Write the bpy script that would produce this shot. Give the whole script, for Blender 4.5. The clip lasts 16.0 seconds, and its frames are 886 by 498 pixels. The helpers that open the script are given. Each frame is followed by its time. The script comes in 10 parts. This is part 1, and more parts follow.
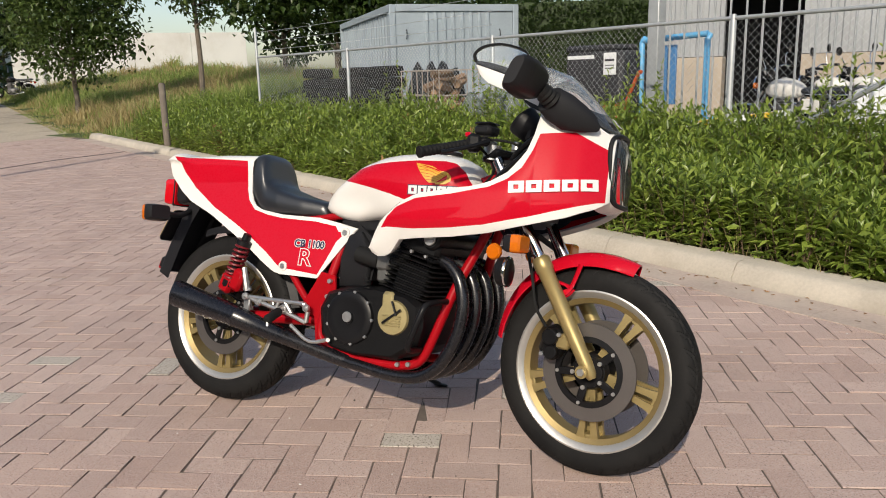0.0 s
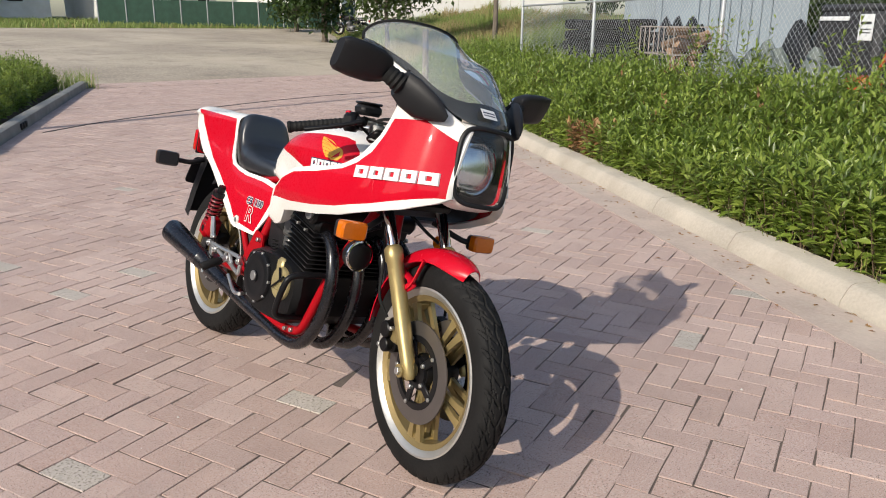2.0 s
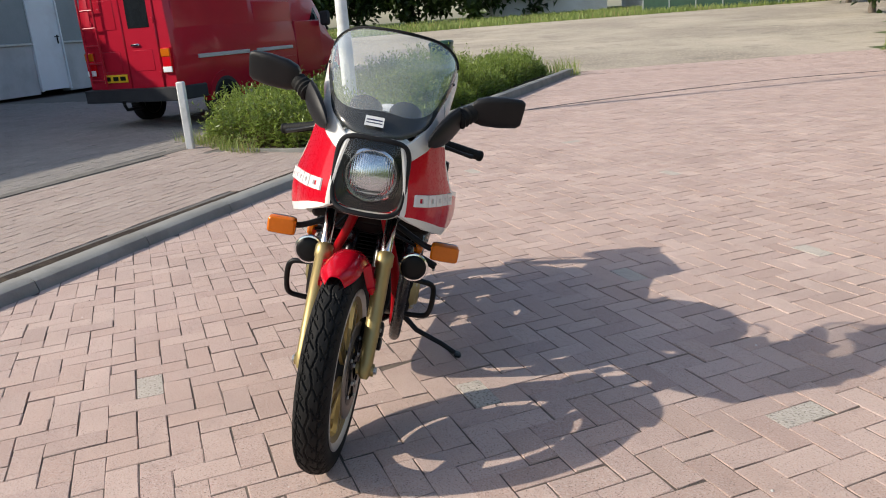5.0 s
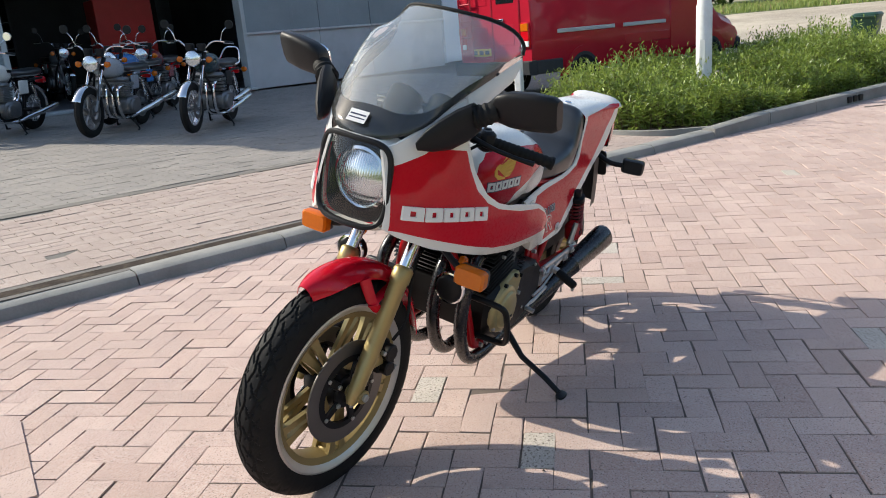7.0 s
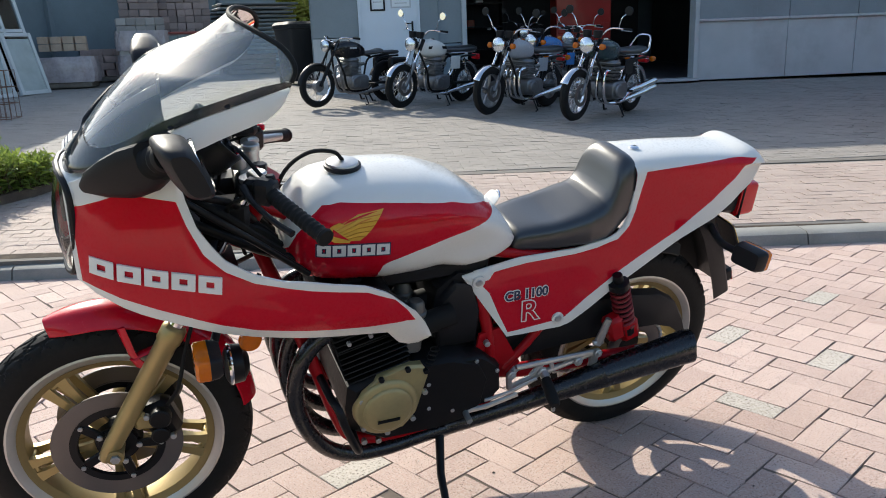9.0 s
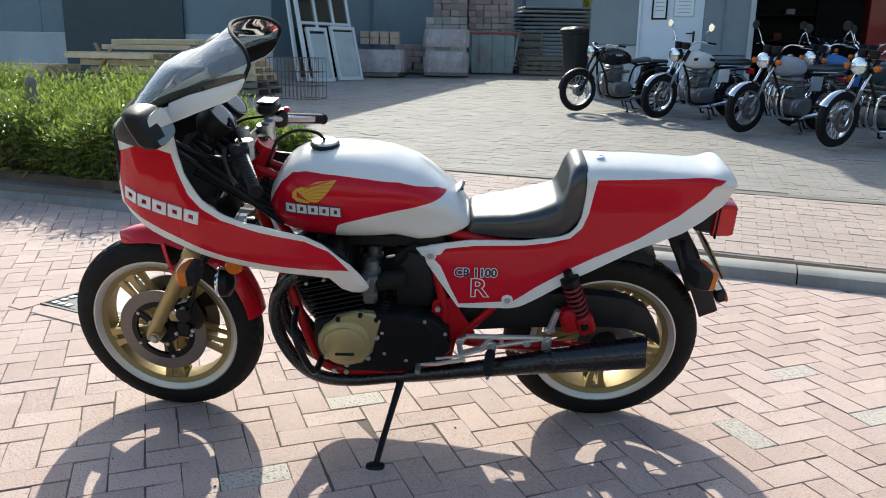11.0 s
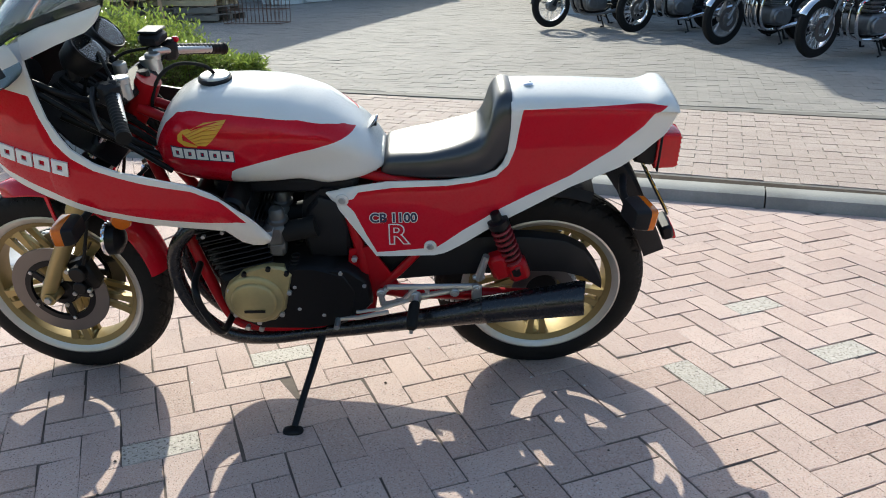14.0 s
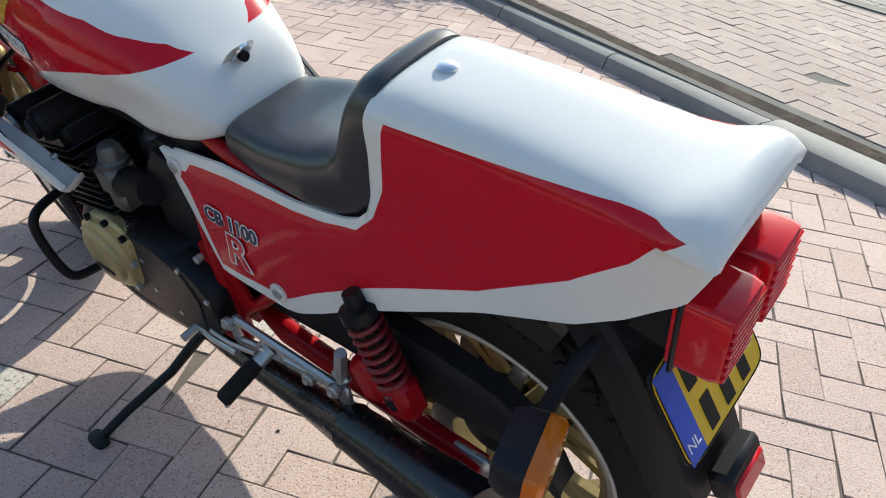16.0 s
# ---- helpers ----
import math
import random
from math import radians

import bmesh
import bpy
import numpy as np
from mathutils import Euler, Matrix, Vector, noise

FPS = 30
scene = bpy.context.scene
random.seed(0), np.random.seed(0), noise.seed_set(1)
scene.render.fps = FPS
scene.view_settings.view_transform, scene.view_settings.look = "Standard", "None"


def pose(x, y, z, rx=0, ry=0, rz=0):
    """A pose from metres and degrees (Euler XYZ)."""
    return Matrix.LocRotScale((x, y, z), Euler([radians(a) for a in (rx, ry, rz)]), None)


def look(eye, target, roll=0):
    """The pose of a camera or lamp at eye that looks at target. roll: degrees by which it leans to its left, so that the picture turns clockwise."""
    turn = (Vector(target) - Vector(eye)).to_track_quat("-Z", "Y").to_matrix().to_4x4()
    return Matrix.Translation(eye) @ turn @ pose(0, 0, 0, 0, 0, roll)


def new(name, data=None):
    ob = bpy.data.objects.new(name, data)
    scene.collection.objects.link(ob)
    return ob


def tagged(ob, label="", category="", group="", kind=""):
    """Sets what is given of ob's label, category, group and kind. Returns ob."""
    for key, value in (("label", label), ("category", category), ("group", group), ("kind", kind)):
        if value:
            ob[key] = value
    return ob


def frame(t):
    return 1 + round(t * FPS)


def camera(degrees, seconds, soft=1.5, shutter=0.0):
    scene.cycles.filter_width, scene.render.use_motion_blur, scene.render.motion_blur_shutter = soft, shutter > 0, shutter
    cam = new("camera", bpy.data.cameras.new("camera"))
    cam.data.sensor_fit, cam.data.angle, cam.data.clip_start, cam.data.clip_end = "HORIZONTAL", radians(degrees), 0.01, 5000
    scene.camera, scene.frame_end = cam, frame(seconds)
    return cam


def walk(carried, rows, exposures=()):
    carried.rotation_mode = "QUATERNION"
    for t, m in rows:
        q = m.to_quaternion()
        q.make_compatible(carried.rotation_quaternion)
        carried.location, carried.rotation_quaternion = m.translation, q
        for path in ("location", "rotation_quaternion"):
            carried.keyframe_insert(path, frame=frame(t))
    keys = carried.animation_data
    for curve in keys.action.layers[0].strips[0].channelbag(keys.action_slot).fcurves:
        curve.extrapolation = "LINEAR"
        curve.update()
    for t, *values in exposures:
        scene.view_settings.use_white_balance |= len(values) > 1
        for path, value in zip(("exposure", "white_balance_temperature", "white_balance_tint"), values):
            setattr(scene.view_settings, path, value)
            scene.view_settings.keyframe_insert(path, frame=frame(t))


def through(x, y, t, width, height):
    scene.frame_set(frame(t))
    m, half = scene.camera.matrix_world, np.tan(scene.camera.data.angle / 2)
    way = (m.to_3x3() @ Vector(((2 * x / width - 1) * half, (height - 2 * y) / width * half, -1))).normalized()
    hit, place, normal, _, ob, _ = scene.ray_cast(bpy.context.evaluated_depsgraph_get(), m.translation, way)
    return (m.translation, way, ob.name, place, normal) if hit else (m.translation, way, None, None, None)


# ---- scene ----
cam = camera(59.75, 16.0, soft=1.0)
PATH = [
    (0, (2.143, -2.221, 1.250), (1.243, -0.490, 0.810), -1.45),
    (0.5, (2.372, -1.995, 1.267), (1.358, -0.338, 0.789), -0.74),
    (1, (2.641, -1.771, 1.314), (1.478, -0.226, 0.804), -0.12),
    (1.5, (2.860, -1.487, 1.326), (1.529, -0.094, 0.787), 0.40),
    (2, (3.177, -1.283, 1.338), (1.685, -0.076, 0.775), 0.51),
    (2.5, (3.386, -1.038, 1.332), (1.758, -0.034, 0.748), 0.10),
    (3, (3.550, -0.745, 1.363), (1.818, 0.057, 0.764), -0.68),
    (5.5, (3.725, 0.771, 1.323), (1.825, 0.481, 0.771), -4.39),
    (6, (3.583, 1.055, 1.291), (1.736, 0.520, 0.741), -4.09),
    (6.5, (3.352, 1.269, 1.252), (1.598, 0.482, 0.703), -4.39),
    (7, (3.020, 1.417, 1.265), (1.395, 0.385, 0.722), -4.94),
    (7.5, (2.710, 1.642, 1.237), (1.248, 0.383, 0.709), -5.32),
    (8, (2.273, 1.778, 1.204), (1.024, 0.304, 0.687), -4.98),
    (8.5, (1.805, 1.902, 1.231), (0.810, 0.242, 0.726), -4.04),
    (9, (1.366, 2.017, 1.241), (0.667, 0.213, 0.733), -2.23),
    (11.5, (0.446, 2.655, 1.246), (0.524, 0.716, 0.760), 1.01),
    (12, (0.430, 2.700, 1.244), (0.502, 0.760, 0.765), 1.11),
    (12.5, (0.434, 2.690, 1.244), (0.487, 0.751, 0.758), 1.19),
    (13, (0.417, 2.644, 1.243), (0.449, 0.713, 0.724), 0.88),
    (13.5, (0.359, 2.542, 1.239), (0.375, 0.629, 0.656), 0.09),
    (14, (0.298, 2.310, 1.237), (0.312, 0.429, 0.558), -0.80),
    (14.5, (0.200, 1.944, 1.243), (0.246, 0.113, 0.439), -1.81),
    (15, (-0.090, 1.617, 1.240), (0.123, -0.144, 0.317), 0.42),
    (15.5, (-0.304, 1.269, 1.223), (0.280, -0.366, 0.229), 3.42),
    (16, (-0.463, 0.915, 1.247), (0.544, -0.454, 0.192), 5.44),
]
LIGHT = [(0, -0.03, 6900, 10), (1.5, 0.12, 6650, 10), (3, 0.25, 6600, 9), (5.5, 0.45, 6700, 9), (7, 0.72, 6600, 7), (9, 0.83, 6450, 6), (12.5, 0.82, 6280, 2), (14.5, 0.77, 6280, 2), (16, 0.73, 6280, 2)]
walk(cam, [(t, look(eye, target, roll)) for t, eye, target, roll in PATH], LIGHT)

# ---- daylight ----
SUN_AZ, SUN_EL = radians(-78), radians(34)
world = bpy.data.worlds.new("sky")
scene.world = world
world.use_nodes = True
wn = world.node_tree.nodes
sky = wn.new("ShaderNodeTexSky")
sky.sky_type, sky.sun_disc = "NISHITA", False
sky.sun_elevation, sky.sun_rotation = SUN_EL, math.pi / 2 - SUN_AZ
sky.air_density, sky.dust_density = 1.0, 1.6
wn["Background"].inputs[1].default_value = 0.15
world.node_tree.links.new(sky.outputs[0], wn["Background"].inputs[0])
sun = new("sun", bpy.data.lights.new("sun", "SUN"))
sun.data.energy, sun.data.angle, sun.data.color = 3.65, radians(0.55), (1.0, 0.93, 0.82)
sun.matrix_world = look((0, 0, 0), (-math.cos(SUN_AZ) * math.cos(SUN_EL), -math.sin(SUN_AZ) * math.cos(SUN_EL), -math.sin(SUN_EL)))


# ---- materials ----
class Nodes:
    """A small writer of node trees."""

    def __init__(self, name):
        self.mat = bpy.data.materials.new(name)
        self.mat.use_nodes = True
        self.tree = self.mat.node_tree
        self.bsdf = self.tree.nodes["Principled BSDF"]
        self.place = self.add("ShaderNodeTexCoord").outputs["Object"]

    def add(self, kind, operation="", data_type=""):
        node = self.tree.nodes.new(kind)
        if operation:
            node.operation = operation
        if data_type:
            node.data_type = data_type
        return node

    def link(self, a, b):
        self.tree.links.new(a, b)

    def set(self, socket, value):
        if isinstance(value, bpy.types.NodeSocket):
            self.link(value, socket)
        else:
            socket.default_value = value

    def math(self, op, a, b=0.0, c=None):
        node = self.add("ShaderNodeMath", operation=op)
        self.set(node.inputs[0], a)
        self.set(node.inputs[1], b)
        if c is not None:
            self.set(node.inputs[2], c)
        return node.outputs[0]

    def mix(self, fac, a, b):
        node = self.add("ShaderNodeMix", data_type="RGBA")
        self.set(node.inputs[0], fac)
        self.set(node.inputs[6], a if not isinstance(a, tuple) else (*a, 1))
        self.set(node.inputs[7], b if not isinstance(b, tuple) else (*b, 1))
        return node.outputs[2]

    def noise(self, scale, detail=4.0, rough=0.55, where=None):
        node = self.add("ShaderNodeTexNoise")
        node.inputs["Scale"].default_value, node.inputs["Detail"].default_value = scale, detail
        node.inputs["Roughness"].default_value = rough
        self.link(where or self.place, node.inputs["Vector"])
        return node.outputs["Fac"]

    def ramp(self, fac, stops):
        node = self.add("ShaderNodeValToRGB")
        ramp = node.color_ramp
        while len(ramp.elements) < len(stops):
            ramp.elements.new(0.5)
        for el, (at, v) in zip(ramp.elements, stops):
            el.position = at
            el.color = (*v, 1) if isinstance(v, tuple) else (v, v, v, 1)
        self.set(node.inputs[0], fac)
        return node.outputs[0]

    def xyz(self):
        node = self.add("ShaderNodeSeparateXYZ")
        self.link(self.place, node.inputs[0])
        return node.outputs

    def curve(self, x, points):
        """A broken line through points (x, v), as a value."""
        lo, hi = points[0][0], points[-1][0]
        f = self.math("DIVIDE", self.math("SUBTRACT", x, lo), hi - lo)
        return self.ramp(f, [((px - lo) / (hi - lo), v) for px, v in points])

    def bump(self, height, strength, distance=0.01):
        node = self.add("ShaderNodeBump")
        node.inputs["Strength"].default_value, node.inputs["Distance"].default_value = strength, distance
        self.link(height, node.inputs["Height"])
        self.link(node.outputs[0], self.bsdf.inputs["Normal"])

    def put(self, **values):
        for key, value in values.items():
            self.set(self.bsdf.inputs[key.replace("_", " ")], (*value, 1) if isinstance(value, tuple) and len(value) == 3 else value)
        return self.mat


def surface(name, color, rough=0.5, metal=0.0, var=0.12, scale=6.0, bump=0.0, grain=80.0, coat=0.0, each=0.0, dirt=None, spec=0.2):
    """A plain stuff with unevenness at two scales; each: how much single pieces differ; dirt: a second colour in patches."""
    n = Nodes(name)
    big, fine = n.noise(scale, 5), n.noise(grain, 3)
    f = n.math("ADD", n.math("MULTIPLY", big, 0.65), n.math("MULTIPLY", fine, 0.35))
    if each:
        f = n.math("ADD", f, n.math("MULTIPLY", n.math("SUBTRACT", n.add("ShaderNodeObjectInfo").outputs["Random"], 0.5), each))
        f = n.math("ADD", f, n.math("MULTIPLY", n.math("SUBTRACT", n.add("ShaderNodeNewGeometry").outputs["Random Per Island"], 0.5), each))
    lo, hi = tuple(c * (1 - var) for c in color), tuple(min(1, c * (1 + var)) for c in color)
    out = n.ramp(f, [(0.3, lo), (0.7, hi)])
    if dirt:
        out = n.mix(n.ramp(n.noise(scale * 0.6, 6, 0.65), [(0.5, 0.0), (0.72, 0.8)]), out, dirt)
    r = n.math("ADD", rough - 0.08, n.math("MULTIPLY", fine, 0.16))
    n.put(Base_Color=out, Roughness=r, Metallic=metal)
    if coat:
        n.put(Coat_Weight=coat, Coat_Roughness=0.04, Specular_IOR_Level=0.1 if metal < 0.1 else 0.5)
    elif max(color) < 0.05 and metal < 0.2:
        n.put(Specular_IOR_Level=spec)
    if bump:
        n.bump(fine, bump, 0.004)
    return n.mat


RED, WHITE = (0.50, 0.0045, 0.018), (0.71, 0.695, 0.66)


def two_tone(name, upper, lower, front=None, back=None):
    """Gloss paint: red between two lines over x, white elsewhere."""
    n = Nodes(name)
    x, y, z = n.xyz()
    inside = n.math("MULTIPLY", n.math("LESS_THAN", z, n.curve(x, upper)), n.math("GREATER_THAN", z, n.curve(x, lower)))
    if front:
        inside = n.math("MULTIPLY", inside, n.math("LESS_THAN", x, front))
    if back is not None:
        inside = n.math("MULTIPLY", inside, n.math("GREATER_THAN", x, back))
    fine = n.noise(140, 3)
    soft = n.noise(5, 4)
    red = n.mix(soft, tuple(c * 0.93 for c in RED), tuple(c * 1.05 for c in RED))
    white = n.mix(soft, tuple(c * 0.95 for c in WHITE), tuple(c * 1.03 for c in WHITE))
    n.put(Base_Color=n.mix(inside, white, red), Roughness=n.math("ADD", 0.22, n.math("MULTIPLY", fine, 0.12)), Coat_Weight=0.45, Coat_Roughness=0.02, Specular_IOR_Level=0.04)
    n.bump(n.noise(30, 2), 0.02, 0.004)
    return n.mat


FAIRING_UP = [(0.80, 0.712), (0.809, 0.723), (0.835, 0.762), (0.865, 0.794), (0.931, 0.825), (1.055, 0.846), (1.169, 0.874), (1.223, 0.902), (1.262, 0.94), (1.288, 1.0), (1.302, 1.05), (1.40, 1.062), (1.486, 1.02), (1.56, 1.0)]
FAIRING_LOW = [(0.80, 0.722), (0.833, 0.728), (0.927, 0.728), (1.056, 0.740), (1.165, 0.757), (1.29, 0.790), (1.39, 0.822), (1.478, 0.85), (1.56, 0.865)]
TAIL_UP = [(-0.291, 0.957), (0.087, 0.949), (0.095, 0.899), (0.102, 0.843), (0.12, 0.796), (0.154, 0.762), (0.218, 0.746), (0.288, 0.737), (0.442, 0.733), (0.533, 0.721), (0.548, 0.702), (0.577, 0.698)]
TAIL_LOW = [(-0.291, 0.957), (-0.259, 0.93), (-0.236, 0.897), (-0.17, 0.837), (-0.05, 0.761), (0.074, 0.703), (0.139, 0.67), (0.207, 0.629), (0.246, 0.606), (0.294, 0.572), (0.319, 0.555), (0.489, 0.542), (0.518, 0.6), (0.547, 0.666), (0.577, 0.698)]
TANK_UP = [(0.531, 0.89), (0.56, 0.908), (0.60, 0.924), (0.672, 0.945), (0.76, 0.957), (0.845, 0.965), (0.946, 0.968), (0.985, 0.961), (1.021, 0.931), (1.044, 0.896), (1.074, 0.835)]
TANK_LOW = [(0.531, 0.89), (0.609, 0.878), (0.689, 0.863), (0.768, 0.845), (0.838, 0.825), (0.854, 0.816), (0.863, 0.788), (0.866, 0.70), (1.074, 0.70)]
PAINT_FAIRING = two_tone("fairing_paint", FAIRING_UP, FAIRING_LOW, front=1.4985, back=0.806)
PAINT_TAIL = two_tone("tail_paint", TAIL_UP, TAIL_LOW, front=0.576, back=-0.291)
PAINT_TANK = two_tone("tank_paint", TANK_UP, TANK_LOW, back=0.531)
RED_GLOSS = surface("red_gloss_paint", RED, 0.25, var=0.06, coat=0.5)
RED_FRAME = surface("red_frame_enamel", (0.34, 0.004, 0.009), 0.35, var=0.1, coat=0.25)
WHITE_GLOSS = surface("white_gloss_paint", WHITE, 0.25, var=0.04, coat=0.8)
DECAL_WHITE = surface("white_decal", (0.70, 0.69, 0.67), 0.4, var=0.04)
DECAL_GOLD = surface("gold_decal", (0.62, 0.33, 0.03), 0.4, var=0.06)
DECAL_NAVY = surface("navy_decal", (0.015, 0.02, 0.06), 0.4, var=0.04)
GOLD = surface("gold_anodised", (0.37, 0.285, 0.125), 0.4, 0.65, var=0.08, bump=0.05)
# GOLD darkened evenly: shade inside the wheel is put into the barrel's colour
GOLD_RIM_SHADED = surface("shaded_gold_rim_barrel", (0.27, 0.20, 0.085), 0.5, 0.55, var=0.12, bump=0.05)
GOLD_CASE = surface("gold_engine_paint", (0.40, 0.33, 0.16), 0.42, 0.45, var=0.12, bump=0.06)
RIM_ALLOY = surface("bare_rim_alloy", (0.52, 0.51, 0.48), 0.38, 0.7, var=0.08)
ALLOY = surface("cast_alloy", (0.48, 0.48, 0.47), 0.38, 0.85, var=0.15, bump=0.1)
CHROME = surface("chrome", (0.75, 0.75, 0.76), 0.1, 1.0, var=0.03)
STEEL = surface("brake_disc_steel", (0.17, 0.155, 0.145), 0.42, 0.8, var=0.1, grain=200)
BLACK_SATIN = surface("black_satin_enamel", (0.008, 0.008, 0.009), 0.36, var=0.2)
BLACK_ENGINE = surface("black_engine_paint", (0.005, 0.005, 0.0055), 0.42, var=0.3, bump=0.15, dirt=(0.011, 0.0095, 0.0085), spec=0.22)
BLACK_PLASTIC = surface("black_plastic", (0.013, 0.013, 0.0145), 0.46, var=0.15, bump=0.08, grain=300)
RUBBER = surface("black_rubber", (0.010, 0.010, 0.010), 0.7, var=0.2, bump=0.1)
VINYL = surface("black_seat_vinyl", (0.017, 0.0185, 0.021), 0.33, var=0.15, bump=0.05, grain=260, spec=0.85)
EXHAUST = surface("black_exhaust_enamel", (0.007, 0.007, 0.009), 0.26, 0.0, var=0.2, dirt=(0.022, 0.019, 0.017), spec=0.6)
CARB = surface("carburettor_alloy", (0.13, 0.13, 0.125), 0.45, 0.6, var=0.2, bump=0.1)
AMBER = surface("amber_lens", (0.55, 0.13, 0.006), 0.18, var=0.12, coat=0.6)
RED_LENS = surface("red_lens", (0.55, 0.005, 0.012), 0.15, var=0.15, coat=0.7)
SPRING_RED = surface("red_spring", (0.17, 0.010, 0.015), 0.4, var=0.1)
MIRROR = surface("mirror_glass", (0.85, 0.86, 0.87), 0.03, 1.0, var=0.01)
PLATE = surface("yellow_plate", (0.72, 0.45, 0.02), 0.35, var=0.05)
PLATE_BLUE = surface("blue_plate_band", (0.02, 0.07, 0.45), 0.35, var=0.05)
DIAL = surface("dial_face", (0.05, 0.05, 0.055), 0.25, var=0.1, coat=0.6)


def glass(name, tint, gloss=0.05, ior=1.45, haze=0.0):
    """A thin pane: tinted see-through with mirror gloss."""
    n = Nodes(name)
    clear, shine = n.add("ShaderNodeBsdfTransparent"), n.add("ShaderNodeBsdfGlossy")
    clear.inputs[0].default_value, shine.inputs["Roughness"].default_value = (*tint, 1), gloss
    both, fresnel = n.add("ShaderNodeMixShader"), n.add("ShaderNodeFresnel")
    fresnel.inputs["IOR"].default_value = ior
    n.link(n.math("ADD", fresnel.outputs[0], 0.015), both.inputs[0])
    if haze:
        milk, worn = n.add("ShaderNodeBsdfDiffuse"), n.add("ShaderNodeMixShader")
        milk.inputs[0].default_value, worn.inputs[0].default_value = (0.78, 0.82, 0.82, 1), haze
        n.link(clear.outputs[0], worn.inputs[1])
        n.link(milk.outputs[0], worn.inputs[2])
        n.link(worn.outputs[0], both.inputs[1])
    else:
        n.link(clear.outputs[0], both.inputs[1])
    n.link(shine.outputs[0], both.inputs[2])
    n.link(both.outputs[0], n.tree.nodes["Material Output"].inputs["Surface"])
    return n.mat


SCREEN = glass("hazed_clear_screen", (0.90, 0.93, 0.93), 0.07, haze=0.21)
SCREEN_DARK = glass("dark_screen_strip", (0.17, 0.18, 0.20), 0.10, haze=0.05)
CLEAR = glass("clear_lamp_cover", (0.90, 0.92, 0.93), 0.03, haze=0.015)
WINDOW = glass("window_glass", (0.55, 0.6, 0.62), 0.03)


def fluted():
    n = Nodes("fluted_lamp_glass")
    x, y, z = n.xyz()
    wave = n.math("SINE", n.math("MULTIPLY", y, 900.0))
    n.put(Base_Color=(0.70, 0.73, 0.76), Roughness=0.14, Metallic=0.85)
    n.bump(wave, 0.16, 0.002)
    return n.mat


LAMP = fluted()


def tread(name):
    """Worn tyre rubber, dusty in places."""
    n = Nodes(name)
    grain = n.noise(120, 4)
    base = n.ramp(n.noise(9, 4), [(0.3, (0.006, 0.006, 0.0062)), (0.75, (0.013, 0.0125, 0.012))])
    n.put(Base_Color=base, Roughness=n.math("ADD", 0.58, n.math("MULTIPLY", grain, 0.2)), Specular_IOR_Level=0.2)
    n.bump(grain, 0.15, 0.003)
    return n.mat


TYRE_F, TYRE_R = tread("front_tyre_rubber"), tread("rear_tyre_rubber")


# ---- shaping ----
def between(points, n):
    """A smooth line of n points through the given ones."""
    p = np.array(points, float)
    if len(p) == 2:
        return [Vector(p[0] + (p[1] - p[0]) * t) for t in np.linspace(0, 1, n)]
    q = np.vstack([2 * p[0] - p[1], p, 2 * p[-1] - p[-2]])
    out = []
    for s in np.linspace(0, len(p) - 1 - 1e-9, n):
        i, f = int(s), s - int(s)
        a, b, c, e = q[i : i + 4]
        out.append(Vector(0.5 * (2 * b + (c - a) * f + (2 * a - 5 * b + 4 * c - e) * f * f + (3 * b - a - 3 * c + e) * f**3)))
    return out


def line(x, points):
    xs, vs = zip(*sorted(points))
    return float(np.interp(x, xs, vs))


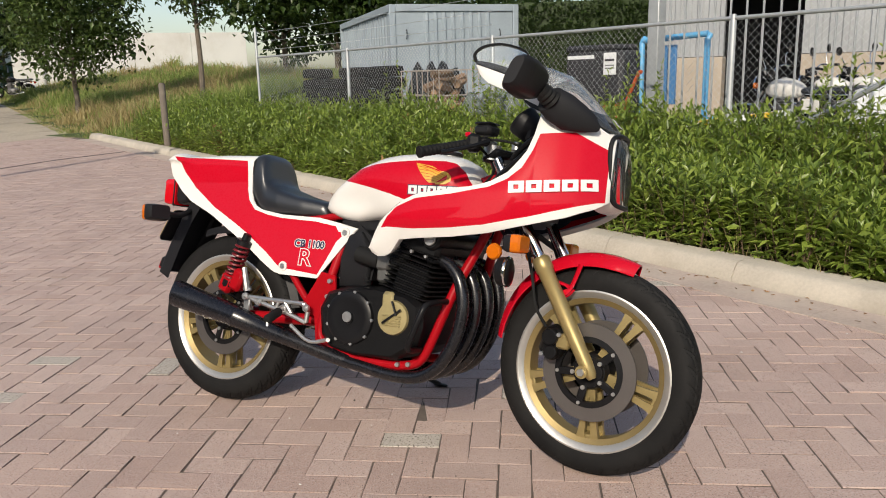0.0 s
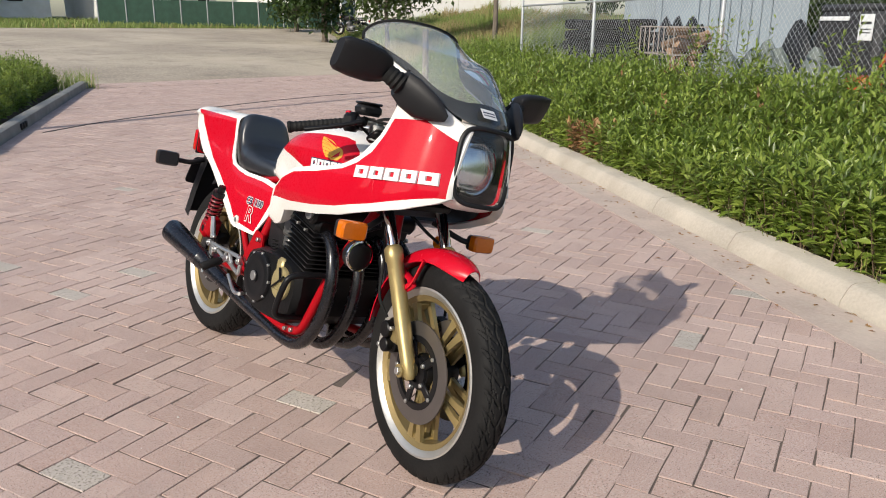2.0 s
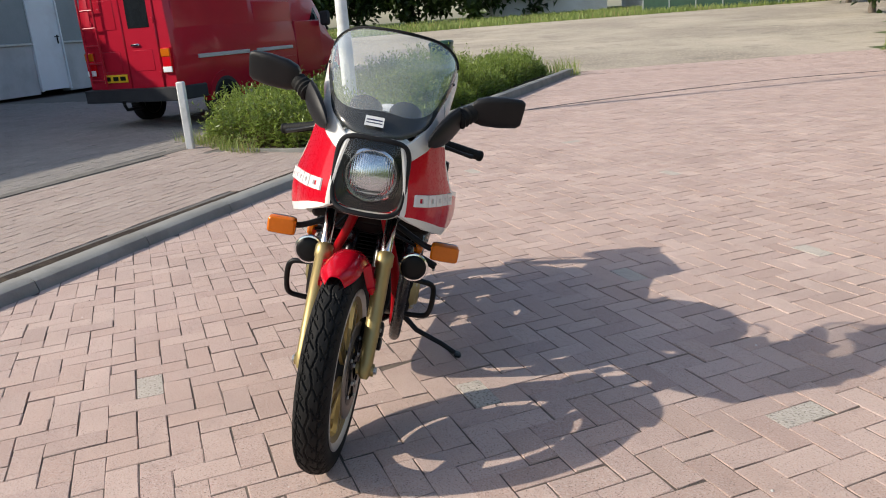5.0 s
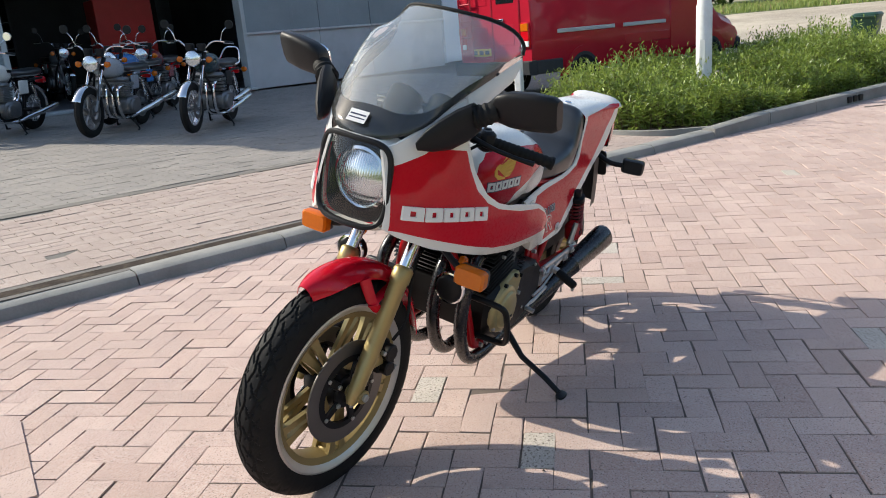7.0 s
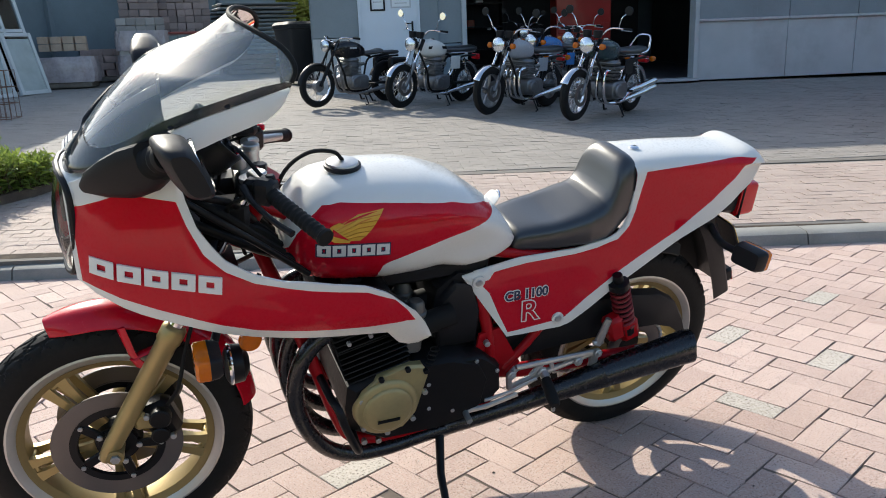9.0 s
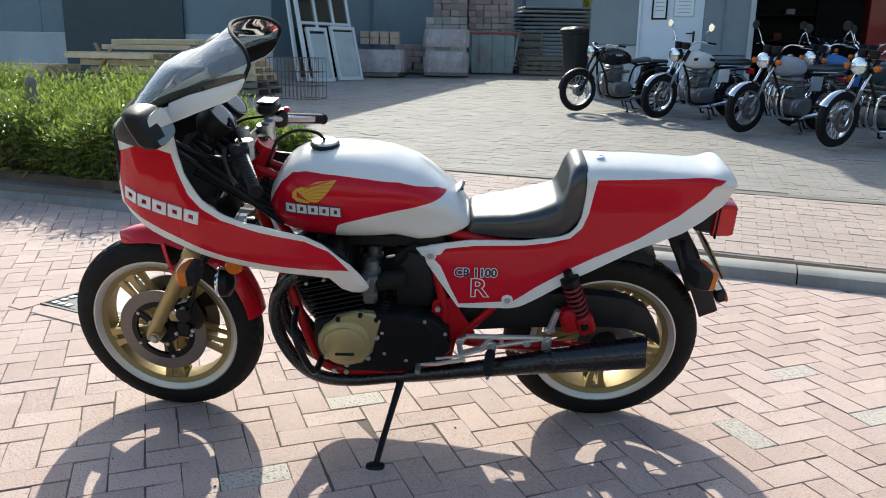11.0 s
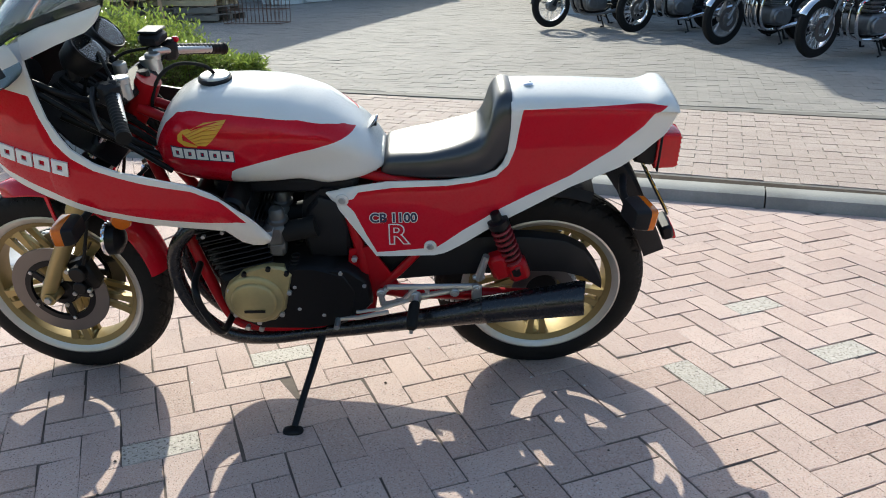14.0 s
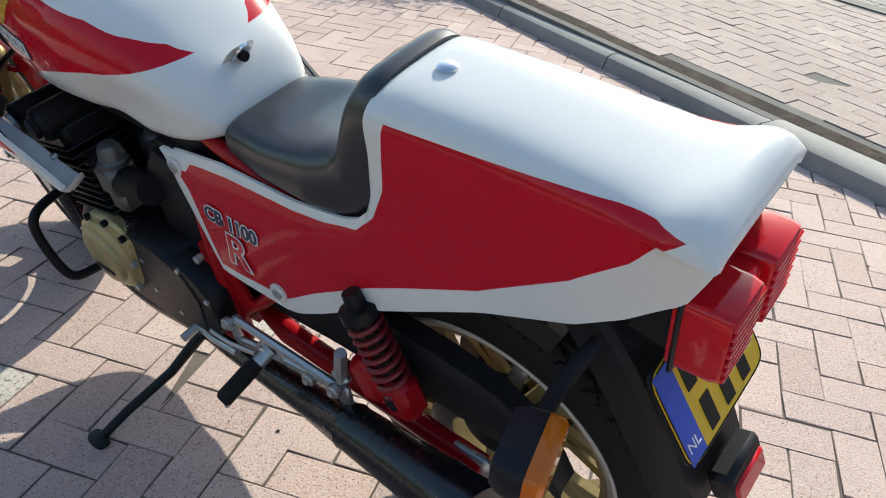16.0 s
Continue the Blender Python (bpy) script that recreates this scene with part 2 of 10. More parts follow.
class Shape:
    """Vertices and faces that grow piece by piece."""

    def __init__(self):
        self.v, self.f = [], []

    def add(self, verts, faces):
        k = len(self.v)
        self.v += [Vector(p) for p in verts]
        self.f += [[i + k for i in face] for face in faces]
        return self

    def loft(self, rings, caps=True, closed=True):
        n, k = len(rings[0]), len(rings)
        faces = [(i * n + j, i * n + (j + 1) % n, (i + 1) * n + (j + 1) % n, (i + 1) * n + j) for i in range(k - 1) for j in range(n if closed else n - 1)]
        if caps and closed:
            faces += [tuple(range(n - 1, -1, -1)), tuple(range((k - 1) * n, k * n))]
        return self.add([p for r in rings for p in r], faces)

    def tube(self, points, r, seg=10, smooth=0, caps=True, flat=1.0):
        """A round rod along points; r: one radius or one for each point."""
        radii = list(r) if isinstance(r, (list, tuple)) else [r] * len(points)
        if smooth:
            radii = [float(np.interp(s, np.linspace(0, 1, len(radii)), radii)) for s in np.linspace(0, 1, smooth)]
            points = between(points, smooth)
        pts = [Vector(p) for p in points]
        rings, up = [], None
        for i, p in enumerate(pts):
            d = (pts[min(i + 1, len(pts) - 1)] - pts[max(i - 1, 0)]).normalized()
            if up is None:
                up = d.orthogonal().normalized() if abs(d.z) > 0.9 else Vector((0, 0, 1))
            side = d.cross(up).normalized()
            up = side.cross(d).normalized()
            rings.append([p + (side * math.cos(a) * radii[i] + up * math.sin(a) * radii[i] * flat) for a in np.linspace(0, 2 * math.pi, seg, endpoint=False)])
        return self.loft(rings, caps)

    def lathe(self, profile, centre=(0, 0, 0), axis="y", seg=48, caps=False, part=(0, 2 * math.pi)):
        """Turns (radius, along) about an axis."""
        full = part[1] - part[0] > 6.28
        c, rings = Vector(centre), []
        for a in np.linspace(*part, seg, endpoint=not full):
            ca, sa = math.cos(a), math.sin(a)
            rings.append([c + Vector({"y": (r * ca, h, r * sa), "x": (h, r * ca, r * sa), "z": (r * ca, r * sa, h)}[axis]) for r, h in profile])
        n, k = len(profile), len(rings)
        faces = [(i * n + j, i * n + j + 1, ((i + 1) % k) * n + j + 1, ((i + 1) % k) * n + j) for i in range(k if full else k - 1) for j in range(n - 1)]
        if caps:
            faces += [tuple(i * n for i in range(k)), tuple(i * n + n - 1 for i in range(k))]
        return self.add([p for r in rings for p in r], faces)

    def disc(self, centre, axis, r, thick, seg=24, bevel=0.15):
        b = min(thick, r) * bevel
        return self.lathe([(r - b, -thick / 2), (r, -thick / 2 + b), (r, thick / 2 - b), (r - b, thick / 2)], centre, axis, seg, True)

    def box(self, centre, size, bevel=0.0, m=None):
        """A box with cut edges."""
        c, (x, y, z), b = Vector(centre), [s / 2 for s in size], bevel
        if not b:
            v = [(i * x, j * y, k * z) for i in (-1, 1) for j in (-1, 1) for k in (-1, 1)]
            f = [(0, 1, 3, 2), (4, 6, 7, 5), (0, 4, 5, 1), (2, 3, 7, 6), (0, 2, 6, 4), (1, 5, 7, 3)]
        else:
            b = min(b, x * 0.9, y * 0.9, z * 0.9)
            v, f, at = [], [], {}
            for i in (-1, 1):
                for j in (-1, 1):
                    for k in (-1, 1):
                        for n, p in enumerate(((i * x, j * (y - b), k * (z - b)), (i * (x - b), j * y, k * (z - b)), (i * (x - b), j * (y - b), k * z))):
                            at[i, j, k, n] = len(v)
                            v.append(p)
                        f.append([at[i, j, k, 0], at[i, j, k, 1], at[i, j, k, 2]])
            order = [(-1, -1), (1, -1), (1, 1), (-1, 1)]
            for s in (-1, 1):
                f.append([at[s, a, c2, 0] for a, c2 in order])
                f.append([at[a, s, c2, 1] for a, c2 in order])
                f.append([at[a, c2, s, 2] for a, c2 in order])
            for p in (-1, 1):
                for q in (-1, 1):
                    f.append([at[p, q, -1, 0], at[p, q, 1, 0], at[p, q, 1, 1], at[p, q, -1, 1]])
                    f.append([at[p, -1, q, 0], at[p, 1, q, 0], at[p, 1, q, 2], at[p, -1, q, 2]])
                    f.append([at[-1, p, q, 1], at[1, p, q, 1], at[1, p, q, 2], at[-1, p, q, 2]])
        m = m or Matrix()
        return self.add([c + (m.to_3x3() @ Vector(p)) for p in v], f)

    def sheet(self, rows, push=None):
        """A grid of points; push: a vector, or one for each point, towards its back, for a sheet with thickness."""
        n, k = len(rows[0]), len(rows)
        front = [Vector(p) for r in rows for p in r]
        faces = [(i * n + j, i * n + j + 1, (i + 1) * n + j + 1, (i + 1) * n + j) for i in range(k - 1) for j in range(n - 1)]
        if push is None:
            return self.add(front, faces)
        back = [p + Vector(push(p) if callable(push) else push) for p in front]
        m = n * k
        edge = [j for j in range(n)] + [i * n + n - 1 for i in range(1, k)] + [(k - 1) * n + j for j in range(n - 2, -1, -1)] + [i * n for i in range(k - 2, 0, -1)]
        faces += [tuple(m + i for i in reversed(q)) for q in faces]
        faces += [(a, edge[(i + 1) % len(edge)], edge[(i + 1) % len(edge)] + m, a + m) for i, a in enumerate(edge)]
        return self.add(front + back, faces)

    def prism(self, outline, lift, turn=None):
        """A flat outline of (a, b), as thick as lift, laid by the matrix turn."""
        n, m = len(outline), turn or Matrix()
        v = [m @ Vector((a, b, 0)) for a, b in outline] + [m @ Vector((a, b, lift)) for a, b in outline]
        return self.add(v, [tuple(range(n - 1, -1, -1)), tuple(range(n, 2 * n))] + [(i, (i + 1) % n, n + (i + 1) % n, n + i) for i in range(n)])

    def moved(self, m):
        self.v = [m @ p for p in self.v]
        return self

    def both(self):
        """Adds the mirror image across y = 0."""
        return self.add([(p.x, -p.y, p.z) for p in list(self.v)], [tuple(reversed(f)) for f in list(self.f)])

    def mesh(self, name, mat, sharp=38):
        me = bpy.data.meshes.new(name)
        me.from_pydata(self.v, [], self.f)
        bm = bmesh.new()
        bm.from_mesh(me)
        if len(self.f) < 60000:
            bmesh.ops.remove_doubles(bm, verts=bm.verts, dist=1e-5)
            bmesh.ops.recalc_face_normals(bm, faces=bm.faces)
        bm.to_mesh(me)
        bm.free()
        me.polygons.foreach_set("use_smooth", [True] * len(me.polygons))
        me.set_sharp_from_angle(angle=radians(sharp))
        me.materials.append(mat)
        return me


def part(name, shape, mat, parent=None, label="", sharp=38):
    ob = new(name, shape.mesh(name, mat, sharp))
    if parent:
        ob.parent = parent
    return tagged(ob, label)


def thing(name, label, category, m=None, group="", kind=""):
    ob = new(name)
    ob.matrix_world = m or Matrix()
    return tagged(ob, label, category, group, kind)


def solid(name, shape, mat, label, category, group="", kind="", sharp=38):
    """A thing of one mesh."""
    return tagged(new(name, shape.mesh(name, mat, sharp)), label, category, group, kind)


def script(text, size, mat, m, parent, name, thick=0.0006, outline=0.0):
    """Lettering as a mesh, its plane laid by m."""
    data = bpy.data.curves.new(name, "FONT")
    data.body, data.size, data.extrude, data.offset = text, size, thick, outline
    data.align_x, data.align_y = "CENTER", "CENTER"
    ob = bpy.data.objects.new(name, data)
    me = bpy.data.meshes.new_from_object(ob)
    bpy.data.objects.remove(ob)
    me.transform(m)
    me.materials.clear()
    me.materials.append(mat)
    out = new(name, me)
    out.parent = parent
    return out


def round_rect(a, b, n=4.5, count=48):
    """Points of a rounded rectangle with half sizes a and b."""
    out = []
    for t in np.linspace(0, 2 * math.pi, count, endpoint=False):
        c, s = math.cos(t), math.sin(t)
        out.append((math.copysign(abs(c) ** (2 / n), c) * a, math.copysign(abs(s) ** (2 / n), s) * b))
    return out


# ---- the motorcycle on its side stand ----
LEAN = 14.64
bike = thing("motorcycle", "red and white sports motorcycle with gold wheels on side stand", "motorcycle", Matrix.Translation((0.016, -0.0486, 0.0)) @ Matrix.Rotation(radians(0.73), 4, "Z") @ Matrix.Rotation(radians(-LEAN), 4, "X"))
FRONT, REAR = Vector((1.487, 0, 0.333)), Vector((0.0, 0, 0.332))
RAKE = radians(29.5)
up_fork = Vector((-math.sin(RAKE), 0, math.cos(RAKE)))
HEAD = Vector((1.13, 0, 0.92))
STEER = Matrix.Translation((0, -0.015, 0)) @ Matrix.Translation(HEAD) @ Matrix.Rotation(radians(-6.6), 4, up_fork) @ Matrix.Translation(-HEAD)


def wheel_parts(wheel, r, w, tyre_mat, disc_sides):
    """Tyre, rim, spokes, hub and brake discs round the wheel's own origin."""
    prof = [(0.232, -0.86), (0.243, -0.9), (0.262, -1.02), (r * 0.88, -1.0)]
    for f in np.linspace(-0.97, 0.97, 35):
        prof.append((r * float(np.interp(abs(f), [0, 0.22, 0.5, 0.76, 0.93, 1.0], [1.0, 0.997, 0.985, 0.962, 0.925, 0.88])), f))
    prof += [(r * 0.88, 1.0), (0.262, 1.02), (0.243, 0.9), (0.232, 0.86)]
    t, seg, rounds = Shape(), 540, []
    for k in range(seg):
        a = 2 * math.pi * k / seg
        ring = []
        for rad, f in prof:
            y, e = f * w, abs(f)
            if e < 0.93 and rad > r * 0.9:
                saw = abs((a * 24 / (2 * math.pi)) % 1 * 2 - 1)
                cut = abs(y - 0.012 * (saw - 0.5)) < 0.0030
                cut |= e > 0.16 and (a * 36 / (2 * math.pi) + e * 1.3 * (1 if f > 0 else -1) + (0.5 if f > 0 else 0)) % 1 < 0.14
                cut |= e > 0.30 and (a * 36 / (2 * math.pi) - e * 2.2) % 1 < 0.12
                cut |= abs(e - 0.60 - 0.10 * (saw - 0.5)) < 0.035
                rad -= 0.0045 if cut else 0.0
            ring.append(Vector((rad * math.cos(a), y, rad * math.sin(a))))
        rounds.append(ring)
    n = len(prof)
    t.add([p for ring in rounds for p in ring], [(i * n + j, i * n + j + 1, ((i + 1) % seg) * n + j + 1, ((i + 1) % seg) * n + j) for i in range(seg) for j in range(n - 1)])
    part("tyre", t, tyre_mat, wheel, "worn black rubber tyre", 35)
    rw = w * 0.88
    lip = Shape()
    for s in (1, -1):
        lip.lathe([(0.246, s * rw), (0.247, s * (rw + 0.004)), (0.242, s * (rw + 0.006)), (0.224, s * (rw - 0.004)), (0.222, s * (rw - 0.008))], seg=80)
    part("rim_edge", lip, RIM_ALLOY, wheel, "bare alloy rim edge")
    part("rim", Shape().lathe([(0.223, -rw + 0.004), (0.206, -rw + 0.014), (0.203, 0), (0.206, rw - 0.014), (0.223, rw - 0.004), (0.232, 0), (0.223, -rw + 0.004)], seg=80), GOLD_RIM_SHADED, wheel, "gold rim")
    for i in range(5):
        a0 = i * 2 * math.pi / 5 - math.pi / 2
        sp = Shape()
        for s in (1, -1):
            for side in (1, -1):
                y0, y1 = side * 0.034, side * (w * 0.5)
                base, end = a0 + s * 0.14, a0 + s * 0.105
                p0 = Vector((0.055 * math.cos(base), y0, 0.055 * math.sin(base)))
                p1 = Vector((0.208 * math.cos(end), y1, 0.208 * math.sin(end)))
                d = (p1 - p0).normalized()
                across = d.cross(Vector((0, 1, 0))).normalized()
                rings = []
                for f, hw, ht in ((0, 0.010, 0.006), (0.5, 0.0085, 0.007), (0.85, 0.0105, 0.008), (1, 0.014, 0.008)):
                    c = p0.lerp(p1, f)
                    rings.append([c + across * hw + Vector((0, ht, 0)), c - across * hw + Vector((0, ht, 0)), c - across * hw - Vector((0, ht, 0)), c + across * hw - Vector((0, ht, 0))])
                sp.loft(rings)
        c, ac = Vector((0.204 * math.cos(a0), 0, 0.204 * math.sin(a0))), Matrix.Rotation(-a0, 4, "Y")
        sp.box(c, (0.018, w * 1.15, 0.062), 0.004, ac)
        part("spoke", sp, GOLD, wheel)
    hub = Shape().lathe([(0.02, -0.062), (0.05, -0.058), (0.056, -0.03), (0.044, 0), (0.056, 0.03), (0.05, 0.058), (0.02, 0.062)], seg=32, caps=True)
    part("hub", hub, BLACK_ENGINE, wheel)
    for s in disc_sides:
        y = s * 0.062
        part("brake_disc", Shape().lathe([(0.148, y - 0.003), (0.149, y), (0.148, y + 0.003), (0.104, y + 0.003), (0.103, y), (0.104, y - 0.003), (0.148, y - 0.003)], seg=64), STEEL, wheel, "bare steel brake disc")
        carrier = Shape().lathe([(0.108, y - s * 0.004), (0.108, y + s * 0.004), (0.090, y + s * 0.006), (0.088, y - s * 0.004)], seg=48)
        for i in range(5):
            a = i * 2 * math.pi / 5 + 0.7
            carrier.box((0.066 * math.cos(a), y + s * 0.003, 0.066 * math.sin(a)), (0.056, 0.01, 0.024), 0.003, Matrix.Rotation(-a, 4, "Y"))
        carrier.lathe([(0.028, y + s * 0.008), (0.045, y + s * 0.006), (0.046, y - s * 0.006)], seg=32)
        part("disc_carrier", carrier, BLACK_SATIN, wheel)
        for i in range(5):
            a = i * 2 * math.pi / 5 + 0.7
            part("disc_bolt", Shape().disc((0.048 * math.cos(a), y + s * 0.011, 0.048 * math.sin(a)), "y", 0.007, 0.008, 8), ALLOY, wheel)
            part("disc_rivet", Shape().disc((0.098 * math.cos(a), y + s * 0.009, 0.098 * math.sin(a)), "y", 0.006, 0.006, 8), ALLOY, wheel)


front_wheel = new("front_wheel")
front_wheel.parent = bike
front_wheel.matrix_local = STEER @ Matrix.Translation(FRONT) @ Matrix.Diagonal((1.032, 0.94, 1.032, 1))
wheel_parts(front_wheel, 0.320, 0.053, TYRE_F, (1, -1))
rear_wheel = new("rear_wheel")
rear_wheel.parent = bike
rear_wheel.matrix_local = Matrix.Translation(REAR)
wheel_parts(rear_wheel, 0.329, 0.063, TYRE_R, (-1,))

# fork, front mudguard, brakes
for s in (1, -1):
    leg = new("fork_leg")
    leg.parent = bike
    low = Vector((1.502, s * 0.1, 0.348))
    at = lambda d, o=0.0, low=low: low + up_fork * d + Vector((o, 0, 0))
    part("slider", Shape().tube([at(-0.03), at(-0.015), at(0.02), at(0.06), at(0.1), at(0.33), at(0.335), at(0.37), at(0.375), at(0.38)], [0.012, 0.019, 0.022, 0.0225, 0.0245, 0.0255, 0.029, 0.029, 0.026, 0.021], 20).tube([low + Vector((-0.014, -s * 0.03, -0.006)), low + Vector((-0.014, s * 0.026, -0.006))], 0.02, 16).box(at(0.11) + Vector((-0.035, 0, -0.02)), (0.05, 0.02, 0.05), 0.008).moved(STEER), GOLD, leg, "gold fork slider")
    part("stanchion", Shape().tube([at(0.37), at(0.74)], 0.0185, 18).moved(STEER), CHROME, leg, "chrome fork tube")
    part("axle_nut", Shape().disc(low + Vector((-0.014, s * 0.03, -0.006)), "y", 0.012, 0.01, 6).moved(STEER), ALLOY, leg)
    cal = new("front_caliper")
    cal.parent = bike
    c = Vector((1.376, s * 0.078, 0.415))
    part("caliper_body", Shape().box(c, (0.075, 0.062, 0.105), 0.016, Matrix.Rotation(0.35, 4, "Y")).disc(c + Vector((0, s * 0.034, 0.02)), "y", 0.026, 0.03, 20).disc(c + Vector((0.004, s * 0.034, -0.028)), "y", 0.022, 0.026, 20).box(c + Vector((0.05, 0, 0.02)), (0.06, 0.02, 0.03), 0.006).moved(STEER), BLACK_ENGINE, cal)
    for o in (Vector((0.03, s * 0.04, 0.03)), Vector((-0.025, s * 0.04, -0.035))):
        part("caliper_bolt", Shape().disc(c + o, "y", 0.007, 0.014, 8).moved(STEER), ALLOY, cal)
    part("brake_hose", Shape().tube([c + Vector((-0.02, s * 0.03, 0.05)), c + Vector((-0.05, s * 0.05, 0.11)), (1.30, s * 0.115, 0.62), (1.26, s * 0.10, 0.74), (1.22, s * 0.06, 0.85)], 0.005, 8, 20).moved(STEER), RUBBER, cal)

guard = new("front_mudguard")
guard.parent = bike
rows = []
for a in np.linspace(20, -78, 28):
    r = 0.358 + 0.016 * math.sin(radians(max(0, min(180, (a + 78) * 1.6)))) - 0.008 * max(0, (-a - 50) / 28)
    hw = 0.060 if a < 5 else 0.060 - 0.02 * ((a - 5) / 12) ** 2
    drop = 0.028 + 0.012 * math.cos(radians(a * 1.3 + 30))
    row = []
    for f in np.linspace(-1, 1, 15):
        rr = r - drop * abs(f) ** 3
        row.append(FRONT + Vector((rr * math.sin(radians(a)), f * hw * (1.0 if abs(f) < 0.9 else 1.02), rr * math.cos(radians(a)))))
    rows.append(row)
part("guard_shell", Shape().sheet(rows, lambda p: (FRONT - p).normalized() * 0.004).moved(STEER), RED_GLOSS, guard, "glossy red mudguard shell")
for s in (1, -1):
    arms = Shape()
    for a, da in ((-8, 0.0), (-32, 0.0)):
        top = FRONT + Vector((0.335 * math.sin(radians(a)), s * 0.062, 0.335 * math.cos(radians(a))))
        arms.tube([top, Vector((1.418, s * 0.078, 0.59)), Vector((1.393, s * 0.085, 0.565))], [0.016, 0.014, 0.012], 8, 6, flat=0.4)
    part("guard_bracket", arms.moved(STEER), RED_GLOSS, guard)

# fairing
BX, BW = [0.78, 0.9, 1.0, 1.1, 1.24, 1.36, 1.43, 1.475, 1.50, 1.525], [0.285, 0.288, 0.285, 0.275, 0.252, 0.212, 0.180, 0.145, 0.118, 0.106]


def fairing_y(x, z):
    return float(np.interp(x, BX, BW)) - 0.17 * max(0, z - 0.86) - 0.30 * max(0, 0.76 - z)


BODY_LOW = [(1.508, 0.856), (1.475, 0.832), (1.40, 0.798), (1.288, 0.765), (1.176, 0.733), (1.055, 0.712), (0.924, 0.698), (0.872, 0.69), (0.858, 0.672), (0.838, 0.646), (0.81, 0.632), (0.785, 0.630), (0.765, 0.640), (0.758, 0.655)]
BODY_UP = [(1.508, 1.055), (1.485, 1.069), (1.43, 1.107), (1.385, 1.137), (1.32, 1.168), (1.297, 1.177), (1.295, 1.12), (1.284, 1.05), (1.272, 1.0), (1.245, 0.955), (1.22, 0.923), (1.168, 0.890), (1.109, 0.872), (1.055, 0.864), (0.931, 0.838), (0.88, 0.812), (0.843, 0.778), (0.808, 0.745), (0.783, 0.708), (0.762, 0.668), (0.758, 0.657)]
shell = Shape()
xs = sorted({*np.linspace(0.758, 1.508, 48), 1.297, 1.295, 1.284, 1.32, 0.765, 0.785, 0.81, 0.838, 0.858, 0.872})
rows = []
for x in xs:
    z0, z1 = line(x, BODY_LOW), line(x, BODY_UP)
    row = [Vector((x, fairing_y(x, z0) - 0.035, z0 + 0.012)), Vector((x, fairing_y(x, z0) - 0.012, z0 + 0.001))]
    for f in np.linspace(0, 1, 13):
        z = z0 + (z1 - z0) * f
        bulge = 0.006 * math.sin(math.pi * f)
        row.append(Vector((x, fairing_y(x, z) + bulge - 0.004 * (1 - f) ** 6, z)))
    rows.append(row)
shell.sheet(rows, (0, -0.007, 0))
liner = Shape().sheet([[p - Vector((0, 0.0095, 0)) for p in row[3:-1]] for row in rows[8:]], (0, -0.002, 0))
rows = []
for x in np.linspace(1.295, 1.07, 20):
    z0 = line(x, [(1.3245, 1.118), (1.303, 1.128), (1.206, 1.172), (1.116, 1.208), (1.086, 1.232), (1.07, 1.262)])
    z1 = line(x, [(1.3245, 1.172), (1.238, 1.212), (1.113, 1.254), (1.07, 1.268)])
    rows.append([Vector((x, fairing_y(x, z0 + (z1 - z0) * f) + 0.004 * math.sin(math.pi * f), z0 + (z1 - z0) * f)) for f in np.linspace(0, 1, 5)])
shell.sheet(rows, (0, -0.006, 0)).both()
liner.sheet([[p - Vector((0, 0.0085, 0)) for p in row] for row in rows], (0, -0.002, 0)).both()
rings = []
for a, b, x, dz in ((0.100, 0.106, 1.520, 0.0), (0.107, 0.113, 1.546, 0.0), (0.110, 0.117, 1.540, -0.001), (0.113, 0.124, 1.515, -0.004), (0.116, 0.128, 1.49, -0.006)):
    rings.append([Vector((x - 0.012 - 0.06 * p - 0.026 * (y / 0.107) ** 2, y, 0.952 + dz + p)) for y, p in round_rect(a, b)])
shell.loft([[p + Vector((-0.012, 0, 0.008)) for p in ring] for ring in rings], caps=False)
part("fairing", shell, PAINT_FAIRING, bike, "red fairing with white edges", 50)
part("fairing_liner", liner, BLACK_SATIN, bike, "black inner face of the fairing", 50)

# fairing lamp
lamp = new("headlight")
lamp.parent = bike
gasket = [Vector((1.536 - 0.06 * p - 0.026 * (y / 0.107) ** 2, y, 0.952 + p)) for y, p in round_rect(0.105, 0.111)]
part("gasket", Shape().tube(gasket + gasket[:1], 0.0075, 8, caps=False), BLACK_PLASTIC, lamp)
rings = [[Vector((1.534 - 0.06 * p * k - 0.026 * (y * k / 0.107) ** 2 + 0.020 * (1 - k * k), y * k, 0.952 + p * k)) for y, p in round_rect(0.105, 0.111)] for k in (1.0, 0.85, 0.6, 0.3, 0.02)]
cover = part("lamp_cover", Shape().loft(rings, caps=False), CLEAR, lamp, "clear lamp cover")
cover.visible_shadow = False
rings = [[Vector((x - 0.05 * p - 0.026 * (y / 0.107) ** 2, y, 0.952 + p)) for y, p in round_rect(a, b)] for a, b, x in ((0.104, 0.11, 1.528), (0.10, 0.105, 1.49), (0.085, 0.09, 1.43), (0.02, 0.02, 1.42))]
part("lamp_housing", Shape().loft(rings, caps=False), BLACK_PLASTIC, lamp)
part("reflector_glass", Shape().lathe([(0.0, 0.022), (0.03, 0.019), (0.055, 0.011), (0.073, 0.0), (0.077, -0.012)], (1.478, 0, 0.945), "x", 40), LAMP, lamp, "fluted round headlight glass")
part("lamp_ring", Shape().lathe([(0.076, -0.01), (0.083, -0.006), (0.084, 0.003), (0.077, 0.006)], (1.478, 0, 0.945), "x", 40), CHROME, lamp)

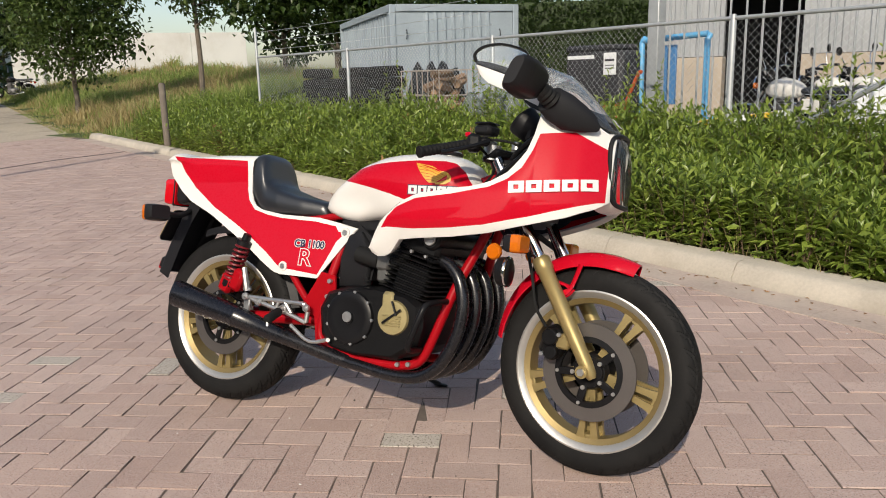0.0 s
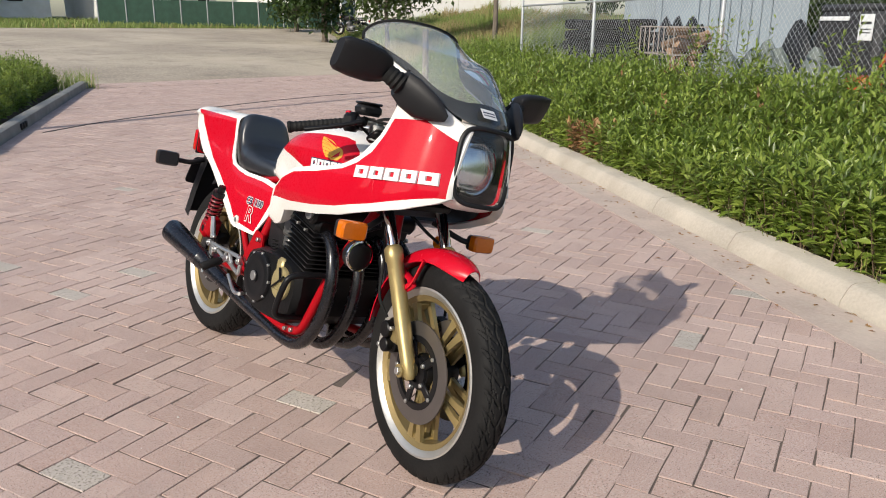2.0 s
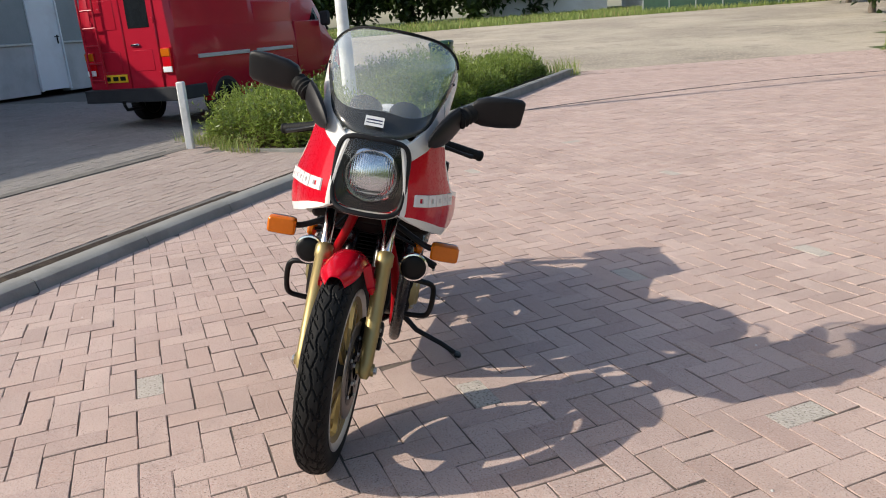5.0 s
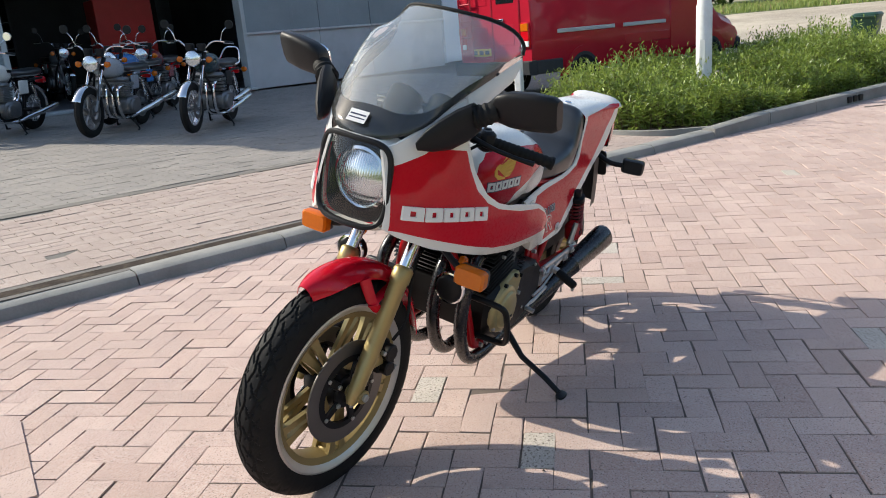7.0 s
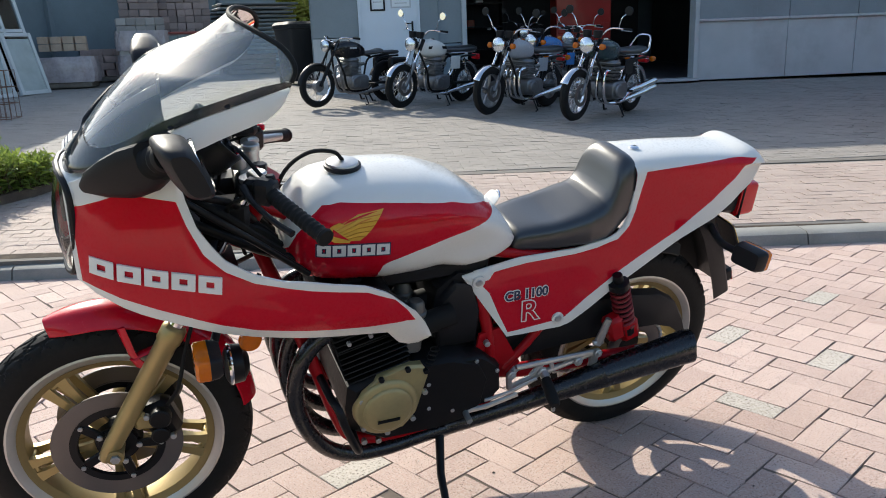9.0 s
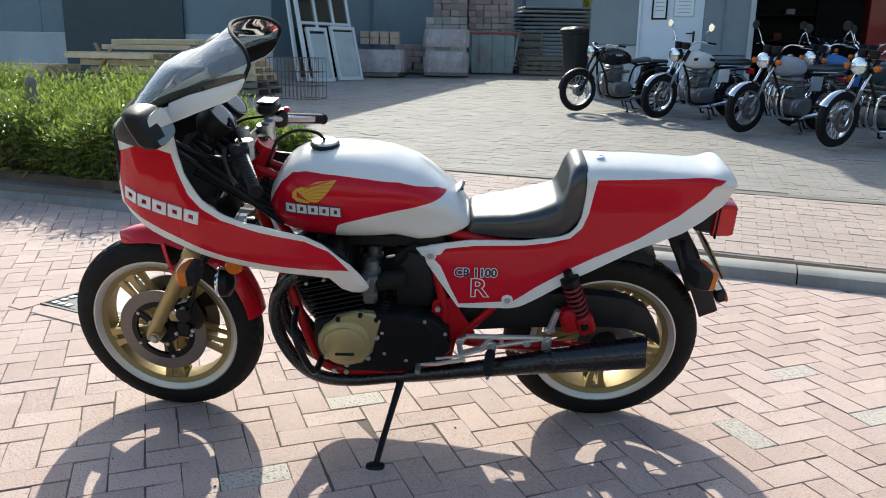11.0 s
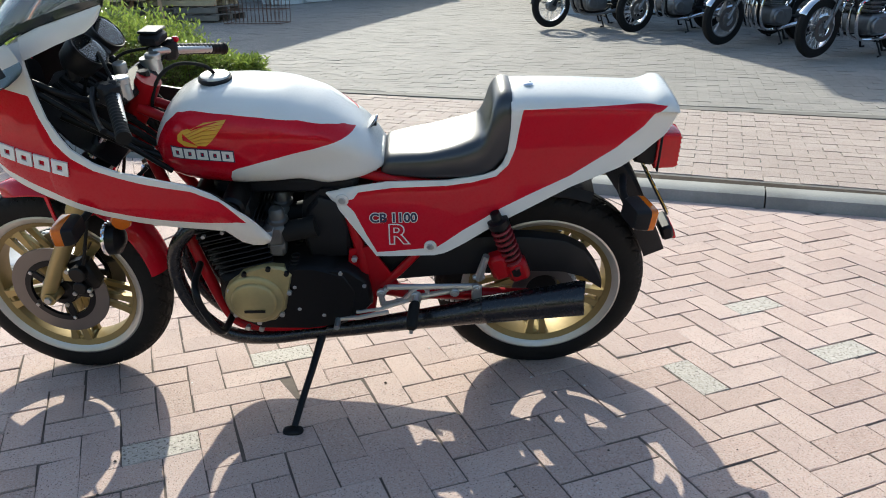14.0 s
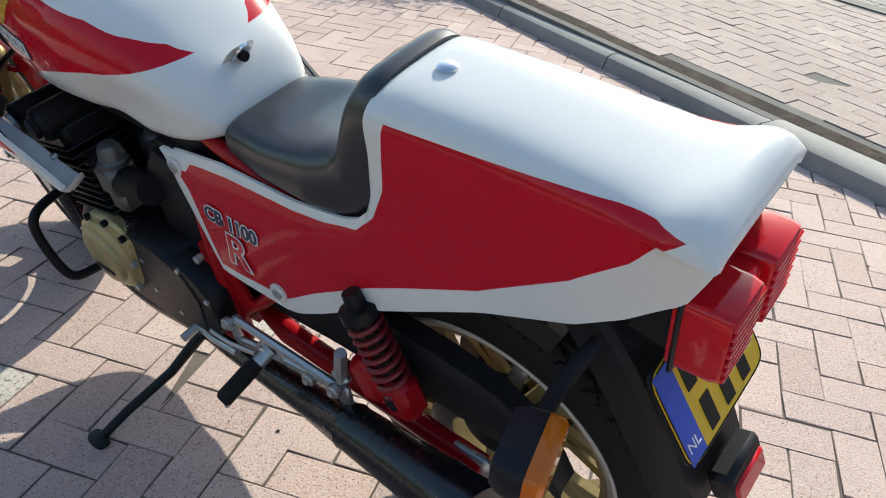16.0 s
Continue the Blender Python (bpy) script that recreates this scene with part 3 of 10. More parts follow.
# screen
low_edge = between([(1.075, -0.209, 1.262), (1.238, -0.193, 1.207), (1.337, -0.17, 1.163), (1.432, -0.138, 1.102), (1.494, -0.075, 1.068), (1.512, 0, 1.062), (1.494, 0.075, 1.068), (1.432, 0.138, 1.102), (1.337, 0.17, 1.163), (1.238, 0.193, 1.207), (1.075, 0.209, 1.262)], 41)
top_edge = between([(1.072, -0.208, 1.268), (1.062, -0.20, 1.295), (1.078, -0.172, 1.325), (1.115, -0.125, 1.345), (1.142, -0.06, 1.353), (1.152, 0, 1.355), (1.142, 0.06, 1.353), (1.115, 0.125, 1.345), (1.078, 0.172, 1.325), (1.062, 0.20, 1.295), (1.072, 0.208, 1.268)], 41)


def screen_row(f, wide=0.0):
    row = []
    for a, b in zip(low_edge, top_edge):
        reach = (b - a).length
        h, f = f, min(0.9, f * wide * (1 + 1.0 * math.exp(-((a.y / 0.11) ** 2))) / max(reach, 0.01)) if wide else f
        p = a.lerp(b, f)
        out = Vector((0.35, 0.0, 1.0)).normalized() * (0.10 * reach * math.sin(math.pi * f) - 0.05 * reach * math.sin(2 * math.pi * max(0, f - 0.5)))
        out += Vector((0, math.copysign(0.03 * reach * math.sin(math.pi * f), p.y) if abs(p.y) > 1e-4 else 0, 0))
        row.append(p + out)
        f = h
    return row


screen = part("windscreen", Shape().sheet([screen_row(f) for f in np.linspace(0.0, 1, 13)]), SCREEN, bike, "smoked clear windscreen", 80)
screen.visible_shadow = True
band = [[p + Vector((0.0015, math.copysign(0.0015, p.y), 0.0015)) for p in screen_row(f, 0.038)] for f in (0, 0.33, 0.66, 1.0)]
part("screen_border", Shape().sheet(band, (-0.002, 0, -0.002)), SCREEN_DARK, screen, "dark screen border", 80)
part("screen_trim", Shape().tube(top_edge, 0.0055, 8), RUBBER, screen)
for i in (3, 7, 11, 15, 25, 29, 33, 37):
    p = low_edge[i].lerp(top_edge[i], 0.06)
    n = Vector((0.4, math.copysign(0.6, p.y), 0.7)).normalized()
    part("screen_screw", Shape().tube([p, p + n * 0.006], 0.0055, 8), BLACK_SATIN, screen)
sticker = new("sticker")
sticker.parent = bike
m = Matrix.Translation((1.494, -0.013, 1.104)) @ Matrix.Rotation(radians(48), 4, "Y") @ Matrix.Rotation(radians(90), 4, "Z")
part("sticker_sheet", Shape().box((0, 0, 0.002), (0.055, 0.034, 0.001)).moved(m), DECAL_WHITE, sticker, "pale notice sticker")
part("sticker_bars", Shape().box((0, 0.004, 0.003), (0.046, 0.004, 0.001)).box((0, -0.006, 0.003), (0.046, 0.003, 0.001)).moved(m), DECAL_NAVY, sticker)

# mirrors
for s in (1, -1):
    mir = new("mirror")
    mir.parent = bike
    base, mid, tip = Vector((1.425, s * 0.172, 1.085)), Vector((1.345, s * 0.222, 1.135)), Vector((1.318, s * 0.262, 1.165))
    rings = []
    for c, a, b in ((Vector((1.47, s * 0.150, 1.066)), 0.008, 0.010), (Vector((1.44, s * 0.166, 1.078)), 0.028, 0.024), (Vector((1.40, s * 0.188, 1.094)), 0.042, 0.034), (Vector((1.365, s * 0.212, 1.118)), 0.044, 0.036), (Vector((1.338, s * 0.232, 1.14)), 0.036, 0.031)):
        rings.append([c + Vector((0.25 * a * math.cos(t) , -s * 0.55 * b * math.sin(t) * 0.5, 0)) + Vector((0.75 * a * math.cos(t), 0.0, a * 0.55 * math.cos(t) + b * math.sin(t))) for t in np.linspace(0, 2 * math.pi, 16, endpoint=False)])
    part("mirror_foot", Shape().loft(rings), BLACK_PLASTIC, mir)
    bellows = Shape()
    a, b = Vector((1.345, s * 0.226, 1.134)), Vector((1.318, s * 0.272, 1.162))
    for i in range(4):
        p = a.lerp(b, (i + 0.5) / 4)
        d = (b - a).normalized()
        bellows.tube([p - d * 0.008, p, p + d * 0.008], [0.026, 0.033 - i * 0.002, 0.026], 16)
    part("mirror_bellows", bellows, RUBBER, mir)
    rings = []
    for f, hw, hh, dx in ((0, 0.022, 0.027, 0.012), (0.06, 0.031, 0.040, 0.006), (0.25, 0.036, 0.050, 0.0), (0.6, 0.036, 0.053, -0.004), (0.92, 0.031, 0.049, -0.008), (1.0, 0.022, 0.040, -0.010)):
        c = Vector((1.300 + dx, s * (0.268 + 0.158 * f), 1.168 + 0.014 * f))
        rings.append([c + Vector((p + q * 0.40, 0, q * 0.95)) for p, q in round_rect(hw * (1.0 - 0.12 * f), hh, 3.6, 24)])
    part("mirror_shell", Shape().loft(rings), BLACK_PLASTIC, mir, "black mirror shell")
    m = Matrix.Translation((1.2645, s * 0.348, 1.172)) @ Matrix.Rotation(radians(22), 4, "Y")
    part("mirror_glass", Shape().loft([[m @ Vector((x, p, q)) for p, q in round_rect(0.062, 0.040, 4, 24)] for x in (-0.003, 0.012)]), MIRROR, mir, "mirror glass")

# tank
tank = new("fuel_tank")
tank.parent = bike
TOP = [(1.074, 0.86), (1.062, 0.90), (1.038, 0.941), (1.007, 0.973), (0.967, 0.993), (0.889, 1.003), (0.826, 1.003), (0.746, 0.996), (0.702, 0.988), (0.618, 0.958), (0.55, 0.908), (0.503, 0.871), (0.475, 0.831), (0.457, 0.796)]
BOT = [(1.074, 0.806), (1.039, 0.774), (0.989, 0.758), (0.94, 0.751), (0.848, 0.746), (0.69, 0.750), (0.651, 0.742), (0.617, 0.734), (0.561, 0.740), (0.508, 0.752), (0.472, 0.768), (0.457, 0.78)]
WID = [(1.074, 0.06), (1.062, 0.10), (1.035, 0.132), (0.985, 0.153), (0.94, 0.161), (0.84, 0.175), (0.74, 0.178), (0.64, 0.170), (0.57, 0.156), (0.52, 0.138), (0.482, 0.112), (0.457, 0.08)]
rings = []
for x in np.concatenate([[1.074, 1.069, 1.062, 1.05, 1.035], np.linspace(1.02, 0.495, 32), [0.482, 0.469, 0.457]]):
    t, b, w = line(x, TOP), line(x, BOT), line(x, WID)
    zc, h, ring = (t + b) / 2, (t - b) / 2, []
    for a in np.linspace(0, 2 * math.pi, 44, endpoint=False):
        c, s = math.cos(a), math.sin(a)
        n = 2.5 if s > 0 else 3.4
        y, z = math.copysign(abs(c) ** (2 / n), c) * w, zc + math.copysign(abs(s) ** (2 / n), s) * h
        knee = 0.030 * math.exp(-(((x - 0.63) / 0.11) ** 2)) * math.exp(-(((z - 0.81) / 0.055) ** 2))
        ring.append((x, y - math.copysign(knee, y), z))
    rings.append(ring)
part("tank_body", Shape().loft(rings), PAINT_TANK, tank, "red and white fuel tank", 60)
cap = part("filler_cap", Shape().lathe([(0.040, -0.008), (0.041, 0.008), (0.038, 0.013), (0.030, 0.016), (0.0, 0.017)], (0.905, -0.005, 1.003), "z", 32), ALLOY, tank, "silver filler cap")
part("cap_rim", Shape().lathe([(0.042, -0.004), (0.045, 0.0), (0.045, 0.007), (0.041, 0.009)], (0.905, -0.005, 1.003), "z", 32), BLACK_PLASTIC, cap)
part("breather_hose", Shape().tube([(0.905, -0.005, 1.02), (0.93, 0.005, 1.046), (0.99, 0.018, 1.055), (1.045, 0.02, 1.02), (1.078, 0.02, 0.95), (1.085, 0.01, 0.88)], 0.005, 8, 24), RUBBER, tank)
latch = part("latch_plate", Shape().loft([[Vector((0.503 - 0.72 * q - 0.5 * d, p, 0.866 + q + 0.5 * d)) for p, q in round_rect(0.030 * k, 0.022 * k, 3, 20)] for d, k in ((-0.014, 1.0), (0.006, 1.0), (0.009, 0.86))]), WHITE_GLOSS, tank, "small raised latch plate")
part("tank_latch", Shape().tube([(0.503, -0.016, 0.858), (0.482, -0.014, 0.882), (0.478, 0.0, 0.892), (0.482, 0.014, 0.882), (0.503, 0.016, 0.858)], 0.003, 6, 12), CHROME, latch, "steel wire loop")
part("latch_slot", Shape().disc((0.486, 0.0, 0.871), "x", 0.009, 0.012, 14), BLACK_SATIN, latch)


def tank_y(x, z):
    t, b, w = line(x, TOP), line(x, BOT), line(x, WID)
    s = abs((z - (t + b) / 2) / ((t - b) / 2))
    n = 2.5 if z > (t + b) / 2 else 3.4
    return w * max(0.0, 1 - s**n) ** (1 / n)


def decal(name, outlines, mat, parent, side, depth, per=4):
    """Flat shapes (x, z) laid on a curved flank of half width depth(x, z)."""
    sh = Shape()
    for i, o in enumerate(outlines):
        if i and i % per == 0:
            part(name, sh, mat, parent)
            sh = Shape()
        front = [(x, side * (depth(x, z) + 0.0015), z) for x, z in o]
        back = [(x, side * (depth(x, z) - 0.004), z) for x, z in o]
        n = len(o)
        sh.add(front + back, [tuple(range(n)), tuple(range(2 * n - 1, n - 1, -1))] + [(i, (i + 1) % n, n + (i + 1) % n, n + i) for i in range(n)])
    return part(name, sh, mat, parent)


def slabs(x0, z0, x1, z1, tall, count, stroke, grow=0.0):
    """A row of plain hollow blocks from (x0, z0) to (x1, z1), each given as four bars."""
    out, d = [], Vector((x1 - x0, z1 - z0))
    length = d.length
    d.normalize()
    up = Vector((-d.y, d.x)) if d.x > 0 else Vector((d.y, -d.x))
    step = length / count
    for i in range(count):
        a, w = Vector((x0, z0)) + d * (i * step + step * 0.05), step * 0.88
        spots = []
        for u0, u1, v0, v1 in ((0, stroke, 0, tall), (w - stroke, w, 0, tall), (stroke, w - stroke, 0, stroke * 0.75), (stroke, w - stroke, tall - stroke * 0.75, tall)):
            spots.append([a + d * (u0 - grow) + up * (v0 - grow), a + d * (u1 + grow) + up * (v0 - grow), a + d * (u1 + grow) + up * (v1 + grow), a + d * (u0 - grow) + up * (v1 + grow)])
        out += [[(p.x, p.y) for p in q] for q in spots]
    return out


for s in (1, -1):
    emblem = new("tank_emblem")
    emblem.parent = bike
    decal("emblem_block", slabs(1.009, 0.851, 0.840, 0.848, 0.028, 5, 0.010), DECAL_WHITE, emblem, s, tank_y)
    decal("emblem_shade", slabs(1.009, 0.851, 0.840, 0.848, 0.028, 5, 0.010, 0.003), DECAL_NAVY, emblem, s, lambda x, z: tank_y(x, z) - 0.0007)
    feathers = []
    for k in range(6):
        f, g2 = k / 6, (k + 0.86) / 6
        # each feather runs from the wing's root to its trailing edge
        root = lambda q: Vector((0.983 - 0.012 * q - 0.05 * (1 - q), 0.889 + 0.030 * q))
        end = lambda q: Vector((0.911 - 0.061 * q ** 0.8, 0.889 + 0.068 * q))
        belly = lambda q: (root(q) + end(q)) / 2 + Vector((0.0, 0.010 * q))
        feathers.append([(p.x, p.y) for p in (root(f), belly(f), end(f), end(g2), belly(g2), root(g2))])
    feathers.append([(0.985, 0.899), (0.983, 0.914), (0.971, 0.925), (0.954, 0.931), (0.945, 0.927), (0.971, 0.917), (0.971, 0.901), (0.933, 0.889), (0.935, 0.884), (0.969, 0.886)])
    decal("emblem_wing", feathers, DECAL_GOLD, emblem, s, tank_y, 1)
    name_bars = new("fairing_emblem")
    name_bars.parent = bike
    decal("emblem_block", slabs(1.484, 0.886, 1.232, 0.858, 0.036, 5, 0.0145), DECAL_WHITE, name_bars, s, lambda x, z: fairing_y(x, z) + 0.0095)

# tail unit and side panels
TAIL_TOP = [(0.122, 0.973), (0.098, 0.978), (-0.052, 0.976), (-0.176, 0.968), (-0.231, 0.964), (-0.252, 0.965), (-0.267, 0.971), (-0.283, 0.978), (-0.297, 0.979), (-0.311, 0.973), (-0.324, 0.956)]
OUT_LOW = [(-0.329, 0.948), (-0.324, 0.94), (-0.318, 0.92), (-0.299, 0.873), (-0.241, 0.82), (-0.182, 0.78), (-0.055, 0.729), (0.074, 0.662), (0.137, 0.63), (0.2, 0.591), (0.24, 0.566), (0.294, 0.537), (0.326, 0.53), (0.491, 0.529), (0.532, 0.588), (0.578, 0.654), (0.618, 0.713), (0.622, 0.716)]
OUT_UP = [(0.116, 0.948), (0.118, 0.878), (0.124, 0.828), (0.136, 0.796), (0.155, 0.776), (0.185, 0.764), (0.218, 0.759), (0.288, 0.75), (0.454, 0.748), (0.542, 0.734), (0.622, 0.719)]


def flank(x, z):
    return (0.102 + 0.15 * max(0, 0.85 - z)) * float(np.interp(x, [-0.329, -0.31, -0.28, -0.1, 0.1, 0.343, 0.45, 0.588, 0.63], [0.96, 1.0, 1.0, 1.02, 1.06, 1.06, 1.06, 1.02, 0.98]))


tail = Shape()
rings = []
for x in [-0.324, -0.321, -0.316, -0.309, -0.301, -0.291, *np.linspace(-0.28, 0.1175, 30)]:
    z0, top = line(x, OUT_LOW), line(x, TAIL_TOP)
    brk = min(0.932, top - 0.008)
    z0 = min(z0, brk - 0.002)
    half = [(flank(x, z0) - 0.012, z0 + 0.008)] + [(flank(x, z0 + (brk - z0) * f), z0 + (brk - z0) * f) for f in np.linspace(0, 1, 8)]
    w, h = flank(x, brk) * (1 + 0.14 * min(1.0, max(0.0, (-x - 0.21) / 0.08))), top - brk
    half += [(w * math.cos(a) ** 0.62, brk + h * math.sin(a) ** 0.80) for a in np.linspace(0, math.pi / 2, 11)[1:-1]] + [(w * 0.12, top)]
    rings.append([Vector((x, y, z)) for y, z in half] + [Vector((x, -y, z)) for y, z in reversed(half)])
tail.sheet(rings)
tail.add(rings[0], [tuple(range(len(rings[0])))])
rows = []
for x in sorted({*np.linspace(0.1175, 0.622, 40), 0.124, 0.136, 0.155, 0.491, 0.326}):
    z0, z1 = line(x, OUT_LOW), line(x, OUT_UP)
    rows.append([Vector((x, flank(x, z0 + (z1 - z0) * f) + (0.003 * math.sin(math.pi * f) * min(1.0, (x - 0.1175) / 0.12) if f < 1 else -0.006 * min(1.0, (x - 0.1175) / 0.02)), z0 + (z1 - z0) * f)) for f in np.linspace(0, 1, 10)])
panels = Shape().sheet(rows, (0, -0.005, 0)).both()
tail.add(panels.v, panels.f)
part("tail_unit", tail, PAINT_TAIL, bike, "red and white seat tail and side panels", 55)
part("tail_lock", Shape().lathe([(0.013, -0.004), (0.014, 0.003), (0.010, 0.006), (0.0, 0.006)], (0.066, 0.004, 0.978), "z", 20), CHROME, bike, "chrome lock")
for s in (1, -1):
    for x, z in ((0.578, 0.700), (0.337, 0.560)):
        part("panel_washer", Shape().disc((x, s * (flank(x, z) + 0.003), z), "y", 0.018, 0.006, 24), WHITE_GLOSS, bike)
        part("panel_screw", Shape().disc((x, s * (flank(x, z) + 0.007), z), "y", 0.010, 0.005, 16).box((x, s * (flank(x, z) + 0.0095), z), (0.015, 0.001, 0.003)), ALLOY, bike)
    m = Matrix.Translation((0.438, s * (flank(0.447, 0.655) + 0.006), 0.648)) @ (Matrix.Rotation(radians(180), 4, "Z") if s > 0 else Matrix()) @ Matrix.Rotation(radians(90), 4, "X")
    tilt = Matrix.Rotation(radians(-8), 4, "X")
    script("CB 1100", 0.037, DECAL_WHITE, m @ tilt, bike, "model_lettering_edge", 0.0004, 0.0034)
    script("CB 1100", 0.037, DECAL_NAVY, m @ tilt @ Matrix.Translation((0, 0, 0.0008)), bike, "model_lettering", 0.0004, 0.0010)
    m2 = m @ tilt @ Matrix.Translation((0.010 if s > 0 else -0.010, -0.052, 0.002)) @ Matrix.Diagonal((1.12, 1.0, 1.0, 1.0))
    script("R", 0.084, DECAL_WHITE, m2, bike, "model_letter_edge", 0.0004, 0.0034)
    script("R", 0.084, RED_GLOSS, m2 @ Matrix.Translation((0, 0, 0.0008)), bike, "model_letter", 0.0004, 0.0003)

# seat
seat_top = [(0.469, 0.774), (0.456, 0.809), (0.394, 0.821), (0.332, 0.83), (0.266, 0.846), (0.216, 0.861), (0.196, 0.871), (0.184, 0.888), (0.175, 0.915), (0.167, 0.946), (0.159, 0.968), (0.147, 0.98), (0.132, 0.985), (0.119, 0.984), (0.11, 0.979)]
seat_wid = [(0.475, 0.085), (0.45, 0.098), (0.36, 0.116), (0.25, 0.124), (0.20, 0.118), (0.112, 0.104)]
rings = []
for x in sorted({*np.linspace(0.114, 0.469, 38), 0.206, 0.195, 0.187, 0.182, 0.178, 0.174, 0.17, 0.166, 0.22}):
    t, w = line(x, seat_top), line(x, seat_wid)
    b = 0.744 if x > 0.16 else 0.744 + (0.16 - x) * 1.2
    ring = []
    zc, h = (t + b) / 2, (t - b) / 2
    for a in np.linspace(0, 2 * math.pi, 36, endpoint=False):
        c, s = math.cos(a), math.sin(a)
        n = 4.2
        ww = w * (1 - 0.10 * max(0, s))
        dish = 0.008 * max(0, s) ** 6 * math.exp(-(((x - 0.32) / 0.09) ** 2))
        ring.append((x, math.copysign(abs(c) ** (2 / n), c) * ww, zc + math.copysign(abs(s) ** (2 / n), s) * h - dish))
    rings.append(ring)
part("seat", Shape().loft(rings), VINYL, bike, "black vinyl single seat with bum stop", 50)

# engine
engine = new("engine")
engine.parent = bike
case = Shape()
for y0, y1 in ((-0.205, 0.195),):
    outline = [(0.56, 0.33), (0.60, 0.29), (0.70, 0.275), (0.86, 0.28), (0.94, 0.33), (0.955, 0.40), (0.95, 0.47), (0.90, 0.50), (0.78, 0.515), (0.66, 0.51), (0.575, 0.48), (0.545, 0.42)]
    rings = [[Vector((0.76 + (x - 0.76) * q, y, 0.40 + (z - 0.40) * q)) for x, z in outline] for y, q in ((y0, 0.9), (y0 + 0.02, 1.0), (y1 - 0.02, 1.0), (y1, 0.9))]
    case.loft(rings)
part("crankcase", case, BLACK_ENGINE, engine, "black painted crankcase")
tilt = radians(14)
cyl_up, cyl_ah = Vector((math.sin(tilt), 0, math.cos(tilt))), Vector((math.cos(tilt), 0, -math.sin(tilt)))
foot = Vector((0.865, 0, 0.49))
turn = Matrix.Rotation(tilt, 4, "Y")
part("cylinder_block", Shape().box(foot + cyl_up * 0.065, (0.125, 0.33, 0.13), 0.01, turn), BLACK_ENGINE, engine)
for i in range(10):
    w = 0.375 if i < 7 else 0.40
    part("cooling_fin", Shape().box(foot + cyl_up * (0.016 + i * 0.0165), (0.175 - 0.01 * (i == 0), w, 0.0045), 0.002, turn), BLACK_ENGINE, engine)
part("cylinder_head", Shape().box(foot + cyl_up * 0.185, (0.17, 0.39, 0.06), 0.014, turn), BLACK_ENGINE, engine)
for o in (-0.052, 0.052):
    cover = part("cam_cover", Shape().tube([foot + cyl_up * 0.218 + cyl_ah * o + Vector((0, y, 0)) for y in (-0.215, -0.205, 0.205, 0.215)], [0.026, 0.034, 0.034, 0.026], 20), BLACK_ENGINE, engine)
    for s in (1, -1):
        part("cam_end", Shape().disc(foot + cyl_up * 0.218 + cyl_ah * o + Vector((0, s * 0.218, 0)), "y", 0.02, 0.012, 20), ALLOY if o > 0 else BLACK_SATIN, cover)
for s in (1, -1):
    for o in (-0.055, 0.0, 0.055):
        part("head_bolt", Shape().disc(foot + cyl_up * 0.16 + cyl_ah * o + Vector((0, s * 0.215, 0)), "y", 0.006, 0.012, 6), ALLOY, engine)
cov = part("generator_cover", Shape().lathe([(0.085, 0.0), (0.088, 0.010), (0.084, 0.028), (0.078, 0.034), (0.066, 0.036), (0.064, 0.042), (0.058, 0.046), (0.0, 0.047)], (0.853, 0.178, 0.405), "y", 48), GOLD_CASE, engine, "gold painted generator cover")
part("cover_flange", Shape().loft([[(0.853 + x * k, y, 0.405 + z * k) for x, z in ((0.088, 0.0), (0.066, 0.06), (0.02, 0.096), (-0.04, 0.115), (-0.095, 0.108), (-0.115, 0.08), (-0.10, 0.02), (-0.085, -0.04), (-0.05, -0.082), (0.01, -0.09), (0.062, -0.066))] for y, k in ((0.172, 0.96), (0.178, 1.0), (0.196, 1.0), (0.203, 0.95))]), GOLD_CASE, cov)
part("cover_bar", Shape().box((0.853, 0.226, 0.377), (0.06, 0.002, 0.009)), BLACK_SATIN, cov)
for x, z in ((0.92, 0.44), (0.87, 0.497), (0.80, 0.513), (0.75, 0.497), (0.75, 0.43), (0.78, 0.35), (0.85, 0.322), (0.915, 0.352)):
    part("cover_bolt", Shape().disc((x, 0.206, z), "y", 0.0075, 0.012, 10), BLACK_SATIN if z > 0.45 else ALLOY, cov)
cov = part("clutch_cover", Shape().lathe([(0.094, 0.0), (0.096, -0.014), (0.09, -0.03), (0.078, -0.036), (0.06, -0.033), (0.022, -0.034), (0.021, -0.039), (0.0, -0.040)], (0.683, -0.185, 0.402), "y", 48), BLACK_SATIN, engine, "black round clutch cover")
part("clutch_badge", Shape().disc((0.683, -0.227, 0.405), "y", 0.018, 0.005, 20), ALLOY, cov)
for i in range(9):
    a = i * 2 * math.pi / 9
    part("cover_bolt", Shape().disc((0.683 + 0.089 * math.cos(a), -0.212, 0.402 + 0.089 * math.sin(a)), "y", 0.006, 0.01, 8), ALLOY, cov)
cov = part("pulser_cover", Shape().lathe([(0.058, 0.0), (0.060, -0.012), (0.055, -0.024), (0.0, -0.028)], (0.851, -0.19, 0.42), "y", 40), GOLD_CASE, engine, "gold painted pulser cover")
part("pulser_ear", Shape().box((0.825, -0.20, 0.475), (0.05, 0.024, 0.06), 0.012), GOLD_CASE, cov)
for i in range(5):
    part("cover_rib", Shape().box((0.851, -0.219, 0.395 + i * 0.008), (0.07, 0.004, 0.003), 0.001), GOLD_CASE, cov)
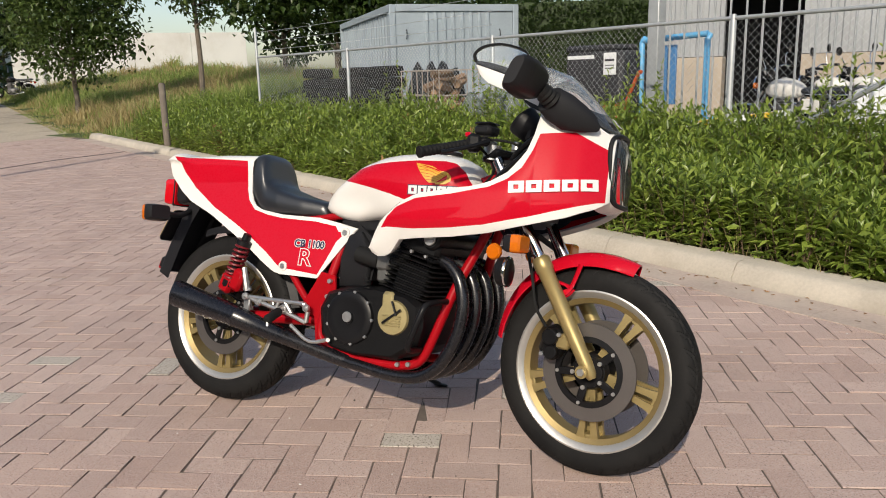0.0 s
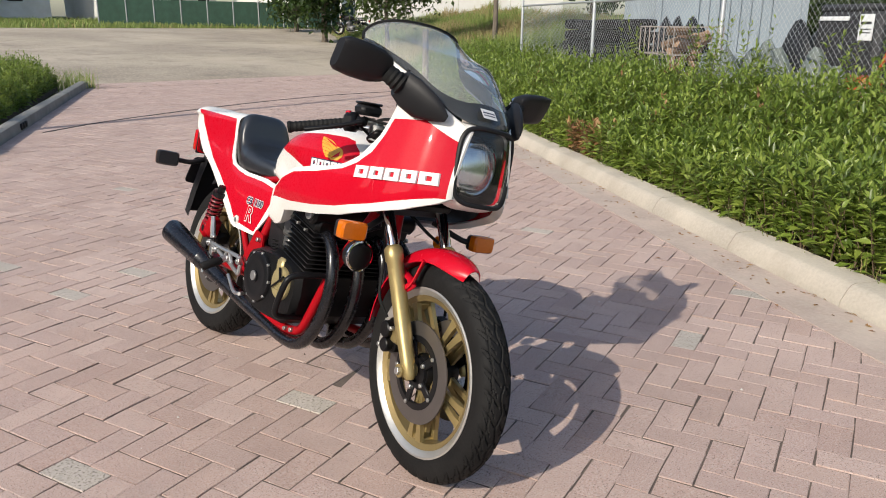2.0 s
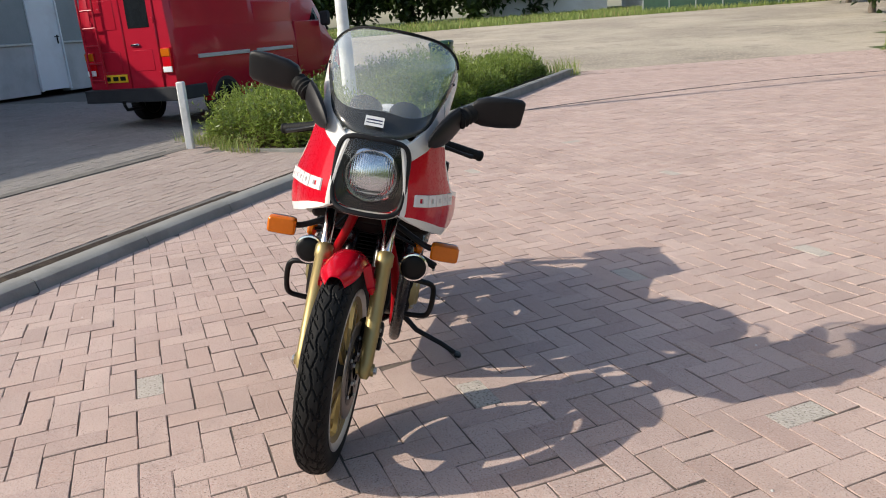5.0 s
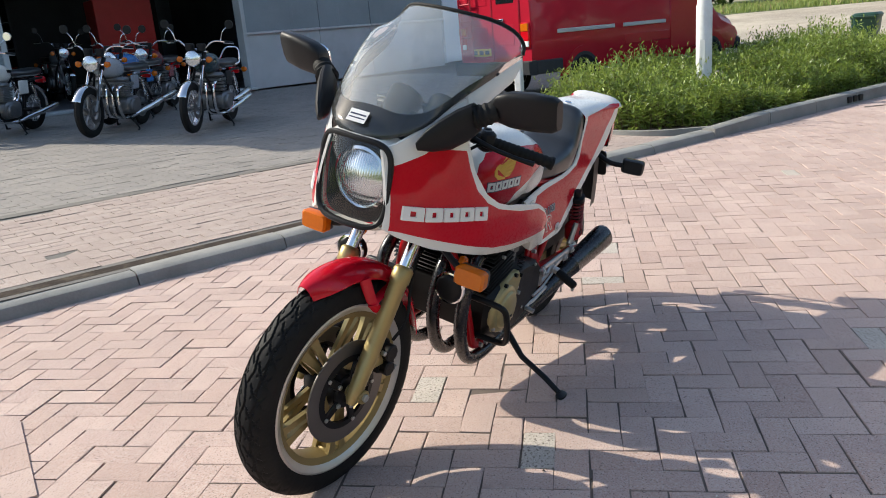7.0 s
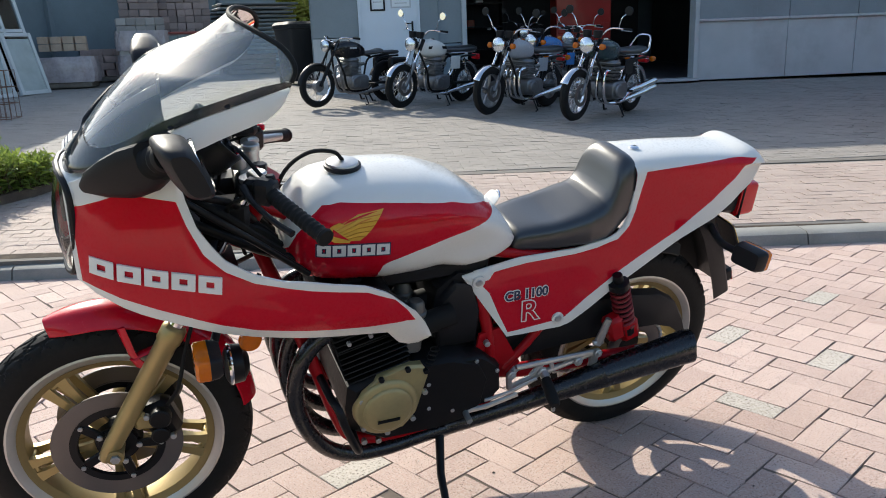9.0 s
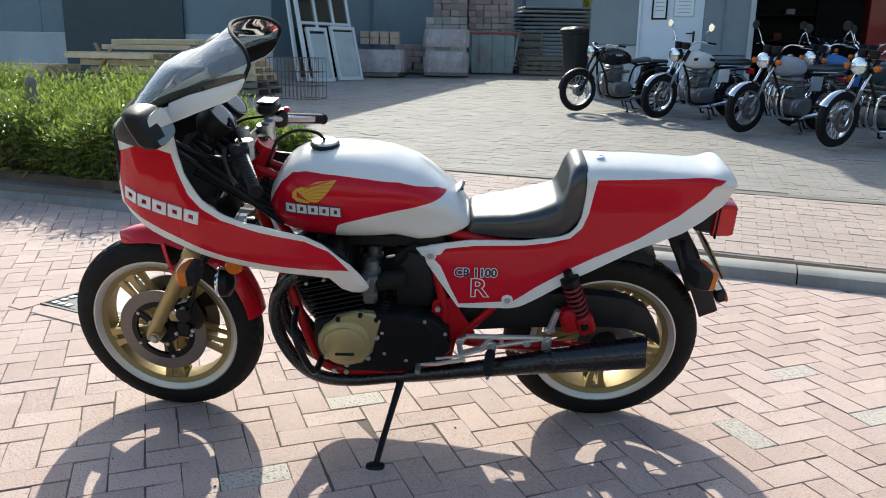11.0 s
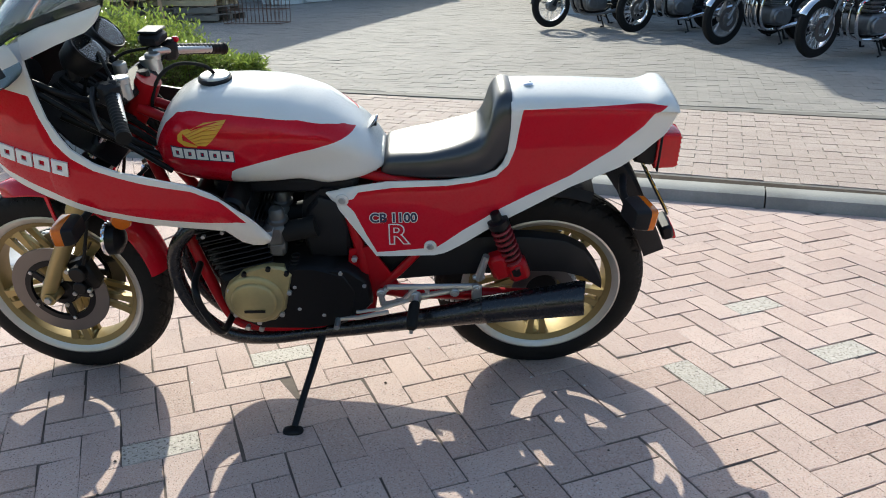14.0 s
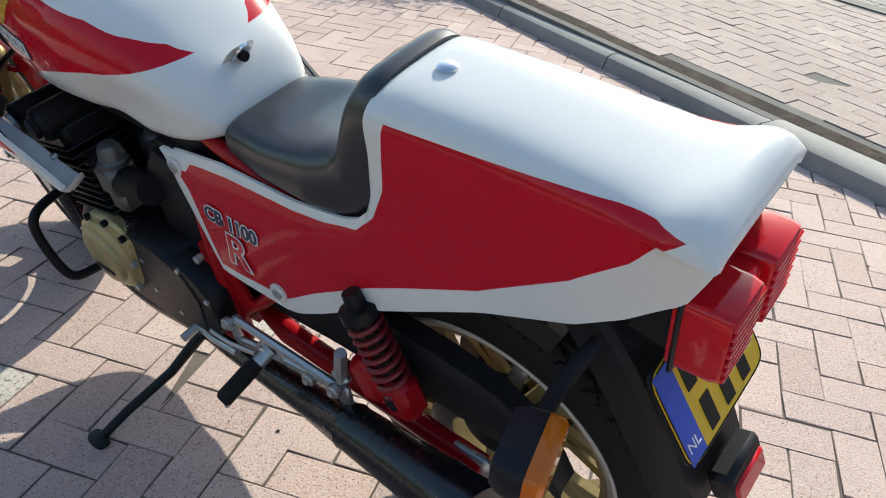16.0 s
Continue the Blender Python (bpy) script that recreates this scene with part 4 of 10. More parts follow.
for a, b in (((0.885, 0.45), (0.82, 0.40)), ((0.85, 0.475), (0.87, 0.43))):
    part("cover_rib", Shape().tube([(a[0], -0.222, a[1]), (b[0], -0.224, b[1])], 0.004, 6), BLACK_SATIN, cov)
part("sprocket_cover", Shape().loft([[Vector((0.62 + (x - 0.62) * q, y, 0.40 + (z - 0.40) * q)) for x, z in ((0.74, 0.35), (0.745, 0.45), (0.70, 0.50), (0.58, 0.495), (0.525, 0.45), (0.515, 0.37), (0.55, 0.33), (0.66, 0.32))] for y, q in ((0.14, 1.0), (0.182, 1.0), (0.192, 0.93))]), BLACK_ENGINE, engine)
for x, z in ((0.73, 0.36), (0.735, 0.44), (0.60, 0.485), (0.535, 0.44), (0.56, 0.345), (0.66, 0.335)):
    part("case_bolt", Shape().disc((x, 0.193, z), "y", 0.006, 0.008, 8), ALLOY, engine)
DX, DZ = 0.06, -0.03
for y in (-0.15, -0.05, 0.05, 0.15):
    carb = new("carburettor")
    carb.parent = bike
    part("carb_body", Shape().box((0.715 + DX, y, 0.635 + DZ), (0.06, 0.062, 0.07), 0.012).box((0.715 + DX, y, 0.585 + DZ), (0.05, 0.05, 0.05), 0.01), CARB, carb, "grey carburettor body")
    part("carb_top", Shape().lathe([(0.028, 0.0), (0.029, 0.010), (0.024, 0.014), (0.022, 0.034), (0.016, 0.042), (0.0, 0.044)], (0.705 + DX, y, 0.668 + DZ), "z", 20), CARB, carb)
    part("carb_stub", Shape().tube([(0.74 + DX, y, 0.632 + DZ), (0.83, y, 0.62), (0.87, y, 0.64)], 0.026, 14).tube([(0.69 + DX, y, 0.632 + DZ), (0.66, y, 0.62)], 0.03, 14), RUBBER, carb)
    for k in range(4):
        part("hose_clip", Shape().lathe([(0.012, -0.002), (0.013, 0.0), (0.012, 0.002)], (0.72 + 0.004 * k, y + math.copysign(0.035, y), 0.545 - 0.012 * k), "z", 10), RUBBER, carb)
part("air_box", Shape().loft([[Vector((x, y * q, z)) for x, z in ((0.52, 0.53), (0.70, 0.53), (0.71, 0.58), (0.695, 0.68), (0.64, 0.72), (0.54, 0.71), (0.52, 0.64))] for y, q in ((-0.128, 0.9), (-0.118, 1.0), (0.118, 1.0), (0.128, 0.9))]), BLACK_PLASTIC, bike, "black air box")
for s in (1, -1):
    part("box_cover", Shape().loft([[Vector((0.64 + (x - 0.64) * q, s * y, 0.60 + (z - 0.60) * q)) for x, z in ((0.575, 0.50), (0.69, 0.50), (0.70, 0.58), (0.685, 0.66), (0.65, 0.70), (0.60, 0.685), (0.57, 0.60))] for y, q in ((0.10, 1.0), (0.128, 0.98), (0.136, 0.86))]), BLACK_PLASTIC, bike)
part("under_tank_cover", Shape().box((0.74, 0, 0.722), (0.40, 0.21, 0.055), 0.015), BLACK_PLASTIC, bike)
part("battery_box", Shape().box((0.36, 0, 0.66), (0.22, 0.18, 0.16), 0.02).box((0.27, 0, 0.58), (0.16, 0.16, 0.12), 0.02), BLACK_PLASTIC, bike)
part("gearbox_rear", Shape().box((0.545, 0, 0.41), (0.12, 0.26, 0.16), 0.03), BLACK_ENGINE, engine)

# frame
chassis = new("chassis")
chassis.parent = bike
part("head_tube", Shape().tube([HEAD + up_fork * -0.10, HEAD + up_fork * 0.09], 0.034, 20), RED_FRAME, chassis, "red steel head tube")
for s in (1, -1):
    part("down_tube", Shape().tube([(1.135, s * 0.025, 0.84), (1.085, s * 0.06, 0.70), (1.025, s * 0.115, 0.53), (0.975, s * 0.14, 0.37), (0.94, s * 0.145, 0.29), (0.89, s * 0.145, 0.262), (0.80, s * 0.145, 0.255), (0.66, s * 0.145, 0.262), (0.56, s * 0.145, 0.285), (0.525, s * 0.145, 0.33), (0.535, s * 0.142, 0.42), (0.545, s * 0.135, 0.53), (0.575, s * 0.11, 0.66)], 0.0165, 14, 44), RED_FRAME, chassis, "red frame tube")
    part("top_tube", Shape().tube([(1.12, s * 0.03, 0.93), (0.95, s * 0.045, 0.86), (0.70, s * 0.06, 0.80), (0.50, s * 0.09, 0.745), (0.25, s * 0.10, 0.72), (-0.05, s * 0.085, 0.80)], 0.014, 12, 24), RED_FRAME, chassis)
    part("rear_stay", Shape().tube([(0.49, s * 0.142, 0.40), (0.42, s * 0.138, 0.47), (0.33, s * 0.128, 0.57), (0.20, s * 0.105, 0.70)], 0.013, 12, 16), RED_FRAME, chassis)
    part("pivot_plate", Shape().prism([(0.575, 0.30), (0.59, 0.42), (0.575, 0.535), (0.515, 0.545), (0.44, 0.415), (0.46, 0.39), (0.50, 0.385), (0.515, 0.30)], 0.008, Matrix.Translation((0, s * 0.148, 0)) @ Matrix.Rotation(radians(90), 4, "X")), RED_FRAME, chassis)
    part("fairing_stay", Shape().tube([(1.135, s * 0.04, 0.90), (1.18, s * 0.10, 0.97), (1.25, s * 0.15, 1.02), (1.33, s * 0.165, 1.07)], 0.009, 10, 12), BLACK_SATIN, chassis)
    part("fairing_strut", Shape().tube([(1.30, s * 0.17, 1.03), (1.15, s * 0.15, 0.90), (1.03, s * 0.13, 0.79)], 0.008, 10), BLACK_SATIN, chassis)
    for x, z in ((0.56, 0.515), (0.56, 0.33), (0.90, 0.268), (0.86, 0.262), (0.555, 0.46)):
        part("frame_bolt", Shape().disc((x, s * 0.164, z), "y", 0.0085, 0.016, 8), ALLOY, chassis)
arm = new("swing_arm")
arm.parent = bike
for s in (1, -1):
    part("arm_tube", Shape().tube([(0.50, s * 0.10, 0.365), (0.42, s * 0.118, 0.362), (0.10, s * 0.122, 0.345), (-0.035, s * 0.122, 0.338)], [0.022, 0.022, 0.02, 0.02], 14), RED_FRAME, arm, "red swing arm tube")
    part("axle_plate", Shape().box((-0.01, s * 0.122, 0.338), (0.075, 0.02, 0.05), 0.008), ALLOY, arm)
    part("axle_end", Shape().disc((-0.005, s * 0.14, 0.336), "y", 0.014, 0.018, 6), ALLOY, arm)
    shock = new("shock_absorber")
    shock.parent = bike
    a, b = Vector((0.163, s * 0.152, 0.655)), Vector((0.085, s * 0.152, 0.435))
    coil = []
    for i in range(8 * 14 + 1):
        f = i / (8 * 14)
        t = i / 14 * 2 * math.pi
        c = a.lerp(b, 0.18 + 0.62 * f)
        d = (b - a).normalized()
        e1 = Vector((0, 1, 0))
        e2 = d.cross(e1)
        coil.append(c + (e1 * math.cos(t) + e2 * math.sin(t)) * 0.026)
    part("spring", Shape().tube(coil, 0.0048, 7), SPRING_RED, shock, "red coil spring")
    part("damper", Shape().tube([a, a.lerp(b, 0.10), a.lerp(b, 0.11), a.lerp(b, 0.19), a.lerp(b, 0.2), a.lerp(b, 0.8), a.lerp(b, 0.81), a.lerp(b, 0.9), b], [0.014, 0.016, 0.030, 0.031, 0.014, 0.014, 0.028, 0.028, 0.018], 16), BLACK_SATIN, shock)
    part("lower_body", Shape().box(b + Vector((0.006, 0, 0.03)), (0.06, 0.05, 0.075), 0.012, Matrix.Rotation(radians(20), 4, "Y")), RED_FRAME, shock, "red shock body")
    part("reservoir", Shape().box(b + Vector((0.06, s * 0.004, 0.045)), (0.055, 0.05, 0.085), 0.012, Matrix.Rotation(radians(20), 4, "Y")), RED_FRAME, shock, "red oil reservoir")
# chain side
part("sprocket", Shape().lathe([(0.098, 0.086), (0.099, 0.089), (0.098, 0.092), (0.06, 0.092), (0.055, 0.089), (0.06, 0.086), (0.098, 0.086)], (0, 0, 0.336), "y", 44), STEEL, bike)
chain = Shape()
loop = [Vector((0.60 + 0.036 * math.cos(a), 0.089, 0.42 + 0.036 * math.sin(a))) for a in np.linspace(-1.4, 1.5, 10)] + [Vector((0.10 * math.cos(a), 0.089, 0.336 + 0.10 * math.sin(a))) for a in np.linspace(1.5, 4.9, 24)]
total = []
for i, p in enumerate(loop):
    q = loop[(i + 1) % len(loop)]
    k = max(1, int((q - p).length / 0.016))
    total += [(p.lerp(q, (j + 0.5) / k), (q - p).normalized()) for j in range(k)]
for p, d in total:
    chain.box(p, (0.013, 0.016, 0.012), 0.003, Matrix.Rotation(-math.atan2(d.z, d.x), 4, "Y"))
tagged(part("chain", chain, ALLOY, bike, "bare metal drive chain"), kind="stuff")
guard_rows = []
for x, z0, z1 in ((0.50, 0.40, 0.50), (0.42, 0.405, 0.515), (0.30, 0.415, 0.535), (0.15, 0.42, 0.545), (0.05, 0.425, 0.54), (-0.05, 0.42, 0.525), (-0.11, 0.40, 0.49), (-0.15, 0.37, 0.43), (-0.17, 0.355, 0.385)):
    guard_rows.append([(x, 0.112, z0), (x, 0.112, z1 - 0.012), (x, 0.105, z1), (x, 0.075, z1 + 0.004)])
part("chain_guard", Shape().sheet(guard_rows, (0, -0.003, 0.0)), BLACK_PLASTIC, bike, "black chain guard")
part("hugger", Shape().sheet([[REAR + Vector((r * math.cos(a), y, r * math.sin(a))) for y, r in ((-0.07, 0.335), (-0.055, 0.362), (0, 0.368), (0.055, 0.362), (0.07, 0.335))] for a in np.linspace(radians(12), radians(112), 18)], lambda p: (REAR - p).normalized() * 0.004), BLACK_PLASTIC, bike)

# exhaust
exhaust = new("exhaust")
exhaust.parent = bike
for y, s in ((0.15, 1), (0.052, 1), (-0.052, -1), (-0.15, -1)):
    out = y * 1.05
    part("header_pipe", Shape().tube([(0.955, y, 0.625), (1.01, y, 0.615), (1.06, out, 0.56), (1.078, out, 0.47), (1.06, out, 0.37), (1.01, out, 0.28), (0.94, out, 0.232), (0.84, out, 0.222), (0.72, s * (0.11 + abs(y) * 0.3), 0.235), (0.60, s * (0.135 + abs(y) * 0.15), 0.25)], 0.0215, 14, 44), EXHAUST, exhaust, "black header pipe")
    part("header_collar", Shape().tube([(0.945, y, 0.625), (0.962, y, 0.625)], 0.031, 16), BLACK_ENGINE, exhaust)
for s in (1, -1):
    part("link_pipe", Shape().tube([(0.66, s * 0.15, 0.242), (0.56, s * 0.162, 0.262), (0.46, s * 0.172, 0.285)], [0.026, 0.026, 0.027], 18, 10), EXHAUST, exhaust)
    body = part("muffler", Shape().tube([(0.47, s * 0.172, 0.282), (0.44, s * 0.174, 0.289), (0.30, s * 0.184, 0.318), (0.19, s * 0.194, 0.345), (0.185, s * 0.1945, 0.347), (0.18, s * 0.195, 0.348), (0.0, s * 0.212, 0.386), (-0.09, s * 0.220, 0.405), (-0.096, s * 0.2205, 0.406), (-0.092, s * 0.2205, 0.405), (-0.05, s * 0.217, 0.397)], [0.027, 0.028, 0.033, 0.040, 0.0425, 0.041, 0.0475, 0.051, 0.049, 0.042, 0.040], 30), EXHAUST, exhaust, "black tapered muffler")
    part("muffler_bracket", Shape().box((0.21, s * 0.175, 0.395), (0.03, 0.012, 0.06), 0.004), ALLOY, body)

# foot rests and levers
for s in (1, -1):
    rest = new("foot_rest")
    rest.parent = bike
    y = s * 0.182
    plate = Shape()
    for a, b, r in (((0.47, 0.425), (0.21, 0.425), 0.0085), ((0.47, 0.425), (0.49, 0.40), 0.010), ((0.49, 0.40), (0.485, 0.36), 0.009), ((0.485, 0.36), (0.40, 0.385), 0.0085), ((0.40, 0.385), (0.275, 0.41), 0.0085), ((0.275, 0.41), (0.21, 0.425), 0.0085), ((0.42, 0.385), (0.385, 0.425), 0.008), ((0.35, 0.395), (0.36, 0.425), 0.007)):
        plate.tube([(a[0], y, a[1]), (b[0], y, b[1])], r, 8)
    part("rest_plate", plate, ALLOY, rest, "open cast alloy footrest plate")
    for x, z in ((0.212, 0.426), (0.275, 0.411), (0.488, 0.412), (0.39, 0.40)):
        part("rest_bolt", Shape().disc((x, s * 0.192, z), "y", 0.0135, 0.014, 14).disc((x, s * 0.20, z), "y", 0.007, 0.008, 8), ALLOY, rest)
    part("peg_mount", Shape().tube([(0.385, s * 0.185, 0.40), (0.388, s * 0.215, 0.392)], 0.014, 10), ALLOY, rest)
    part("peg", Shape().tube([(0.388, s * 0.212, 0.392), (0.392, s * 0.225, 0.388), (0.40, s * 0.29, 0.365), (0.401, s * 0.296, 0.363)], [0.012, 0.0165, 0.0165, 0.012], 12), RUBBER, rest, "black rubber foot peg")
    part("peg_feeler", Shape().tube([(0.40, s * 0.288, 0.362), (0.402, s * 0.289, 0.342)], 0.006, 8), ALLOY, rest)
    part("passenger_peg", Shape().tube([(0.205, s * 0.175, 0.445), (0.20, s * 0.178, 0.47), (0.185, s * 0.18, 0.53)], [0.012, 0.012, 0.010], 8).box((0.205, s * 0.176, 0.452), (0.036, 0.016, 0.014), 0.004), ALLOY, rest)
part("gear_lever", Shape().tube([(0.56, 0.195, 0.345), (0.49, 0.20, 0.36), (0.41, 0.20, 0.388)], 0.005, 8).tube([(0.62, 0.19, 0.318), (0.56, 0.20, 0.328), (0.47, 0.205, 0.352)], 0.007, 8).tube([(0.62, 0.19, 0.318), (0.622, 0.23, 0.314)], 0.009, 8), ALLOY, bike, "alloy gear lever and rod")
part("brake_pedal", Shape().tube([(0.43, -0.195, 0.345), (0.52, -0.205, 0.30), (0.60, -0.21, 0.315), (0.62, -0.235, 0.318)], 0.007, 8, 12), ALLOY, bike)
part("rear_caliper", Shape().box((0.075, -0.088, 0.452), (0.10, 0.06, 0.06), 0.014, Matrix.Rotation(0.4, 4, "Y")).disc((0.085, -0.12, 0.455), "y", 0.024, 0.02, 18), BLACK_ENGINE, bike)
side_stand = part("side_stand", Shape().tube([(0.668, 0.135, 0.258), (0.675, 0.17, 0.238), (0.70, 0.25, 0.18), (0.722, 0.36, 0.148), (0.735, 0.424, 0.122)], [0.015, 0.013, 0.011, 0.0105, 0.010], 10), BLACK_SATIN, bike, "black side stand folded out")
part("stand_foot", Shape().loft([[Vector((0.738 + p, 0.4347 + q, 0)) + Matrix.Rotation(radians(LEAN), 4, "X") @ Vector((0, 0, h)) + Vector((0, 0, 0.1187)) for p, q in round_rect(0.030 * k, 0.017 * k, 2.6, 20)] for h, k in ((-0.0045, 0.92), (-0.002, 1.0), (0.003, 0.95), (0.007, 0.6))]), BLACK_SATIN, side_stand)
part("stand_bolt", Shape().disc((0.668, 0.152, 0.258), "y", 0.011, 0.012, 10), ALLOY, side_stand)
for s in (1, -1):
    part("crash_bar", Shape().tube([(1.01, s * 0.14, 0.49), (1.005, s * 0.22, 0.487), (0.995, s * 0.262, 0.475), (0.985, s * 0.275, 0.44), (0.96, s * 0.275, 0.37), (0.945, s * 0.262, 0.335), (0.94, s * 0.22, 0.325), (0.935, s * 0.14, 0.322)], 0.0105, 10, 40), BLACK_SATIN, bike, "black tubular engine guard")
    horn = part("horn", Shape().lathe([(0.0, 0.008), (0.03, 0.01), (0.042, 0.004), (0.047, -0.004), (0.044, -0.03), (0.02, -0.045), (0.0, -0.046)], (1.232, s * 0.178, 0.608), "x", 30), BLACK_SATIN, bike)
    part("horn_ring", Shape().lathe([(0.043, 0.004), (0.048, 0.003), (0.0495, -0.002), (0.047, -0.006)], (1.232, s * 0.178, 0.608), "x", 30), CHROME, horn)
    m = Matrix.Translation((1.180, s * 0.186, 0.668)) @ Matrix.Rotation(s * radians(12), 4, "Z")
    refl = part("side_reflector", Shape().lathe([(0.0, s * 0.009), (0.023, s * 0.007), (0.027, 0.0), (0.025, -s * 0.012), (0.0, -s * 0.012)], (0, 0, 0), "y", 24).moved(m), AMBER, bike, "round amber reflector")
    part("reflector_stay", Shape().tube([(1.18, s * 0.175, 0.668), (1.20, s * 0.10, 0.70), (1.13, s * 0.05, 0.76)], 0.006, 8), BLACK_SATIN, bike)
    for name, c, out, ahead in (("front_indicator", Vector((1.288, s * 0.268, 0.695)), 0.07, 1), ("rear_indicator", Vector((-0.212, s * 0.25, 0.708)), 0.06, -1)):
        ind = new(name)
        ind.parent = bike
        if ahead > 0:
            part("lens", Shape().loft([[c + Vector((x, p, q)) for p, q in round_rect(0.046 * k, 0.028 * k, 6, 20)] for x, k in ((0.024, 0.86), (0.018, 1.0), (-0.006, 1.0))]), AMBER, ind, "amber indicator lens")
            part("body", Shape().loft([[c + Vector((x, p, q)) for p, q in round_rect(0.046 * k, 0.028 * k, 6, 20)] for x, k in ((-0.006, 1.0), (-0.022, 0.95), (-0.032, 0.8))]), BLACK_PLASTIC, ind)
            part("stalk", Shape().tube([c + Vector((-0.015, -s * 0.03, 0)), c + Vector((-0.03, -s * out, 0.005)), Vector((1.22, s * 0.10, 0.74))], 0.010, 10, 8), BLACK_PLASTIC, ind)
        else:
            r = Matrix.Rotation(s * radians(14), 4, "Z") @ Matrix.Rotation(radians(-6), 4, "Y")
            part("lens", Shape().loft([[c + r @ Vector((x, p, q)) for p, q in round_rect(0.048 * k, 0.032 * k, 6, 20)] for x, k in ((-0.026, 0.88), (-0.020, 1.0), (-0.004, 1.0))]), AMBER, ind, "amber indicator lens")
            part("body", Shape().loft([[c + r @ Vector((x, p, q)) for p, q in round_rect(0.048 * k, 0.032 * k, 6, 20)] for x, k in ((-0.004, 1.0), (0.022, 0.95), (0.034, 0.82))]), BLACK_PLASTIC, ind)
            part("stalk", Shape().tube([c + Vector((0.015, -s * 0.03, 0)), c + Vector((0.025, -s * 0.10, 0.0)), Vector((-0.20, s * 0.07, 0.735))], 0.011, 10, 8), BLACK_PLASTIC, ind)

# rear mudguard, light and plate
rear = new("rear_mudguard")
rear.parent = bike
rows = []
for x, z, w in ((0.02, 0.745, 0.075), (-0.08, 0.775, 0.085), (-0.16, 0.785, 0.09), (-0.21, 0.76, 0.09), (-0.25, 0.70, 0.088), (-0.30, 0.60, 0.085), (-0.345, 0.50, 0.08), (-0.36, 0.465, 0.078)):
    rows.append([(x + 0.055, -w, z - 0.02), (x + 0.012, -w, z), (x, -w * 0.9, z), (x, 0, z + 0.004), (x, w * 0.9, z), (x + 0.012, w, z), (x + 0.055, w, z - 0.02)])
part("guard_shell", Shape().sheet(rows, (0.004, 0, -0.002)), BLACK_PLASTIC, rear, "black plastic rear mudguard")
part("light_mount", Shape().box((-0.265, 0, 0.80), (0.07, 0.17, 0.09), 0.012, Matrix.Rotation(radians(-12), 4, "Y")), BLACK_PLASTIC, rear)
tail_light = new("tail_light")
tail_light.parent = bike
for s in (1, -1):
    lens = Shape()
    rings = []
    for x, k in ((-0.285, 1.02), (-0.335, 1.0), (-0.346, 0.94)):
        rings.append([Vector((x, s * 0.052 + p, 0.800 + q)) for p, q in round_rect(0.042 * k, 0.053 * k, 8, 24)])
    lens.loft(rings)
    lens_part = part("lens", lens, RED_LENS, tail_light, "ribbed red tail lens")
    for i in range(7):
        part("lens_rib", Shape().box((-0.346, s * 0.052, 0.758 + i * 0.0135), (0.008, 0.076, 0.006), 0.002), RED_LENS, lens_part)
part("lens_bridge", Shape().box((-0.31, 0, 0.81), (0.05, 0.03, 0.07), 0.006), RED_LENS, tail_light)
part("lens_frame", Shape().box((-0.293, 0, 0.80), (0.006, 0.198, 0.116), 0.003), BLACK_PLASTIC, tail_light)
plate = new("number_plate")
plate.parent = bike
m = Matrix(((0, 0.5, -0.866, -0.311), (-1, 0, 0, 0), (0, 0.866, 0.5, 0.663), (0, 0, 0, 1)))
part("plate_sheet", Shape().loft([[m @ Vector((p, q, z)) for p, q in round_rect(0.105, 0.072, 9, 32)] for z in (0.0, 0.002)]), PLATE, plate, "yellow number plate")
part("plate_back", Shape().loft([[m @ Vector((p, q, z)) for p, q in round_rect(0.107, 0.074, 9, 32)] for z in (-0.006, -0.0008)]), BLACK_PLASTIC, plate)
part("plate_band", Shape().box((-0.084, 0.0, 0.0025), (0.036, 0.135, 0.001)).moved(m), PLATE_BLUE, plate)
rim_line = [m @ Vector((p, q, 0.002)) for p, q in round_rect(0.103, 0.070, 9, 32)]
part("plate_edge", Shape().tube(rim_line + rim_line[:1], 0.0012, 5, caps=False), BLACK_SATIN, plate)
for x, z in ((-0.045, 0.034), (-0.008, 0.034), (0.04, 0.034), (0.078, 0.034), (-0.035, -0.036), (0.01, -0.036), (0.055, -0.036)):
    part("plate_bar", Shape().box((x, z, 0.003), (0.022, 0.048, 0.0012)).moved(m), BLACK_SATIN, plate)
script("NL", 0.022, DECAL_WHITE, m @ Matrix.Translation((-0.084, -0.045, 0.0032)), plate, "country_letters", 0.0003)
part("rear_reflector", Shape().box((-0.392, 0, 0.495), (0.012, 0.08, 0.036), 0.004, Matrix.Rotation(radians(20), 4, "Y")), RED_LENS, rear, "small red reflector")
part("reflector_back", Shape().box((-0.372, 0, 0.502), (0.036, 0.095, 0.05), 0.008, Matrix.Rotation(radians(20), 4, "Y")), BLACK_PLASTIC, rear)

